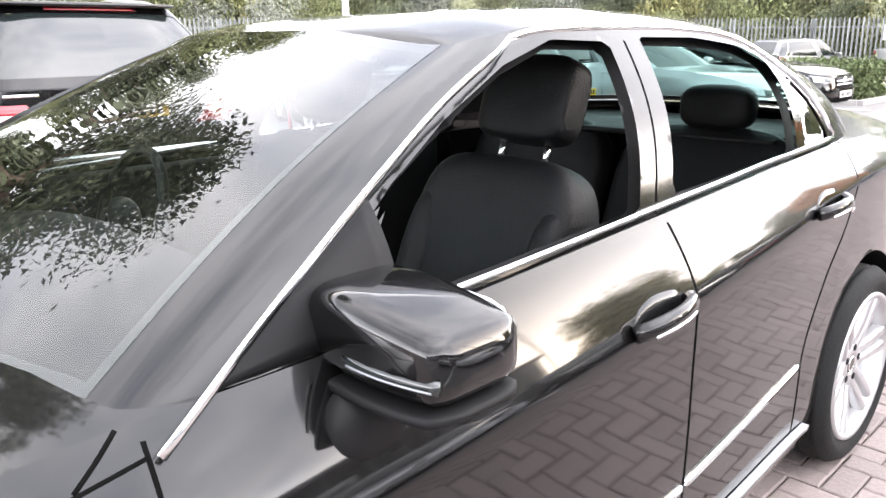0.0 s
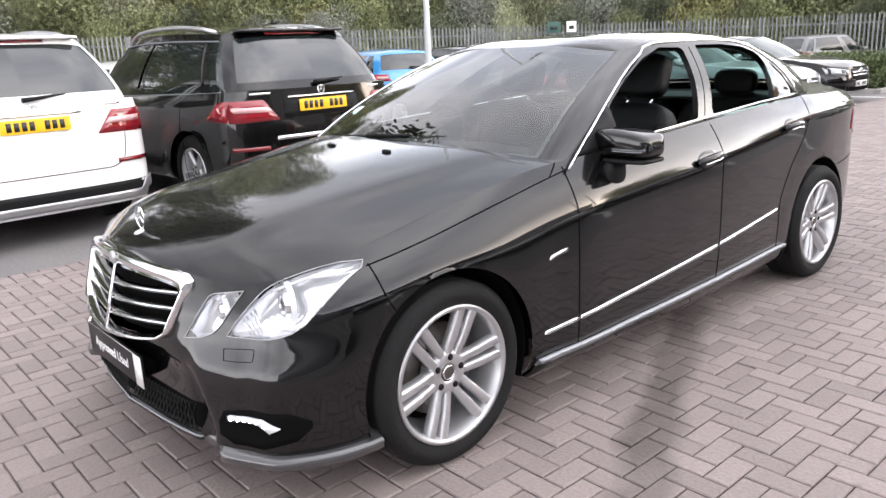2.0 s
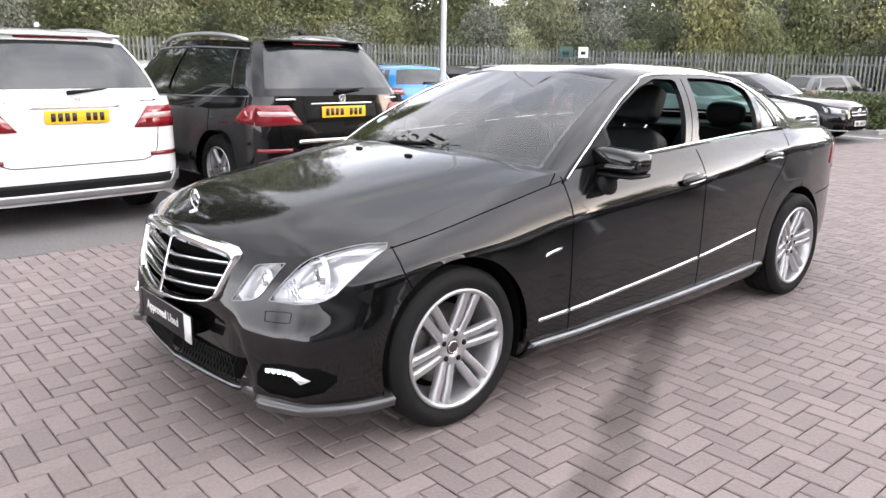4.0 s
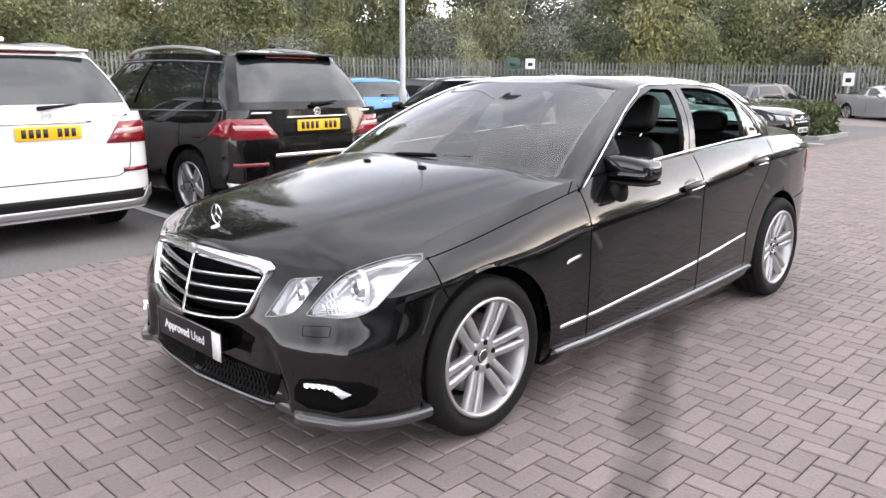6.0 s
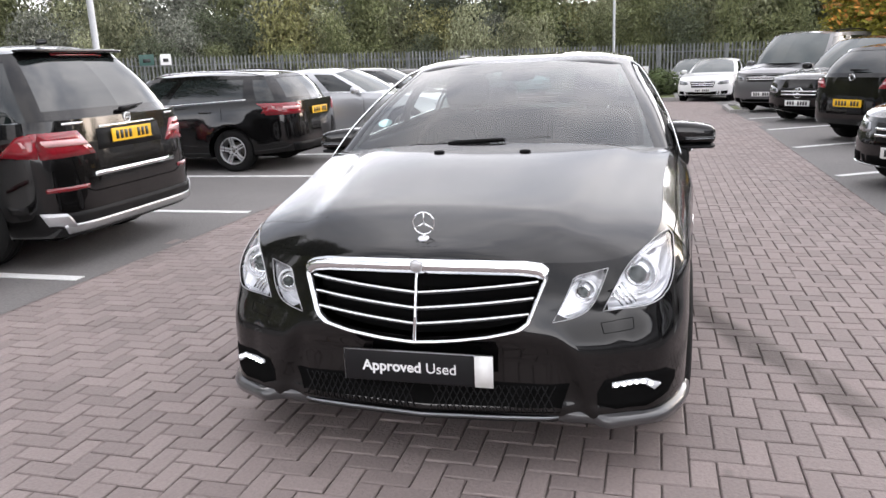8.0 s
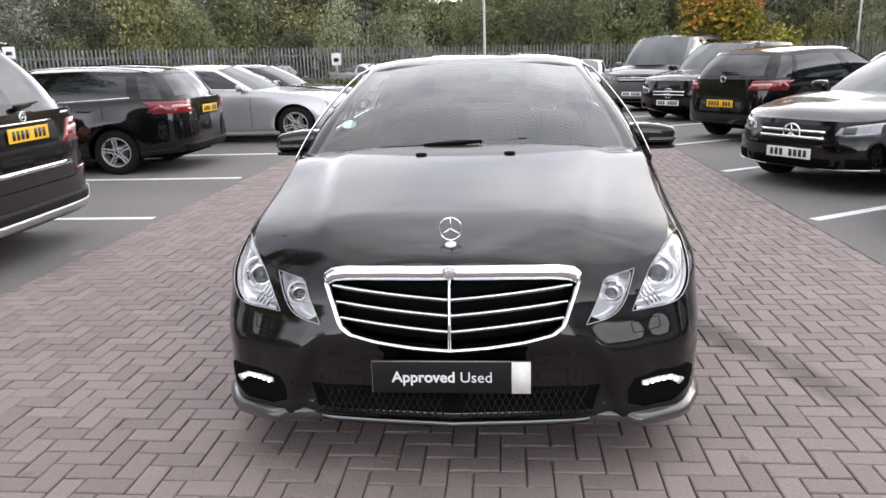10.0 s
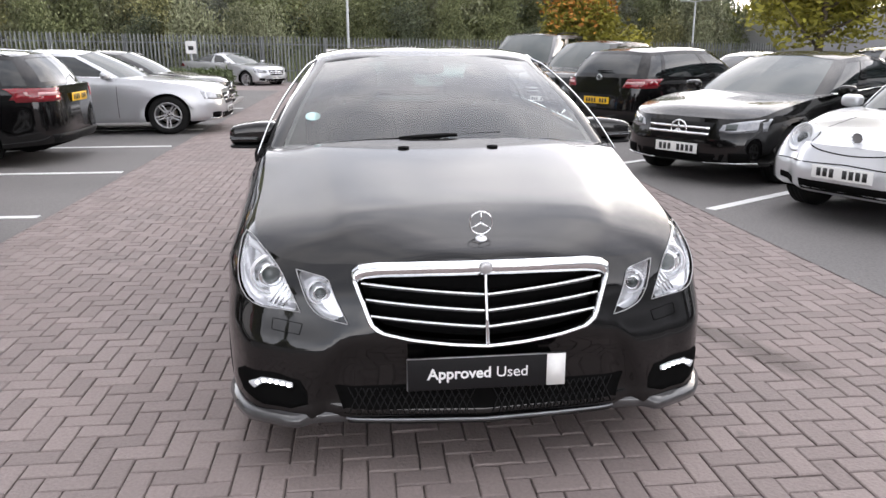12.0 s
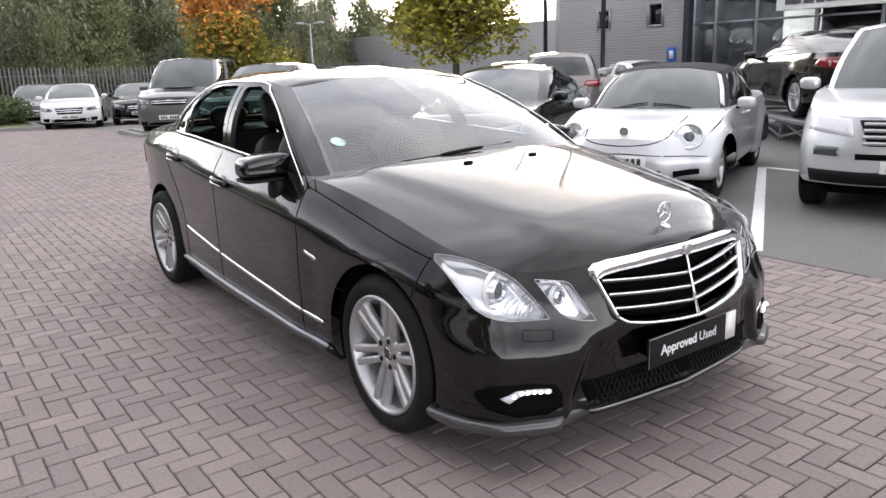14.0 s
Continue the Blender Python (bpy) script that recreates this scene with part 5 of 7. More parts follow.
# ---- plain cars of the car park ----
def car_spec(L, W, H, wb, fo, hood_f, hood_r, belt_f, belt_r, cowl, wst, rrt, rrb, deck, R, tumble=0.22, nose=0.1, sill=0.22, bonnet_flat=2.6, tail_round=0.16, bow=0.035, square=0.0):
    """Measures of a car, from which its rings follow: all lengths along it from the front axle."""
    xf, xr, hw = -fo, L - fo, W / 2 * 0.95
    wr = hw - tumble
    mid = (cowl + rrb) / 2
    return dict(
        wheelbase=wb, R=R, arch=R + 0.04, flare=0.02, crown=bonnet_flat, top_rows=9, cabin_rows=9, bow=bow,
        shoulder=[(xf + 0.06, 0, hood_f), (xf + 0.075, 0.42 * hw, hood_f), (xf + nose + 0.06, 0.7 * hw, hood_f), (xf + 0.32, 0.9 * hw, hood_f + 0.03), (xf + 0.6, 0.965 * hw, (hood_f + belt_f) / 2),
                  (cowl + 0.1, hw, belt_f), (mid, hw, (belt_f + belt_r) / 2), (min(rrb, xr - 0.7), 0.99 * hw, belt_r), (xr - 0.4, (0.95 + 0.04 * square) * hw, (belt_r + deck) / 2), (xr - tail_round, (0.86 + 0.085 * square) * hw, deck), (xr - 0.06, (0.6 + 0.1 * square) * hw, deck), (xr - 0.04, 0, deck)],
        front=[(0, 0.0), (0.12, 0.05), (0.45, 0.06), (0.8, 0.03), (1, 0)], side=[(0, 0.0), (0.08, 0.03), (0.3, 0.035), (0.6, 0.035), (0.85, 0.025), (1, 0)],
        rear=[(0, 0.0), (0.15, 0.05), (0.5, 0.04), (0.8, 0.02), (1, 0)], corner=[(0, 0.03), (0.4, 0.03), (1, 0)],
        sill=[(xf, sill + 0.02), (0.4, sill), (wb - 0.4, sill), (xr, sill + 0.08)],
        centre=[(xf + 0.06, hood_f), (xf + 0.25, hood_f + (hood_r - hood_f) * 0.45), (cowl * 0.4, hood_f + (hood_r - hood_f) * 0.8), (cowl + 0.05, hood_r), (rrb, deck + 0.03), (xr - 0.15, deck + 0.02), (xr - 0.04, deck)],
        cabin=(cowl + 0.02, min(rrb - 0.02, xr - 0.06)),
        base=[(cowl, 0, hood_r - 0.01), (cowl + 0.05, 0.42 * hw, hood_r - 0.01), (cowl + 0.2, 0.84 * hw, belt_f), (cowl + 0.5, 0.955 * hw, belt_f + 0.005), (mid, 0.965 * hw, (belt_f + belt_r) / 2 + 0.005), (rrb - 0.55, 0.945 * hw, belt_r),
              (rrb - tail_round, (0.83 + 0.07 * square) * hw, deck), (rrb - 0.03, (0.5 + 0.1 * square) * hw, deck), (rrb, 0, deck)],
        roof_ring=[(wst, 0, H - 0.05), (wst + 0.03, 0.42 * wr, H - 0.055), (wst + 0.12, 0.88 * wr, H - 0.1), (wst + 0.4, wr, H - 0.075), ((wst + rrt) / 2, wr, H - 0.06), (rrt - 0.35, 0.96 * wr, H - 0.09),
                   (rrt - 0.1, (0.86 + 0.06 * square) * wr, H - 0.1), (rrt - 0.015, (0.5 + 0.1 * square) * wr, H - 0.075), (rrt, 0, H - 0.07)],
        roofline=[(wst, H - 0.05), (wst + 0.4, H - 0.008), ((wst + rrt) / 2, H), (rrt - 0.3, H - 0.03), (rrt, H - 0.07)],
        ends=(xf, xr), dims=(L, W, H), cabin_ends=(cowl, wst, rrt, rrb))


def plain_car(name, m, spec, paint_name, label, rim=0.215, style=(5, 0.0, 0.05), rim_mat="alloy", pillars=(3.62, 5.0), roof_mat=None, glass_mat="dark_glass",
              step=0.09, trim=False, group="parked cars"):
    """A parked car: body, panes, pillars, wheels, mirrors and handles. The lamps and grilles are added after."""
    s = Skin(spec, step, 16)
    full = s
    car = root(name, m, label, "car", group)
    body = M[paint_name]
    R, wb = spec["R"], spec["wheelbase"]
    uncut = Skin(spec, step, 16)
    for wx in (0.0, wb):
        s.wall.cut(circle(wx, R + 0.01, spec["arch"], 40), (0, 2), lambda P: P[..., 1] > 0.45)
    part("body", join(*[s.wall.take(None, sd) for sd in (1, -1)]), body, car)
    x0, x1 = spec["cabin"]
    part("bonnet", join(*[s.top.take(lambda C: C[..., 0] < x0, sd) for sd in (1, -1)]), body, car)
    part("waist", join(*[s.top.take(lambda C: C[..., 0] >= x0, sd) for sd in (1, -1)]), body, car)
    part("roof", join(*[s.roof.take(None, sd) for sd in (1, -1)]), roof_mat or body, car)
    tb, hh = s.cabin_t, s.cabin_h
    TT, HH = np.meshgrid((tb[:-1] + tb[1:]) / 2, (hh[:-1] + hh[1:]) / 2, indexing="ij")
    last = len(spec["base"]) - 1
    screen, rear = (TT < 2.05) & (HH > 0.03) & (HH < 0.97), (TT > last - 1.75) & (HH > 0.12) & (HH < 0.93)
    side = (TT > 2.5) & (TT < last - 2.25) & (HH > 0.06) & (HH < 0.9)
    for p in pillars:
        side &= np.abs(TT - p) > 0.11
    part("cabin_shell", join(*[s.cabin.take(lambda C: ~screen & ~rear & ~side, sd) for sd in (1, -1)]), roof_mat or body, car)
    part("windscreen", join(*[s.cabin.take(lambda C: screen, sd, -0.004) for sd in (1, -1)]), M["pale_glass"], car)
    part("rear_window", join(*[s.cabin.take(lambda C: rear, sd, -0.004) for sd in (1, -1)]), M[glass_mat], car)
    cuts = [2.5, *pillars, last - 2.25]
    for sd in (1, -1):
        for a, b in zip(cuts, cuts[1:]):
            vf = s.cabin.take(lambda C: side & (TT > a) & (TT < b), sd, -0.004)
            if vf[1]:
                part("side_window", vf, M[glass_mat], car)
        for wx in (0.0, wb):
            V = []
            for k in range(17):
                a = math.pi * (-0.1 + 1.2 * k / 16)
                x, z, yo = wx + (spec["arch"] + 0.005) * math.cos(a), R + 0.01 + (spec["arch"] + 0.005) * math.sin(a), spec["dims"][1] / 2 - 0.05
                V += [(x, sd * yo, z), (x, sd * 0.5, z), (wx, sd * 0.5, R)]
            part("wheel_arch_liner", (V, grid_faces(17, 3)), M["dark_void"], car)
            wheel(car, wx, sd, spec["dims"][1] / 2 - 0.135, R, rim, 0.21, style, rim_mat, 0.3 * sd + wx)
        if trim:
            cols = [i for i in range(len(tb)) if 2.5 < tb[i] < last - 2.25]
            for h in (0.05, 0.91):
                j = int(round(h * (len(hh) - 1)))
                part("window_trim", tube([Vector((q[0], sd * (q[1] + 0.004), q[2])) for q in (s.cabin.P[i, j] for i in cols)], 0.007, 6), M["frame_grey"], car)
            for p in pillars:
                i = int(np.argmin(np.abs(tb - p)))
                part("pillar_trim", tube([Vector((q[0], sd * (q[1] + 0.003), q[2])) for q in s.cabin.P[i, 1:-1]], 0.012, 6, flat=0.4), M["gloss_black"], car)
        cx = spec["cabin_ends"][0] + 0.42
        mir = part("door_mirror", rounded(cx, sd * (spec["dims"][1] / 2 + 0.07), spec["base"][2][2] + 0.06, 0.07, 0.1, 0.065, 3, 18, 10), body, car)
        part("mirror_arm", tube([(cx + 0.02, sd * (spec["dims"][1] / 2 - 0.05), spec["base"][2][2] + 0.0), (cx, sd * (spec["dims"][1] / 2 + 0.02), spec["base"][2][2] + 0.01)], 0.018, 6), M["black_plastic"], mir)
        for hx in (wb * 0.5 + 0.05, wb * 0.5 + 0.95)[: 2 if len(pillars) > 1 else 1]:
            z = spec["shoulder"][6][2] - 0.1
            P = [uncut.on(sd, hx - 0.09 + 0.18 * k / 5, z, 0.004 + 0.03 * math.sin(math.pi * k / 5)) for k in range(6)]
            if all(P):
                part("door_handle", tube(P, 0.013, 6), body, car)
        z0 = spec["shoulder"][6][2] - 0.01
        for sx in (spec["cabin_ends"][0] + 0.28, wb * 0.5 + 0.27, wb - 0.12)[: 3 if len(pillars) > 1 else 2]:
            part("shut_line", uncut.strip(sd, [(sx, 0.3), (sx + 0.01, z0 - 0.3), (sx, z0 - 0.03)], 0.008, 0.0015, skirt=0.002, step=0.1), M["dark_void"], car)
    part("underbody", box(spec["ends"][0] + 0.35, spec["ends"][1] - 0.3, -spec["dims"][1] / 2 + 0.28, spec["dims"][1] / 2 - 0.28, 0.2, 0.45), M["dark_void"], car)
    return car, uncut


def add(car, skin, name, way, lower, upper, mat, off=0.006, both=False, n=8, m=4, label="", skirt=0.012, parent=None):
    out = None
    for sd in ((1, -1) if both else (1,)):
        out = part(name, skin.patch(way, lower, upper, off, n, m, skirt, sd), M[mat], parent or car, label)
    return out


def facing(x, y, heading, z=0.0):
    """The pose of a car whose front axle stands at x, y and whose nose points along heading (degrees, 0 along +x)."""
    return pose(x, y, z + float(fall(x, y)), 0, 0, heading + 180) @ Matrix.Diagonal((1, 1, 0.955, 1))


def behind(x, y, heading, wb, z=0.0):
    """The same from the rear axle's place."""
    a = radians(heading)
    return facing(x + wb * math.cos(a), y + wb * math.sin(a), heading, z)


def ring_emblem(car, skin, way, z, r=0.045, y=0.0, mat="chrome", points=True, lift=0.0):
    sgn = -1 if way == "front" else 1
    p = skin.on(way, y, z, 0.0) + Vector((sgn * lift, 0, lift))
    em = part("emblem", moved(lathe([(r, 0), (r * 0.97, 0.012), (r * 0.86, 0.012), (r * 0.83, 0.0)], 24), Matrix.Translation(p) @ Matrix.Rotation(radians(-90 * sgn), 4, "Z")), M[mat], car, "round bright emblem")
    if way == "front":
        part("emblem_disc", moved(lathe([(0, 0.003), (r * 0.84, 0.002)], 20), Matrix.Translation(p) @ Matrix.Rotation(radians(-90 * sgn), 4, "Z")), M["gloss_black" if points else "alloy"], em)
    if points:
        for a in (90, 210, 330):
            d = Vector((0, math.cos(radians(a)), math.sin(radians(a)))) * r * 0.9
            part("emblem_point", tube([p + Vector((sgn * 0.009, 0, 0)), p + d + Vector((sgn * 0.009, 0, 0))], [r * 0.15, r * 0.04], 6), M[mat], em)


def nose(car, s, z_lamp, lamp, grille, plate_z, plate="plate_white", low=True, slats=2, frame="chrome"):
    """Front of a car: lamps, grille with slats and emblem, intake and plate."""
    (y0, y1), (h0, h1) = lamp
    add(car, s, "headlamp", "front", [(y0, z_lamp + 0.02), (y0 + 0.1, z_lamp), (y1, z_lamp + 0.03)], [(y0 + 0.03, z_lamp + h0 * 0.75), (y0 + 0.15, z_lamp + h0), (y1, z_lamp + h1)], "lamp_clear", 0.006, True, 8, 5, "clear headlamp")
    add(car, s, "headlamp_bowl", "front", [(y0 + 0.06, z_lamp + 0.03), (y0 + 0.16, z_lamp + 0.035)], [(y0 + 0.06, z_lamp + h0 * 0.8), (y0 + 0.16, z_lamp + h0 * 0.85)], "pale_glass", 0.012, True, 5, 4)
    gw, g0, g1 = grille
    g = add(car, s, "grille", "front", [(-gw * 0.85, g0), (gw * 0.85, g0)], [(-gw, g1), (gw, g1)], "black_plastic", 0.006, label="black grille with bright slats")
    for k in range(slats):
        z = g0 + (g1 - g0) * (k + 1) / (slats + 1)
        add(car, s, "slat", "front", [(-gw * 0.92, z - 0.012), (gw * 0.92, z - 0.012)], [(-gw * 0.92, z + 0.012), (gw * 0.92, z + 0.012)], frame, 0.018, parent=g, m=3)
    if low:
        add(car, s, "lower_intake", "front", [(-0.5, 0.26), (0.5, 0.26)], [(-0.55, 0.36), (0.55, 0.36)], "dark_void", 0.005)
        add(car, s, "side_intake", "front", [(0.58, 0.27), (0.76, 0.29)], [(0.58, 0.38), (0.76, 0.38)], "dark_void", 0.005, True)
    number_plate(car, s, "front", plate_z, plate)


def tail(car, s, lamp, plate_z, plate="plate_yellow", wiper=None, bar=None, slant=0.07):
    (y0, y1), (z0, z1), (s0, s1) = lamp
    add(car, s, "tail_lamp", "rear", [(y0, z0), (y1, z0 - 0.01)], [(y0 + slant, z1), (y1, z1)], "lamp_red", 0.01, True, 8, 5, "red tail lamp with pale stripe")
    add(car, s, "lamp_stripe", "rear", [(y0 + 0.06, z0 + (z1 - z0) * 0.4), (y1 - 0.03, z0 + (z1 - z0) * 0.45)], [(y0 + slant * 0.8, z0 + (z1 - z0) * 0.66), (y1 - 0.03, z0 + (z1 - z0) * 0.7)], "lamp_pink", 0.014, True, 6, 3)
    for sd in (1, -1):
        part("tail_lamp", s.patch(sd, [(s0, z0 + 0.02), (s1, z0)], [(s0 + 1.3 * slant, z1 - 0.02), (s1, z1)], 0.01, 6, 4, 0.012), M["lamp_red"], car)
    number_plate(car, s, "rear", plate_z, plate)
    if bar:
        add(car, s, "boot_bar", "rear", [(-bar[0], bar[1]), (bar[0], bar[1])], [(-bar[0], bar[1] + 0.014), (bar[0], bar[1] + 0.014)], "chrome", 0.012, m=3)


# large sport-utility cars with their tails to the lane
SUV = car_spec(4.80, 1.93, 1.78, 3.05, 0.86, 0.92, 1.1, 1.08, 1.14, 0.42, 1.15, 3.48, 3.88, 1.16, 0.372, 0.25, 0.12, 0.28, tail_round=0.17, square=1.0)
SUV["sill"][-1] = (SUV["ends"][1], 0.26)


def big_suv(m, paint_name, label, rims):
    car, s = plain_car("sport_utility_car", m, SUV, paint_name, label, 0.245, (5, 0.0, 0.075), rims, (3.75, 5.0), glass_mat="dark_glass", step=0.06, trim=True)
    xr = SUV["ends"][1]
    tail(car, s, ((0.47, 0.955), (0.885, 1.075), (3.46, 3.77)), 1.0, bar=(0.36, 1.075), slant=0.14)
    # added matt black sheet over the plate recess keeps the bright sky's reflection off
    if paint_name == "black_paint":
        add(car, s, "tailgate_recess", "rear", [(-0.42, 0.90), (0.42, 0.90)], [(-0.40, 1.068), (0.40, 1.068)], "black_plastic", 0.003)
    add(car, s, "bumper_cover", "rear", [(-0.82, 0.35), (0.82, 0.35)], [(-0.88, 0.45), (0.88, 0.45)], "black_plastic", 0.014, n=14)
    add(car, s, "skid_plate", "rear", [(-0.80, 0.30), (0.80, 0.30)], [(-0.84, 0.365), (0.84, 0.365)], "alloy", 0.026, n=14, label="silver bumper guard")
    add(car, s, "guard_end", "rear", [(0.76, 0.345), (0.90, 0.37)], [(0.82, 0.455), (0.92, 0.47)], "alloy", 0.022, True, n=8)
    if paint_name == "black_paint":
        add(car, s, "bumper_step", "rear", [(-0.52, 0.70), (0.52, 0.70)], [(-0.52, 0.735), (0.52, 0.735)], "chrome", 0.02, m=3)
    add(car, s, "bumper_strip", "rear", [(0.60, 0.62), (0.89, 0.62)], [(0.60, 0.655), (0.89, 0.655)], "lamp_deep_red", 0.012, True, m=3)
    part("shut_line", s.strip("rear", [(-0.70, 0.87), (-0.66, 0.66), (-0.52, 0.585), (0.52, 0.585), (0.66, 0.66), (0.70, 0.87)], 0.008, 0.0015, skirt=0.002), M["dark_void"], car)
    add(car, s, "brake_light", "rear", [(-0.3, 1.655), (0.3, 1.655)], [(-0.3, 1.68), (0.3, 1.68)], "lamp_deep_red", 0.01, m=3)
    sp = part("roof_spoiler", rounded(3.47, 0, 1.70, 0.10, 0.60, 0.018, 4, 24, 8), M[paint_name], car)
    p = [s.on("rear", -0.05 + 0.33 * k / 5, 1.19 + 0.03 * k / 5, 0.03) for k in range(6)]
    part("rear_wiper", tube(p, [0.022, 0.02, 0.016, 0.013, 0.01, 0.006], 6), M["black_plastic"], car)
    ring_emblem(car, s, "rear", 1.135, 0.04)
    for sd in (1, -1):
        P = [s.on("top", 1.3 + 1.9 * k / 8, sd * 0.62, 0.012 + 0.045 * math.sin(math.pi * k / 8) ** 0.4) for k in range(9)]
        part("roof_rail", tube(P, 0.02, 8), M["alloy" if paint_name == "black_paint" else "silver_paint"], car)
        part("badge", s.patch("rear", [(-0.72, 1.12) if sd > 0 else (0.55, 1.12), (-0.53, 1.12) if sd > 0 else (0.70, 1.12)], [(-0.72, 1.138) if sd > 0 else (0.55, 1.138), (-0.53, 1.138) if sd > 0 else (0.70, 1.138)], 0.006, 4, 3), M["chrome"], car)
    part("roof_aerial", rounded(3.2, 0, 1.79, 0.06, 0.010, 0.022, 2.4, 14, 8), M[paint_name], car)
    return car


big_suv(behind(-0.1, 4.85, 95, 2.915), "white_paint", "white sport-utility car parked tail-out on asphalt", "alloy")
big_suv(behind(2.30, 4.42, 92, 2.915), "black_paint", "glossy black sport-utility car parked tail-out on asphalt", "alloy")

ESTATE = car_spec(4.56, 1.82, 1.49, 2.65, 0.9, 0.74, 0.98, 0.94, 1.04, 0.35, 1.1, 3.25, 3.55, 1.02, 0.316, 0.2, 0.12)
car, s = plain_car("estate_car", behind(7.5, 5.05, 90, 2.65), ESTATE, "black_paint", "black estate car parked tail-out between bay lines", 0.205, (5, 0.02, 0.025))
tail(car, s, ((0.5, 0.86), (0.84, 1.0), (3.15, 3.6)), 0.86)
add(car, s, "bumper_cover", "rear", [(-0.7, 0.3), (0.7, 0.3)], [(-0.75, 0.42), (0.75, 0.42)], "black_plastic", 0.01, n=12)
for sd in (1, -1):
    part("window_trim", s.strip(sd, [(0.75, 0.96), (2.0, 1.02), (2.9, 1.06)], 0.014, 0.006, skirt=0.008), M["chrome"], car)
    part("roof_rail", tube([s.on("top", 1.3 + 1.8 * k / 8, sd * 0.58, 0.01 + 0.03 * math.sin(math.pi * k / 8) ** 0.4) for k in range(9)], 0.014, 6), M["chrome"], car)

HATCH = car_spec(4.25, 1.78, 1.50, 2.58, 0.85, 0.74, 0.98, 0.95, 1.02, 0.32, 1.05, 3.0, 3.36, 1.0, 0.31, 0.2, 0.12)
COMPACT_SUV = car_spec(4.4, 1.82, 1.66, 2.63, 0.85, 0.86, 1.06, 1.02, 1.08, 0.35, 1.02, 3.1, 3.5, 1.06, 0.345, 0.22, 0.12, 0.26)
SEDAN = car_spec(4.70, 1.81, 1.44, 2.80, 0.82, 0.74, 0.97, 0.94, 1.02, 0.45, 1.25, 2.7, 3.3, 1.02, 0.325, 0.22, 0.1, tail_round=0.12)
LIMOUSINE = car_spec(5.1, 1.87, 1.47, 3.03, 0.88, 0.76, 1.0, 0.97, 1.04, 0.5, 1.3, 2.95, 3.6, 1.06, 0.335, 0.22, 0.1, tail_round=0.12)
COUPE = car_spec(4.70, 1.79, 1.39, 2.76, 0.83, 0.74, 0.96, 0.94, 1.02, 0.45, 1.3, 2.35, 3.3, 1.02, 0.325, 0.23, 0.1, tail_round=0.12)
VAN = car_spec(4.9, 1.90, 1.96, 3.0, 0.92, 0.98, 1.2, 1.14, 1.16, -0.05, 0.72, 3.75, 3.95, 1.2, 0.335, 0.16, 0.1, 0.25, bow=0.045)


def hatch(m, paint_name, label, spec=HATCH, rails=False):
    car, s = plain_car("hatchback_car", m, spec, paint_name, label, 0.2, (5, 0.0, 0.04))
    z = spec["shoulder"][-1][2]
    tail(car, s, ((0.48, 0.84), (z - 0.16, z - 0.02), (spec["ends"][1] - 0.5, spec["ends"][1] - 0.12)), 0.62 if spec is HATCH else 0.85)
    nose(car, s, spec["shoulder"][0][2] - 0.14, ((0.45, 0.80), (0.1, 0.14)), (0.4, 0.52, 0.6), 0.42)
    ring_emblem(car, s, "rear", z + 0.0, 0.05, points=False)
    p = [s.on("rear", -0.05 + 0.3 * k / 5, z + 0.09, 0.03) for k in range(6)]
    if all(p):
        part("rear_wiper", tube(p, [0.02, 0.018, 0.015, 0.012, 0.009, 0.006], 6), M["black_plastic"], car)
    if rails:
        for sd in (1, -1):
            part("roof_rail", tube([s.on("top", 1.2 + 1.6 * k / 8, sd * 0.55, 0.01 + 0.04 * math.sin(math.pi * k / 8) ** 0.4) for k in range(9)], 0.016, 6), M["black_plastic"], car)
    return car


def sedan(m, paint_name, label, spec=SEDAN, name="saloon_car", z=0.0, star=0.105):
    car, s = plain_car(name, m, spec, paint_name, label, 0.225, (5, 0.025, 0.026), pillars=(3.62, 5.0) if spec is not COUPE else (3.9,))
    nose(car, s, 0.585, ((0.46, 0.83), (0.12, 0.16)), (0.40, 0.50, 0.69), 0.40, slats=2)
    ring_emblem(car, s, "front", 0.6, star)
    for sd in (1, -1):
        part("window_trim", s.strip(sd, [(0.85, spec["base"][3][2] + 0.012), (2.0, spec["base"][4][2] + 0.012), (2.6, spec["base"][5][2] + 0.012)], 0.014, 0.006, skirt=0.008), M["chrome"], car)
        add(car, s, "chin_strip", "front", [(0.3, 0.255), (0.8, 0.27)], [(0.3, 0.27), (0.8, 0.29)], "chrome", 0.02, sd > 0, m=3) if sd > 0 else None
    tail(car, s, ((0.4, 0.80), (0.80, 0.95), (spec["ends"][1] - 0.45, spec["ends"][1] - 0.15)), 0.62)
    return car


# lane's far side: tails and noses behind the estate car
hatch(behind(9.75, 6.0, 90, 2.58), "silver_paint", "silver hatchback car with black roof rails, tail-out", HATCH, True)
sedan(facing(11.15, 3.6, -90), "silver_paint", "long silver saloon car parked nose-out", LIMOUSINE)
sedan(facing(14.5, 4.0, -90), "black_paint", "black saloon car parked nose-out by the hedge")
# near side: parked slantwise
sedan(facing(5.28, -3.72, 122), "black_paint", "black saloon car with twin-bar grille, parked nose-out")
car = hatch(behind(9.55, -4.15, -58, 2.58), "black_paint", "dark hatchback car parked tail-out on asphalt")
sedan(facing(13.4, -4.0, 135), "black_paint", "black sport-utility car parked nose-out", COMPACT_SUV, "sport_utility_car")


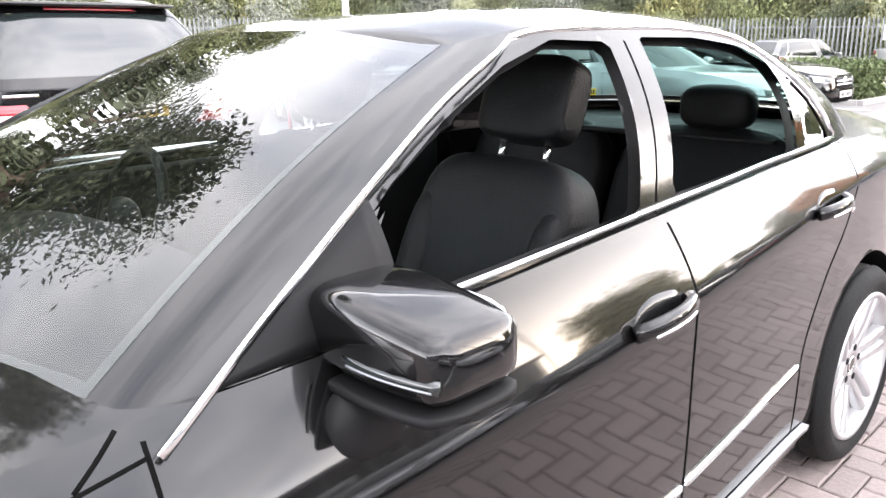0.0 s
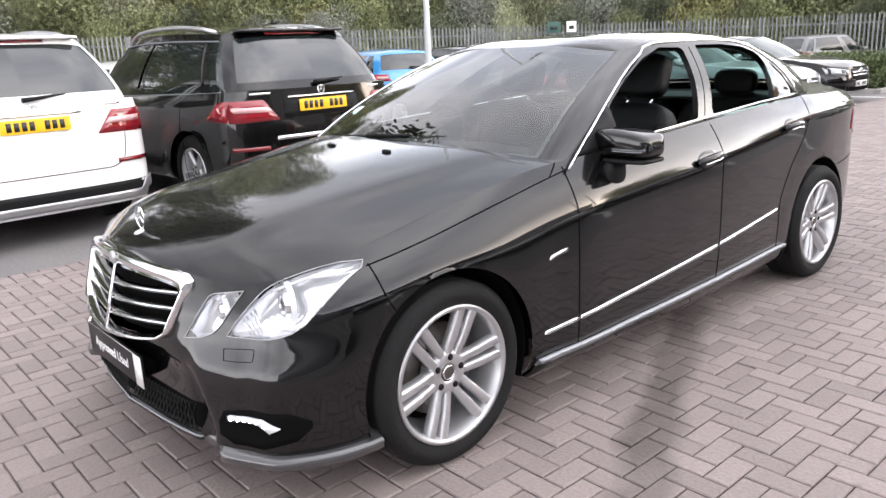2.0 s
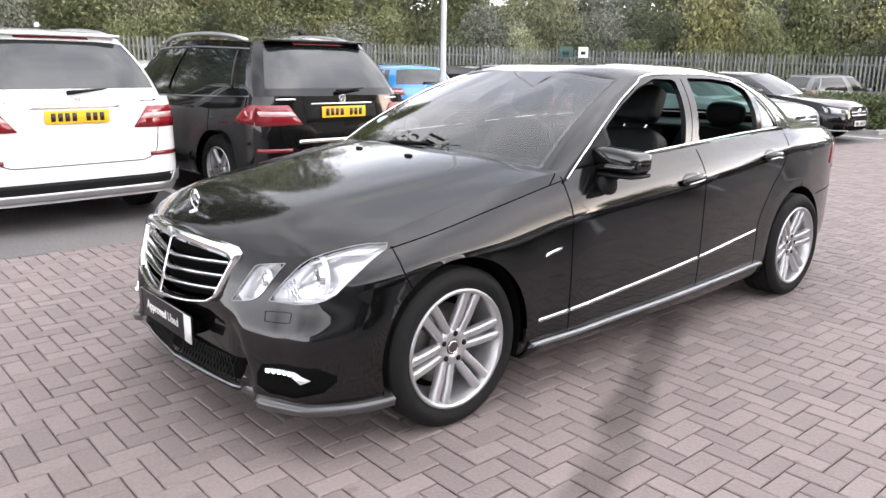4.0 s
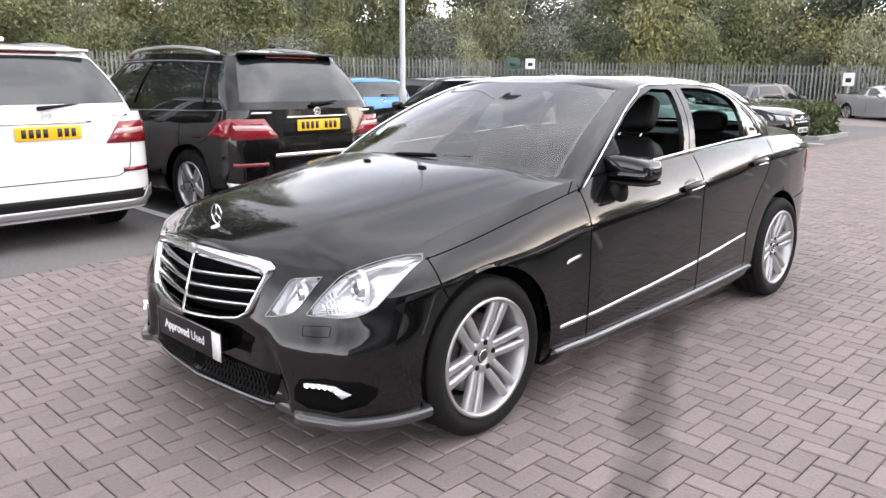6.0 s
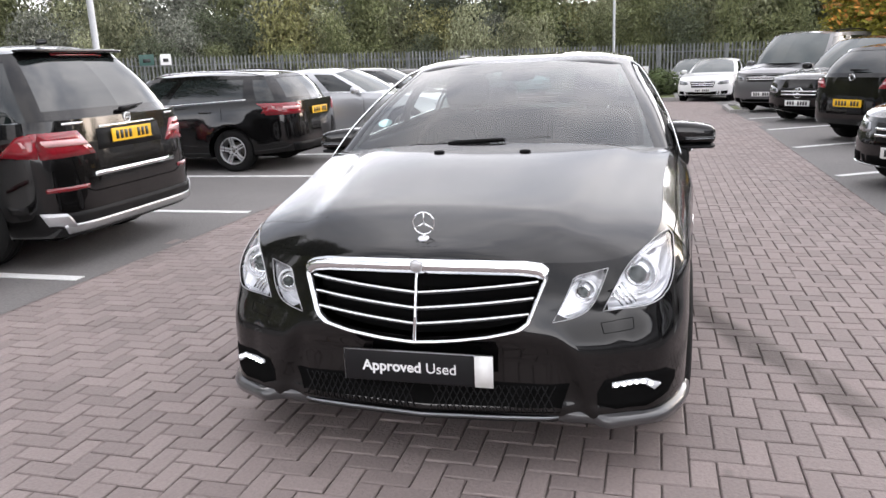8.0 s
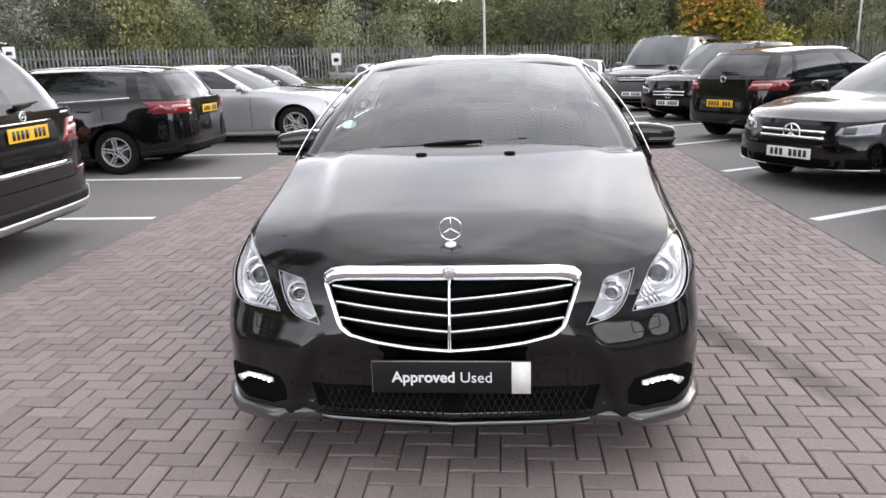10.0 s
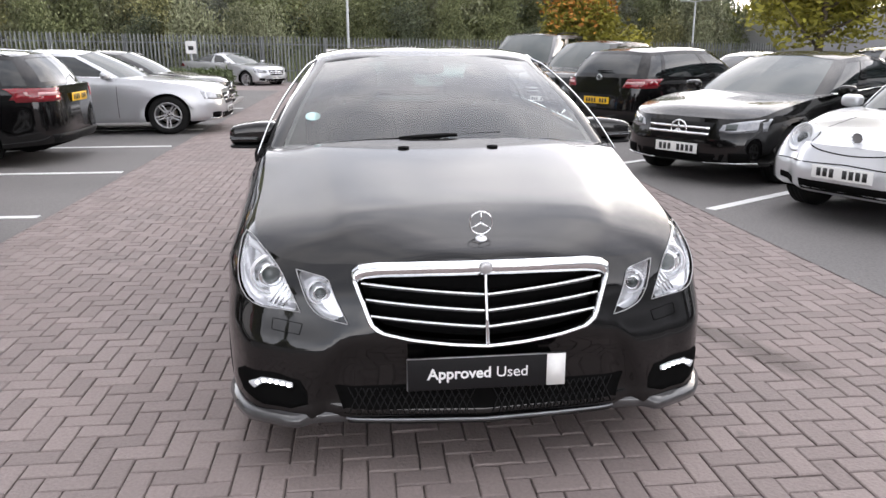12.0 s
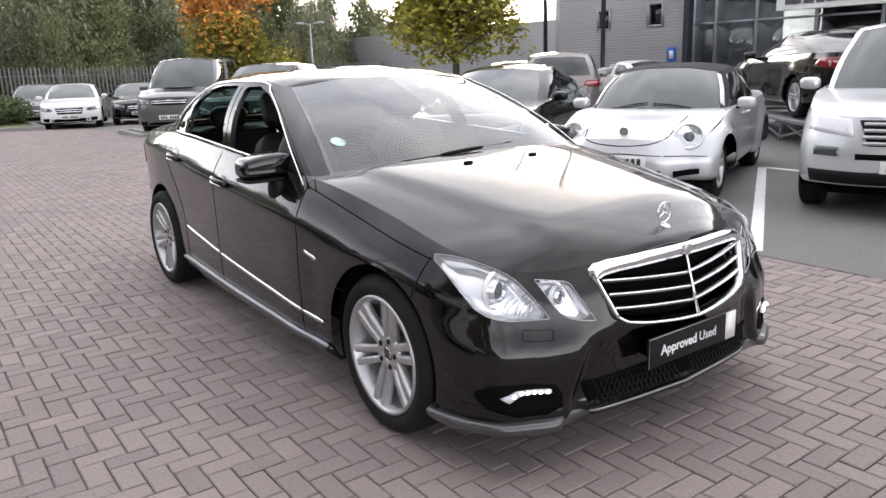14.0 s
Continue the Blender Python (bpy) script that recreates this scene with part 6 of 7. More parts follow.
def beetle(m):
    sp = car_spec(4.13, 1.72, 1.41, 2.515, 0.72, 0.68, 0.92, 0.90, 0.94, 0.34, 0.95, 2.2, 2.85, 0.98, 0.32, 0.2, 0.2, 0.24, 2.0, 0.3)
    sp["side"] = [(0, -0.01), (0.1, 0.05), (0.4, 0.06), (0.7, 0.05), (0.9, 0.03), (1, 0)]
    sp["flare"] = 0.05
    sp["front"] = [(0, 0.0), (0.12, 0.07), (0.45, 0.085), (0.7, 0.05), (1, 0)]
    car, s = plain_car("convertible_car", m, sp, "pale_paint", "silver rounded convertible with a black cloth roof, parked nose-out", 0.205, (5, 0.0, 0.06), pillars=(4.1,), roof_mat=M["cloth_roof"], step=0.06)
    for sd in (1, -1):
        p = s.on("front", 0.60 * sd, 0.70, 0.0)
        face = Vector((0, 1, 0)).rotation_difference(Vector((-0.86, 0.22 * sd, 0.40)).normalized()).to_matrix().to_4x4()
        m0 = Matrix.Translation(p + Vector((-0.02, 0.0, 0.0))) @ face
        lampo = part("headlamp", moved(lathe([(0.000, 0.022), (0.058, 0.019), (0.099, 0.010), (0.121, -0.004), (0.125, -0.07)], 32), m0), M["lens"], car, "round clear headlamp with a bright ring")
        lampo.visible_shadow = False
        part("lamp_ring", moved(lathe([(0.118, -0.004), (0.123, 0.006), (0.135, 0.007), (0.143, -0.004), (0.146, -0.08)], 32), m0), M["pale_paint"], lampo)
        part("lamp_bowl", moved(lathe([(0.000, -0.035), (0.046, -0.033), (0.087, -0.018), (0.121, -0.004)], 32), m0), M["lamp_silver"], lampo)
        part("projector", moved(lathe([(0.000, 0.004), (0.035, 0.0), (0.052, -0.012), (0.058, -0.03)], 24), m0), M["dark_glass"], lampo)
        add(car, s, "side_intake", "front", [(0.50, 0.30), (0.72, 0.33)], [(0.50, 0.365), (0.72, 0.385)], "dark_void", 0.006, True, label="black slotted intake") if sd > 0 else None
    add(car, s, "lower_intake", "front", [(-0.38, 0.29), (0.38, 0.29)], [(-0.40, 0.375), (0.40, 0.375)], "dark_void", 0.006, label="black slotted intake")
    number_plate(car, s, "front", 0.46, "plate_white")
    ring_emblem(car, s, "front", 0.73, 0.05, points=False, lift=0.022)
    part("bonnet_seam", s.strip("front", [(-0.46, 0.86), (-0.42, 0.70), (-0.25, 0.63), (0, 0.61), (0.25, 0.63), (0.42, 0.70), (0.46, 0.86)], 0.01, 0.002, skirt=0.002), M["dark_void"], car)
    add(car, s, "bumper_seam", "front", [(-0.78, 0.50), (0, 0.53), (0.78, 0.50)], [(-0.78, 0.508), (0, 0.538), (0.78, 0.508)], "dark_void", 0.005, n=16, m=2, skirt=0.002)
    part("screen_frame", s.strip("top", [(0.62, 0.70), (0.85, 0.64), (1.02, 0.58)], 0.05, 0.008, skirt=0.01), M["pale_paint"], car)
    part("screen_frame", s.strip("top", [(0.62, 0.70), (0.85, 0.64), (1.02, 0.58)], 0.05, 0.008, -1, skirt=0.01), M["pale_paint"], car)
    for a in (0.45, -0.02):
        P = [s.on("top", 0.40 + 0.015 * k / 6, a - 0.40 * k / 6, 0.010) for k in range(7)]
        part("wiper", tube(P, 0.007, 6), M["black_plastic"], car)
    return car


beetle(facing(2.86, -4.12, 114))

OLDSUV = car_spec(4.78, 1.91, 1.80, 2.915, 0.84, 0.93, 1.12, 1.1, 1.15, 0.42, 1.15, 3.4, 3.8, 1.16, 0.375, 0.24, 0.12, 0.3, tail_round=0.2)
car, s = plain_car("sport_utility_car", facing(0.55, -5.13, 112), OLDSUV, "pale_paint", "silver sport-utility car with a perforated grille, parked nose-out", 0.235, (5, 0.0, 0.06))
add(car, s, "headlamp", "front", [(0.47, 0.75), (0.84, 0.80)], [(0.50, 0.93), (0.82, 0.95)], "lamp_white", 0.006, True, 8, 5, "clear headlamp")
g = add(car, s, "grille", "front", [(-0.36, 0.68), (0.36, 0.68)], [(-0.44, 0.90), (0.44, 0.90)], "black_plastic", 0.006, label="chrome grille of bright perforated bars")
for k in range(4):
    z = 0.70 + 0.055 * k
    add(car, s, "slat", "front", [(-0.40, z - 0.014), (0.40, z - 0.014)], [(-0.40, z + 0.014), (0.40, z + 0.014)], "alloy", 0.02, parent=g, m=3)
ring_emblem(car, s, "front", 0.79, 0.1)
add(car, s, "bumper_slot", "front", [(-0.45, 0.56), (0.45, 0.56)], [(-0.45, 0.61), (0.45, 0.61)], "dark_void", 0.006)
add(car, s, "fog_lamp", "front", [(0.58, 0.58), (0.78, 0.58)], [(0.58, 0.66), (0.78, 0.66)], "pale_glass", 0.01, True, label="round fog lamp")
add(car, s, "lower_bumper", "front", [(-0.8, 0.34), (0.8, 0.34)], [(-0.82, 0.45), (0.82, 0.45)], "black_plastic", 0.012, n=16)
number_plate(car, s, "front", 0.50, "plate_white")

car, s = plain_car("van", facing(17.1, -3.75, 145), VAN, "grey_paint", "dark grey panel van parked nose-out", 0.21, (5, 0.0, 0.05), pillars=(3.5, 4.4))
nose(car, s, 0.80, ((0.5, 0.86), (0.1, 0.14)), (0.46, 0.78, 0.93), 0.48, slats=2)
ring_emblem(car, s, "front", 0.86, 0.07, points=False)
for sd in (1, -1):
    part("roof_rail", tube([s.on("top", 1.2 + 2.4 * k / 8, sd * 0.66, 0.01 + 0.04 * math.sin(math.pi * k / 8) ** 0.4) for k in range(9)], 0.018, 6), M["black_plastic"], car)

# farther off
sedan(facing(28.2, 4.2, -128, -0.1), "silver_paint", "silver coupe standing in the lane's far end", COUPE, "coupe_car")
hatch(behind(26.5, 9.6, -20, 2.63, -0.3), "grey_paint", "grey compact sport-utility car by the fence", COMPACT_SUV)
sedan(facing(24.2, -2.5, 165), "white_paint", "white saloon car parked nose-out by the fence")
sedan(facing(24.6, -4.7, 165), "black_paint", "black saloon car parked nose-out by the fence")
hatch(facing(27.6, -2.0, 165), "grey_paint", "grey hatchback car by the fence")
hatch(behind(9.6, -9.6, -46, 2.58), "taupe_paint", "taupe hatchback car parked tail-out beside the showroom", COMPACT_SUV)
sedan(behind(14.6, -8.8, -40, 2.8), "white_paint", "white saloon car parked tail-out")
hatch(behind(12.0, -10.5, -40, 2.58), "black_paint", "dark hatchback car parked beside the showroom")
hatch(behind(8.6, 10.2, 75, 2.58), "blue_paint", "bright blue hatchback car in the second row")
hatch(behind(1.0, 10.6, 90, 2.58), "red_paint", "red hatchback car in the second row")
hatch(behind(3.6, 11.2, 90, 2.58), "white_paint", "white hatchback car in the second row")
hatch(behind(6.2, 11.0, 90, 2.58), "grey_paint", "grey hatchback car in the second row")
hatch(behind(12.2, 11.5, 80, 2.58), "black_paint", "black hatchback car in the second row")
hatch(behind(-2.6, 11.0, 90, 2.58), "silver_paint", "silver hatchback car in the second row")
sedan(facing(9.6, -13.8, 165), "white_paint", "white coupe beside the showroom's glass front", COUPE, "coupe_car")
RAMP_Z = 0.42
sedan(facing(5.6, -11.6, -40, RAMP_Z), "black_paint", "black coupe displayed on a metal ramp", COUPE, "coupe_car")


# ---- display ramp ----
def ramp():
    m = pose(5.6, -11.6, 0, 0, 0, -40 + 180)
    r = root("display_ramp", m, "galvanised metal display ramp with braced legs", "ramp")
    for y in (-0.78, 0.78):
        part("track", box(-0.9, 3.9, y - 0.2, y + 0.2, RAMP_Z - 0.07, RAMP_Z - 0.012, 0.006), M["frame_grey"], r)
        for x in (-0.7, 0.7, 2.1, 3.6):
            part("leg", tube([(x, y, -0.03), (x, y, RAMP_Z - 0.06)], 0.03, 6), M["frame_grey"], r)
        for x in (-0.7, 0.7, 2.1):
            part("brace", tube([(x, y, 0.05), (x + 1.4, y, RAMP_Z - 0.1)], 0.022, 6), M["frame_grey"], r)
            part("brace", tube([(x, y, RAMP_Z - 0.1), (x + 1.4, y, 0.05)], 0.022, 6), M["frame_grey"], r)
    for x in (-0.7, 0.7, 2.1, 3.6):
        part("cross_member", tube([(x, -0.78, RAMP_Z - 0.1), (x, 0.78, RAMP_Z - 0.1)], 0.03, 6), M["frame_grey"], r)


ramp()


# ---- showroom ----
def showroom():
    y, top = -17.0, 5.2
    b = root("showroom", pose(0, 0, 0), "grey ribbed-metal and glass car showroom", "building")
    rib = []
    for k in range(int(top / 0.09)):
        rib += [(y, k * 0.09), (y, k * 0.09 + 0.06), (y + 0.028, k * 0.09 + 0.068), (y + 0.028, k * 0.09 + 0.082)]

    def clad(x0, x1, depth=0.0, zmax=top):
        pts = [(a + depth, z) for a, z in rib if z <= zmax]
        V = [(x, a, z) for x in (x0, x1) for a, z in pts]
        return V, grid_faces(2, len(pts), True)

    holes = ((12.73, 13.28, 2.3, 2.92), (14.80, 15.32, 2.28, 2.86))
    xs = [11.8, holes[0][0], holes[0][1], holes[1][0], holes[1][1], 17.1]
    for k in range(5):
        vf = clad(xs[k], xs[k + 1])
        if k in (1, 3):
            h = holes[0] if k == 1 else holes[1]
            V, F = vf
            F = [f for f in F if not all(h[2] - 0.05 < V[i][2] < h[3] + 0.05 for i in f)]
            vf = (V, F)
        part("cladding_panel", vf, M["cladding"], b, smooth=False)
    for x0, x1, z0, z1 in holes:
        w = part("window", box(x0 + 0.03, x1 - 0.03, y - 0.08, y - 0.06, z0 + 0.02, z1 - 0.02), M["dark_glass"], b)
        for a in (box(x0 - 0.03, x0 + 0.04, y - 0.1, y + 0.05, z0 - 0.04, z1 + 0.04), box(x1 - 0.04, x1 + 0.03, y - 0.1, y + 0.05, z0 - 0.04, z1 + 0.04), box(x0 + 0.04, x1 - 0.04, y - 0.1, y + 0.05, z1 - 0.02, z1 + 0.05), box(x0 + 0.04, x1 - 0.04, y - 0.1, y + 0.05, z0 - 0.05, z0 + 0.02)):
            part("window_frame", a, M["frame_grey"], w)
    part("end_wall", box(17.1, 17.3, y - 14, y, -0.03, top), M["cladding"], b)
    part("corner_column", box(11.62, 11.8, y - 0.05, y + 0.3, -0.03, top, 0.02), M["dark_column"], b)
    # glazed front
    xs, zs = [-3.0, -1.3, 0.4, 2.1, 3.8, 5.0, 6.4, 8.0, 9.65, 10.9, 11.62], [-0.03, 1.0, 2.25, 3.9, top]
    for i in range(len(xs) - 1):
        for j in range(len(zs) - 1):
            part("glass_pane", box(xs[i] + 0.03, xs[i + 1] - 0.03, y - 0.03, y - 0.01, zs[j] + 0.03, zs[j + 1] - 0.03), M["showroom_glass"], b)
    for x in xs:
        part("mullion", box(x - 0.035, x + 0.035, y - 0.08, y + 0.06, -0.03, top), M["frame_grey"], b)
    for z in zs[1:]:
        for i in range(len(xs) - 1):
            part("transom", box(xs[i] + 0.037, xs[i + 1] - 0.037, y - 0.06, y + 0.05, z - 0.03, z + 0.03), M["frame_grey"], b)
    part("inner_wall", box(-3, 11.6, y - 7.2, y - 7, -0.03, top), M["headlining"], b)
    part("inner_floor", box(-3, 11.6, y - 7, y - 0.1, -0.03, 0.0), M["kerb"], b)
    part("upper_floor", box(-3, 11.6, y - 7, y - 0.2, 2.9, 3.2), M["headlining"], b)
    part("canopy_wall", box(-30, -3.05, y - 6, y, -0.03, top), M["cladding"], b)
    part("roof", box(-30, 17.4, y - 14, y + 0.4, top, top + 0.3), M["frame_grey"], b)
    fascia = part("fascia_sign", box(3.2, 8.95, y + 0.12, y + 0.3, 2.42, 3.5, 0.02), M["sign_white"], b, "white fascia sign with plain grey marks")
    x = 8.7
    for w in (0.42, 0.25, 0.2, 0.25, 0.25, 0.25, 0.28, 0.25, 0.2):
        part("mark", box(x - w, x, y + 0.31, y + 0.325, 2.56, 2.98 if w < 0.4 else 3.1), M["frame_grey"], fascia)
        x -= w + 0.07
    psign = part("parking_sign", box(12.2, 12.52, y + 0.03, y + 0.05, 1.22, 1.64, 0.004), M["blue_ink"], b, "blue sign with a white mark")
    part("mark", box(12.28, 12.44, y + 0.051, y + 0.056, 1.30, 1.54), M["white_ink"], psign)


M["showroom_glass"] = glass("showroom_glass", (0.30, 0.33, 0.34), 1.6)
showroom()
wing = new("low_building", mesh("low_building", *box(17.3, 40, -30, -21, -0.03, 3.0), M["cladding"], False))
tagged(wing, "low pale grey building with a flat roof", "building")


# ---- posts and signs ----
def lamp_post(x, y, h, heads=1, turn=0.0):
    p = root("lamp_post", pose(x, y, -0.03 + float(fall(x, y)), 0, 0, turn), "grey steel lamp post", "lamp post", "lamp posts")
    part("pole", tube([(0, 0, 0), (0, 0, 1.2), (0, 0, 1.25), (0, 0, h)], [0.075, 0.072, 0.052, 0.038], 12), M["pole_grey"], p)
    for k in range(heads):
        sgn = 1 if k == 0 else -1
        part("arm", tube([(0, 0, h - 0.05), (sgn * 0.35, 0, h + 0.02)], 0.025, 8), M["pole_grey"], p)
        part("lantern", rounded(sgn * 0.55, 0, h + 0.03, 0.24, 0.12, 0.06, 3, 18, 8), M["pole_grey"], p)


lamp_post(7.25, 7.6, 8.0)
lamp_post(27.9, 0.75, 8.0)
lamp_post(34.0, -16.0, 4.0, 2, 40)


def dark_pole(x, y, h):
    p = root("flag_pole", pose(x, y, -0.03), "slim dark blue steel pole", "pole", "dark poles")
    part("pole", tube([(0, 0, 0), (0, 0, h)], [0.07, 0.055], 12), M["dark_column"], p)
    part("base_plate", box(-0.15, 0.15, -0.15, 0.15, 0, 0.03, 0.006), M["dark_column"], p)


dark_pole(13.2, -14.9, 9.0)
dark_pole(15.6, -14.9, 9.0)


def small_sign(x, y, z, w, h, turn, mat="sign_white", label="small white sign on a post", post=True):
    p = root("sign_post", pose(x, y, float(fall(x, y)), 0, 0, turn), label, "sign")
    panel = part("panel", box(-0.015, 0.0, -w / 2, w / 2, z - h / 2, z + h / 2, 0.004), M[mat], p)
    part("mark", box(-0.019, -0.016, -w * 0.25, w * 0.25, z - h * 0.22, z + h * 0.1), M["ink"], panel)
    if post:
        part("post", tube([(0.03, 0, -0.03), (0.03, 0, z + h / 2)], 0.03, 8), M["pole_grey"], p)


small_sign(26.5, 1.35, 1.20, 0.42, 0.5, 0)
small_sign(30.0, 7.2, 1.42, 0.42, 0.5, 0)
board = root("notice_board", pose(26.6, 0.05, float(fall(26.6, 0.05)), 0, 0, 0), "white notice board on two posts", "sign")
bp = part("panel", box(-0.02, 0.02, -0.62, 0.62, 0.55, 1.12, 0.006), M["sign_white"], board)
for z, w in ((0.98, 0.4), (0.88, 0.48), (0.78, 0.3)):
    part("mark", box(-0.0245, -0.021, -w, w, z - 0.02, z + 0.02), M["frame_grey"], bp)
for y in (-0.55, 0.55):
    part("post", tube([(0.05, y, -0.03), (0.05, y, 1.1)], 0.035, 8), M["pole_grey"], board)
rail = root("red_guard_rail", pose(6.2, 9.0, -0.03, 0, 0, -30), "low red tubular guard rail", "railing")
for z in (0.55, 0.95):
    part("bar", tube([(-0.75, 0, z), (0.75, 0, z)], 0.03, 8), M["red_rail"], rail)
for x in (-0.75, 0, 0.75):
    part("upright", tube([(x, 0, 0), (x, 0, 0.98)], 0.03, 8), M["red_rail"], rail)


# ---- fence ----
FENCE = [(-30, 30), (-8, 29.5), (8.7, 26.2), (17, 22.8), (24.1, 18.6), (28, 13.5), (31, 8.2), (32.5, 1.8), (32.6, -2.5), (32.5, -8), (34, -20), (40, -34)]
FENCE_TOP = pchip([-30, 8.7, 24.1, 31, 32.4, 32.5, 41], [2.4, 2.35, 2.2, 1.95, 1.8, 1.7, 1.6])


def fence_line(step):
    P = np.asarray(FENCE, float)
    f = ring([(a, b, 0) for a, b in P])
    return f(spaced(f, len(P) - 1, step))[:, :2]


def fence():
    pts = fence_line(0.155)
    top = np.interp(np.arange(len(pts)), [0, len(pts) * 0.38, len(pts) * 0.62, len(pts) * 0.8, len(pts)], [2.45, 2.3, 1.95, 1.62, 1.5])
    fn = root("palisade_fence", pose(0, 0, 0), "grey galvanised steel palisade fence with pointed pales", "fence")
    V, F = [], []
    d = np.gradient(pts, axis=0)
    d /= np.linalg.norm(d, axis=1, keepdims=True)
    for (x, y), (dx, dy), z in zip(pts, d, top):
        low = min(-0.03, z - 2.35)
        k, w, o = len(V), 0.036, 0.02
        for a, b, h in ((-w, 0, low), (-w * 0.3, o, low), (w * 0.3, o, low), (w, 0, low), (-w, 0, z - 0.08), (-w * 0.3, o, z), (w * 0.3, o, z), (w, 0, z - 0.08)):
            V.append((x + dx * a - dy * b, y + dy * a + dx * b, h))
        F += [(k, k + 1, k + 5, k + 4), (k + 1, k + 2, k + 6, k + 5), (k + 2, k + 3, k + 7, k + 6)]
    pales = part("pale", (V, F), M["galvanised"], fn, smooth=False)
    pales["kind"] = "stuff"
    for h in (0.4, -0.35):
        V = []
        for (x, y), z in zip(pts[::4], top[::4]):
            zz = h if h > 0 else z + h
            for b in (0.025, 0.06):
                V += [(x + b * 0.6, y + b * 0.6, zz - 0.025), (x + b * 0.6, y + b * 0.6, zz + 0.025)]
        part("rail", (V, grid_faces(len(V) // 4, 4)), M["galvanised"], fn, smooth=False)
    for i in range(0, len(pts), 18):
        x, y = pts[i]
        part("post", box(x + 0.03, x + 0.13, y + 0.03, y + 0.13, min(-0.03, top[i] - 2.35), top[i] - 0.05), M["galvanised"], fn, smooth=False)


fence()
for mat, dx, w in (("green_ink", 0.0, 0.55), ("sign_white", 0.75, 0.4)):
    small_sign(23.3 + dx * 0.75, 18.35 - dx * 0.62, 2.0, w, 0.42, 40, mat, "small sign fixed to the fence", False)


# ---- planting ----
def leaves(n, lobes, size, rng, droop=0.0, shell=0.55):
    """A crown of single leaves gathered on lobes: (x, y, z, rx, ry, rz) each."""
    L = np.asarray(lobes, float)
    vol = (L[:, 3] * L[:, 4] * L[:, 5]) ** (2 / 3)
    pick = rng.choice(len(L), n, p=vol / vol.sum())
    d = rng.normal(size=(n, 3))
    d /= np.linalg.norm(d, axis=1, keepdims=True)
    d[:, 2] = np.where(d[:, 2] < -0.5, -d[:, 2] * 0.6, d[:, 2])
    r = shell + (1 - shell) * rng.random(n) ** 0.5 + 0.14 * rng.normal(size=n)
    c = L[pick, :3] + d * r[:, None] * L[pick, 3:]
    a, b = rng.normal(size=(n, 3)), rng.normal(size=(n, 3))
    a[:, 2] = a[:, 2] * (0.5 + droop) - droop
    a /= np.linalg.norm(a, axis=1, keepdims=True)
    b -= (a * b).sum(1, keepdims=True) * a
    b /= np.linalg.norm(b, axis=1, keepdims=True)
    s = size * (0.6 + 0.8 * rng.random(n))[:, None]
    V = np.stack([c - a * s, c + b * s * 0.42, c + a * s, c - b * s * 0.42], 1).reshape(-1, 3)
    return V, np.arange(4 * n).reshape(-1, 4)


def lobes_for(rng, n, w, h, z0):
    out = []
    for _ in range(n):
        a, r, z = rng.random() * 6.28, w * rng.random() ** 0.6, z0 + h * rng.random()
        q = 0.32 + 0.3 * rng.random()
        shrink = 1 - 0.55 * max(0, (z - z0) / h - 0.35)
        out.append((r * 0.75 * math.cos(a) * shrink, r * 0.75 * math.sin(a) * shrink, z, w * q, w * q, h * q * 0.75))
    return out


rng = np.random.default_rng(11)
shrubs = []
for k, (mat, size, n, droop, w, h) in enumerate((("leaf_green", 0.08, 6000, 0.3, 1.9, 2.8), ("leaf_pale", 0.085, 5600, 1.2, 1.7, 3.6), ("leaf_dark", 0.075, 6200, 0.2, 2.0, 3.0),
                                                 ("leaf_grey", 0.08, 5600, 0.5, 1.9, 2.6), ("leaf_olive", 0.08, 5400, 0.8, 1.6, 2.8), ("leaf_green", 0.09, 5600, 1.3, 1.5, 4.0))):
    shrubs.append(mesh("shrub", *leaves(n, lobes_for(rng, 22, w, h, 0.35), size, rng, droop), M[mat], False))


def trunk(h, r, rng, limbs=6, spread=1.4):
    """A tapered trunk with limbs."""
    pieces = [tube([(0, 0, -0.2), (0.03, 0.02, h * 0.3), (-0.04, 0.05, h * 0.65), (0.02, 0, h)], [r * 1.25, r, r * 0.65, r * 0.2], 9)]
    for k in range(limbs):
        a, z = 2.4 * k + rng.random(), h * (0.32 + 0.5 * k / limbs)
        e = spread * (0.7 + 0.5 * rng.random())
        pieces.append(tube([(0, 0, z), (e * 0.5 * math.cos(a), e * 0.5 * math.sin(a), z + h * 0.1), (e * math.cos(a), e * math.sin(a), z + h * 0.24)], [r * 0.45, r * 0.3, r * 0.08], 6))
    return join(*pieces)


tree_kinds = []
for mat, h, w, size, n, droop in (("leaf_dark", 9.5, 2.6, 0.13, 9000, 0.0), ("leaf_green", 11.0, 3.0, 0.14, 9600, 0.3), ("leaf_grey", 8.0, 2.6, 0.13, 9000, 0.2), ("leaf_dark", 12.5, 2.4, 0.14, 9400, 0.2)):
    tree_kinds.append((mesh("trunk", *trunk(h * 0.85, 0.17, rng, 8, w * 0.6), M["bark"]), mesh("crown", *leaves(n, lobes_for(rng, 18, w, h * 0.68, h * 0.26), size, rng, droop), M[mat], False)))


def tree(kind, x, y, z, scale, turn, label, group):
    t = root("tree", Matrix.Translation((x, y, z)) @ Matrix.Rotation(turn, 4, "Z") @ Matrix.Scale(scale, 4), label, "tree", group)
    for name, me in zip(("trunk", "crown"), kind):
        ob = new(name, me)
        ob.parent = t


def bank_height(d):
    return np.clip(d / 22, 0, 1) ** 1.2 * 5.5 - 0.05


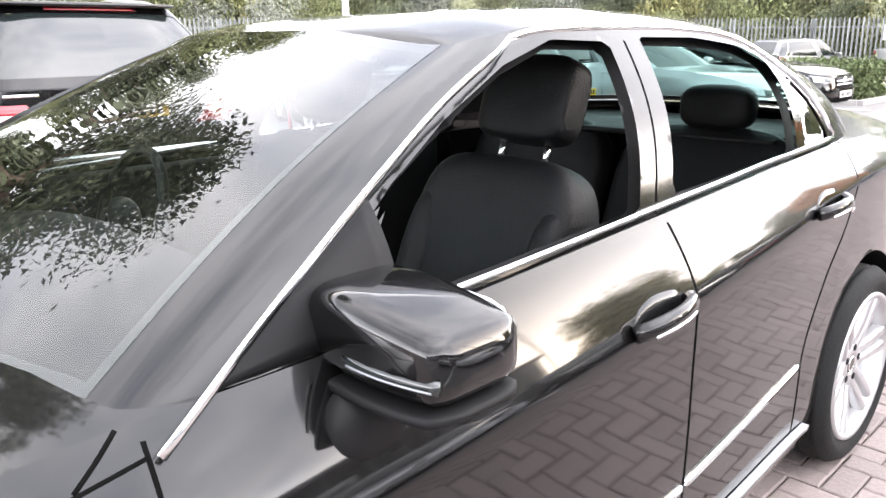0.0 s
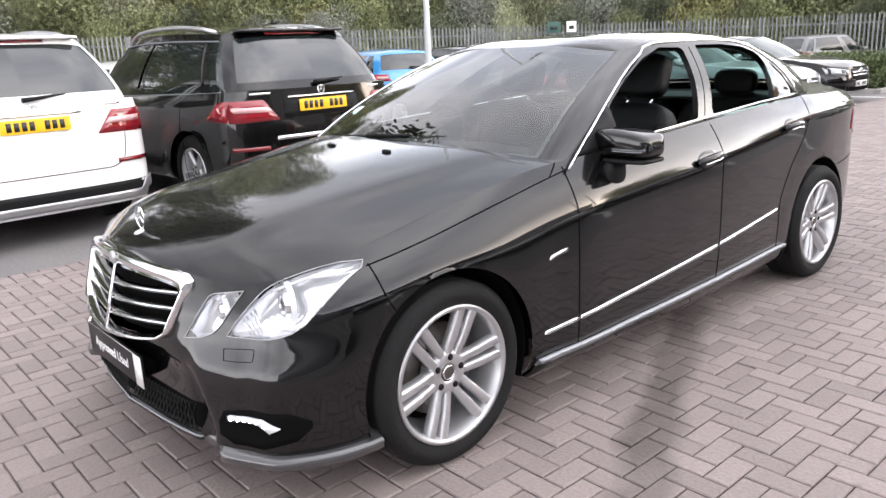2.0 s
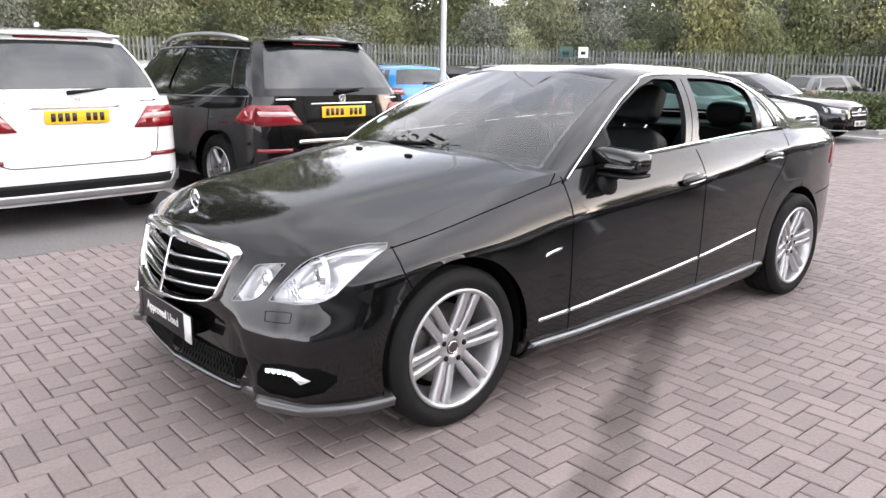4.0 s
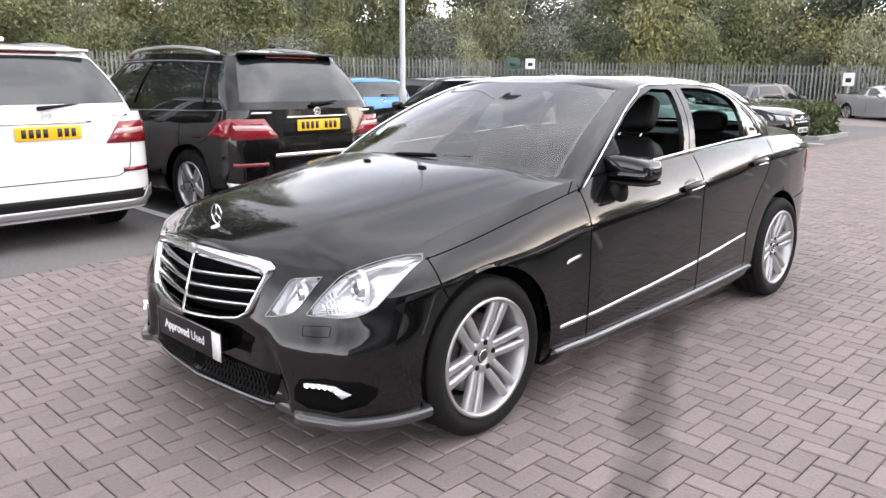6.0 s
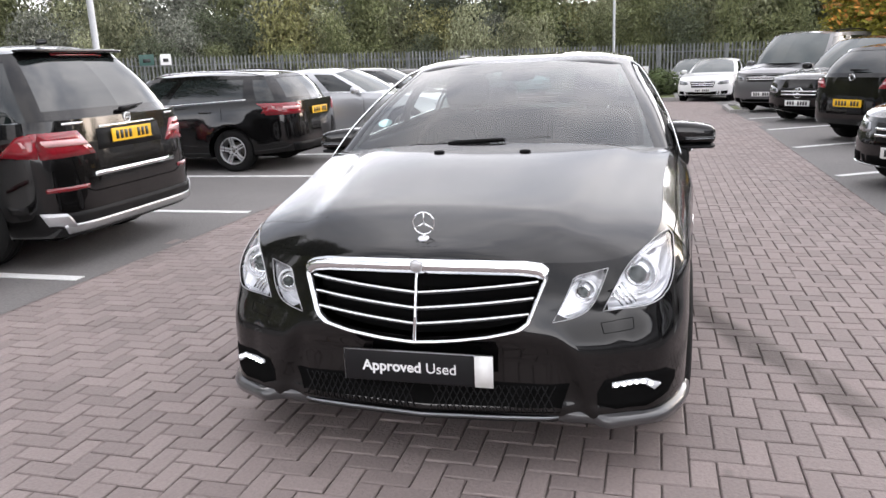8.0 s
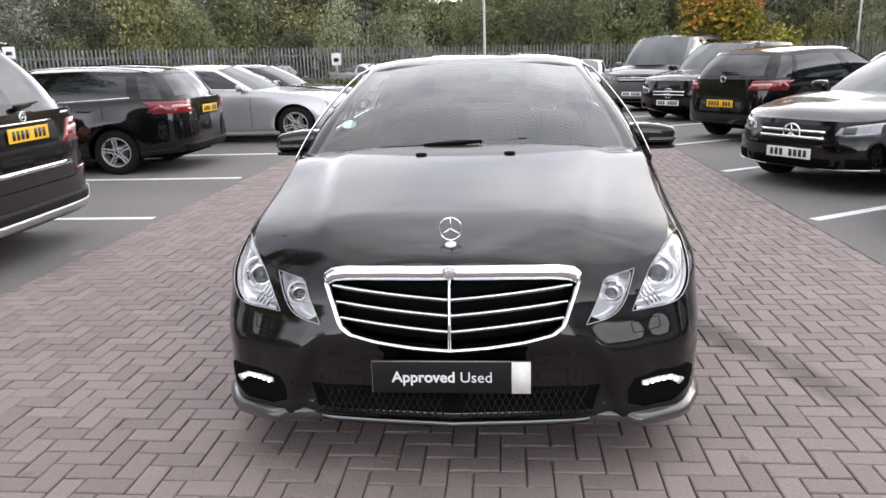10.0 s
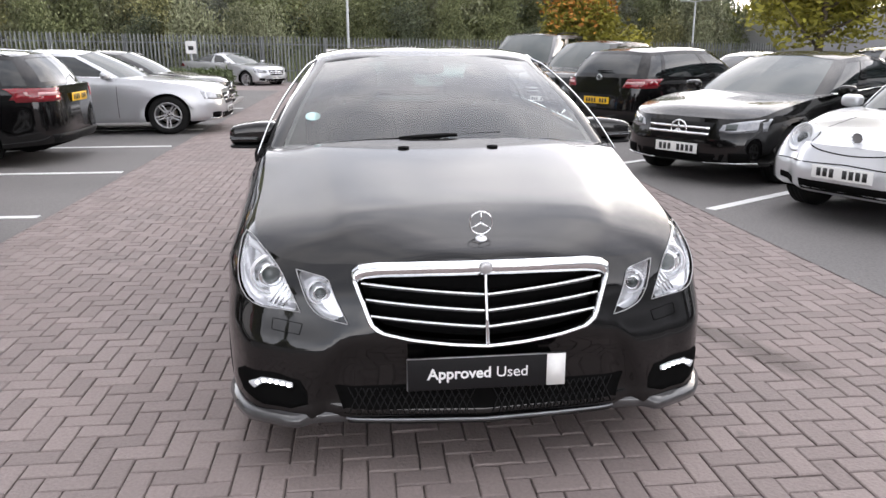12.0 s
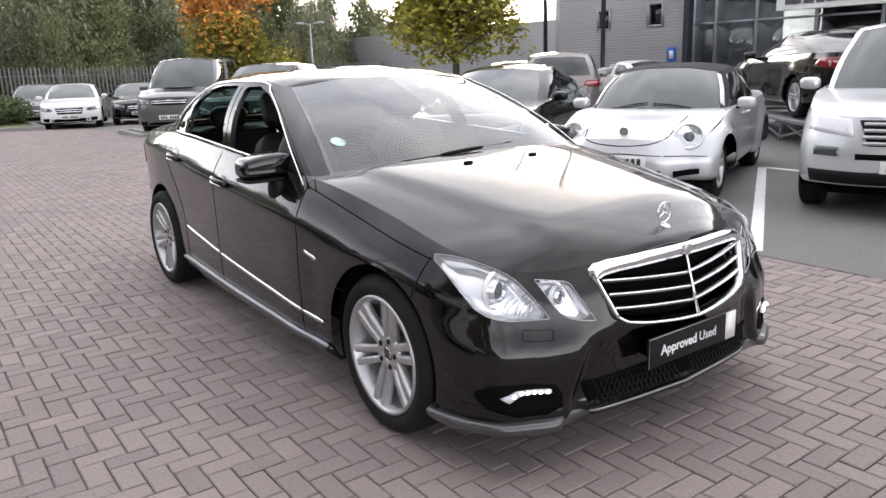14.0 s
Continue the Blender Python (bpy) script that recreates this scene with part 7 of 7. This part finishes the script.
line = fence_line(2.0)
dn = np.gradient(line, axis=0)
dn /= np.linalg.norm(dn, axis=1, keepdims=True)
out = np.stack([-dn[:, 1], dn[:, 0]], 1)
dist = [0.5, 2, 5, 9, 14, 19, 24, 40, 90]
V = [(p[0] + o[0] * d, p[1] + o[1] * d, float(bank_height(d)) + 0.25 * math.sin(i * 1.7 + d)) for i, (p, o) in enumerate(zip(line, out)) for d in dist]
bank = new("bank", mesh("bank", V, grid_faces(len(line), len(dist)), M["bank_soil"]))
tagged(bank, "overgrown grassy bank rising behind the fence", "bank", kind="structure")
count = 0
for i in range(len(line)):
    fade = 1.0
    for row, d in enumerate((1.6, 3.6, 6.2, 9.4, 13.0, 17.5)):
        if rng.random() < (0.1 if row < 2 else 0.16):
            continue
        if i > len(line) * 0.84 and row > 2:
            continue
        t, dd = 0.9 * (rng.random() - 0.5) + (row % 2) * 0.5, d + 1.2 * rng.random()
        p = line[i] + out[i] * dd + dn[i] * t * 2.0
        me = shrubs[int(rng.choice(6, p=[0.22, 0.2, 0.14, 0.14, 0.12, 0.18]))]
        ob = new("shrub", me)
        sc = (0.62 + 0.5 * rng.random()) * (0.75 if row == 0 else 1.0 + 0.08 * row)
        ob.matrix_world = Matrix.Translation((p[0], p[1], float(bank_height(dd)) - 0.15)) @ Matrix.Rotation(rng.random() * 6.28, 4, "Z") @ Matrix.Diagonal((sc, sc, sc * (0.85 + 0.4 * rng.random()), 1))
        tagged(ob, "dense leafy shrub growing wild on the bank", "shrub", "bank shrubs")
        count += 1
for i in range(0, len(line), 2):
    for d in (12.0, 20.0, 27.0):
        if rng.random() < 0.25 or (i > len(line) * 0.82 and d > 13):
            continue
        dd = d + 4 * rng.random()
        p = line[i] + out[i] * dd + dn[i] * 3 * (rng.random() - 0.5)
        way = math.degrees(math.atan2(p[1], p[0]))
        tall = 1.45 if 62 < way < 118 else 0.46 if way > -24 else 0.42
        tree(tree_kinds[int(rng.integers(4))], p[0], p[1], float(bank_height(dd)) - 0.3, (0.7 + 0.35 * rng.random()) * tall, rng.random() * 6.28, "tall dark green tree on the bank", "bank trees")

# trees in the car park
broad = (mesh("trunk", *trunk(9.5, 0.24, rng, 10, 3.2), M["bark"]), mesh("crown", *leaves(26000, lobes_for(rng, 30, 4.6, 6.0, 5.4), 0.13, rng, 0.3), M["leaf_backlit"], False))
tree(broad, 0.6, 15.6, 0.0, 1.16, 0.7, "tall broad green tree darkened as if backlit, at the edge of the car park", "car park trees")
orange = (mesh("trunk", *trunk(4.0, 0.09, rng, 8, 1.3), M["bark"]), mesh("crown", *leaves(9000, lobes_for(rng, 17, 1.7, 2.5, 2.5), 0.08, rng), M["leaf_orange"], False))
tree(orange, 20.3, -6.6, -0.2, 0.9, 0.5, "small tree with bright orange autumn leaves", "car park trees")
low_green = new("crown", mesh("crown", *leaves(8000, lobes_for(rng, 14, 1.7, 1.9, 1.5), 0.085, rng), M["leaf_yellow"], False))
low_green.parent = [o for o in scene.objects if o.name.startswith("tree")][-1]
yellow = (mesh("trunk", *trunk(4.4, 0.1, rng, 8, 1.5), M["bark"]), mesh("crown", *leaves(17000, lobes_for(rng, 24, 1.9, 3.0, 1.7), 0.09, rng), M["leaf_yellow"], False))
tree(yellow, 14.6, -10.6, -0.03, 1.0, 1.5, "young green tree with yellowing leaves", "car park trees")


def clipped_hedge(x0, x1, y0, y1, h, n):
    V = np.stack([x0 + (x1 - x0) * rng.random(n), y0 + (y1 - y0) * rng.random(n), h * rng.random(n)], 1)
    face = rng.integers(0, 5, n)
    V[face == 0, 2] = h
    V[face == 1, 0] = x0
    V[face == 2, 0] = x1
    V[face == 3, 1] = y0
    V[face == 4, 1] = y1
    V += 0.05 * rng.normal(size=V.shape)
    a, b = rng.normal(size=(n, 3)), rng.normal(size=(n, 3))
    a /= np.linalg.norm(a, axis=1, keepdims=True)
    b /= np.linalg.norm(b, axis=1, keepdims=True)
    Q = np.stack([V - a * 0.06, V + b * 0.03, V + a * 0.06, V - b * 0.03], 1).reshape(-1, 3)
    hd = new("hedge", mesh("hedge", Q, np.arange(4 * n).reshape(-1, 4), M["leaf_hedge"], False))
    tagged(hd, "clipped dark green hedge on a kerbed bed", "hedge")
    inner = part("hedge_core", box(x0 + 0.1, x1 - 0.1, y0 + 0.1, y1 - 0.1, 0.0, h - 0.1), M["bank_soil"], hd)


clipped_hedge(17.05, 18.65, 3.85, 6.3, 0.78, 7000)


def kerb_ring(x0, x1, y0, y1):
    bed = new("planting_bed", mesh("planting_bed", *box(x0 + 0.12, x1 - 0.12, y0 + 0.12, y1 - 0.12, -0.03, 0.06), M["bank_soil"], False))
    tagged(bed, "soil of a kerbed planting bed", "planting bed", kind="structure")
    bed.location.z = float(fall((x0 + x1) / 2, (y0 + y1) / 2))
    for a0, a1, b0, b1 in ((x0, x1, y0, y0 + 0.12), (x0, x1, y1 - 0.12, y1), (x0, x0 + 0.12, y0 + 0.122, y1 - 0.122), (x1 - 0.12, x1, y0 + 0.122, y1 - 0.122)):
        horizontal = a1 - a0 > b1 - b0
        n = max(1, int((a1 - a0 if horizontal else b1 - b0) / 0.9))
        for k in range(n):
            if horizontal:
                q = box(a0 + (a1 - a0) * k / n + 0.004, a0 + (a1 - a0) * (k + 1) / n - 0.004, b0, b1, -0.03, 0.1, 0.012)
            else:
                q = box(a0, a1, b0 + (b1 - b0) * k / n + 0.004, b0 + (b1 - b0) * (k + 1) / n - 0.004, -0.03, 0.1, 0.012)
            part("kerb_stone", q, M["kerb"], bed, smooth=False)


kerb_ring(16.8, 18.9, 3.6, 6.6)
kerb_ring(23.6, 28.6, -1.6, 2.4)
kerb_ring(16.6, 18.8, -3.0, -2.55)
low_bush = mesh("low_shrub", *leaves(2600, lobes_for(rng, 12, 0.8, 0.7, 0.15), 0.055, rng), M["leaf_hedge"], False)
for x, y, sc in ((26.2, -0.9, 1.0), (26.9, 1.4, 0.9), (27.6, 0.4, 1.1), (25.4, 1.7, 0.7), (27.4, -0.9, 1.05), (27.2, 0.2, 0.9), (26.3, 2.0, 0.8)):
    ob = new("low_shrub", low_bush)
    ob.matrix_world = Matrix.Translation((x, y, 0.02 + float(fall(x, y)))) @ Matrix.Rotation(x * 3, 4, "Z") @ Matrix.Scale(sc, 4)
    tagged(ob, "low rounded shrub in a kerbed bed", "shrub", "bed shrubs")


# ---- paving blocks ----
BW = 0.0925


def herringbone(x0, x1, y0, y1):
    """Blocks of a herringbone: centre and whether they lie across the lane."""
    i0, i1 = int((-1.083 - y1) / BW) - 3 + 5, int((-1.083 - y0) / BW) + 3 + 5
    j0, j1 = int((x0 + 0.522) / BW) - 3 + 4, int((x1 + 0.522) / BW) + 3 + 4
    for j in range(j0, j1):
        for i in range(i0, i1):
            k = (i + j) % 4
            left, low = -1.083 - (i - 5) * BW, -0.522 + (j - 4) * BW
            if k == 3:
                c = (low + BW / 2, left - BW, True)
            elif k == 1:
                c = (low + BW, left - BW / 2, False)
            else:
                continue
            if x0 < c[0] < x1 and y0 < c[1] < y1:
                yield c


def block(across, deep=True):
    a, b = (BW / 2, BW) if across else (BW, BW / 2)
    g, c = 0.0028, 0.0048
    rings = [(a - g - c, b - g - c, 0.0), (a - g, b - g, -0.004)] + ([(a - g, b - g, -0.014)] if deep else [])
    V = [(sx * p, sy * q, z) for p, q, z in rings for sx, sy in ((-1, -1), (1, -1), (1, 1), (-1, 1))]
    F = [(0, 1, 2, 3)]
    for r in range(len(rings) - 1):
        F += [(r * 4 + k, r * 4 + 4 + k, r * 4 + 4 + (k + 1) % 4, r * 4 + (k + 1) % 4) for k in range(4)]
    return V, F


def paving():
    near = (-2.12, -0.22, -2.5, 0.2)
    brng = np.random.default_rng(5)
    shared = {a: mesh("brick", *block(a), M["brick"], False) for a in (True, False)}
    base = {(a, d): (np.array(block(a, d)[0]), np.array(block(a, d)[1], dtype=object)) for a in (True, False) for d in (True, False)}
    field = new("paving", None)
    tagged(field, "pinkish grey concrete block paving laid in herringbone", "pavement", kind="structure")
    VV, FF, n, singles = [], [], 0, 0
    for x, y, a in herringbone(LANE[0], LANE[1], LANE[2] - 0.12, LANE[3] + 0.12):
        lift, tx, ty = 0.0012 * brng.normal(), 0.006 * brng.normal(), 0.006 * brng.normal()
        if near[0] < x < near[1] and near[2] < y < near[3] and singles < 300:
            ob = new("brick", shared[a])
            ob.parent = field
            ob.location = (x, y, lift)
            ob.rotation_euler = (tx, ty, 0.004 * brng.normal())
            singles += 1
            continue
        V, F = base[a, x < 6]
        W = V + (x, y, lift + float(fall(x, y)))
        W[:, 2] += V[:, 0] * tx + V[:, 1] * ty
        VV.append(W)
        FF.extend(tuple(int(q) + n for q in f) for f in F)
        n += len(V)
    rest = part("brick_field", (np.concatenate(VV), FF), M["brick_stuff"], field, smooth=False)
    rest["kind"] = "stuff"


paving()
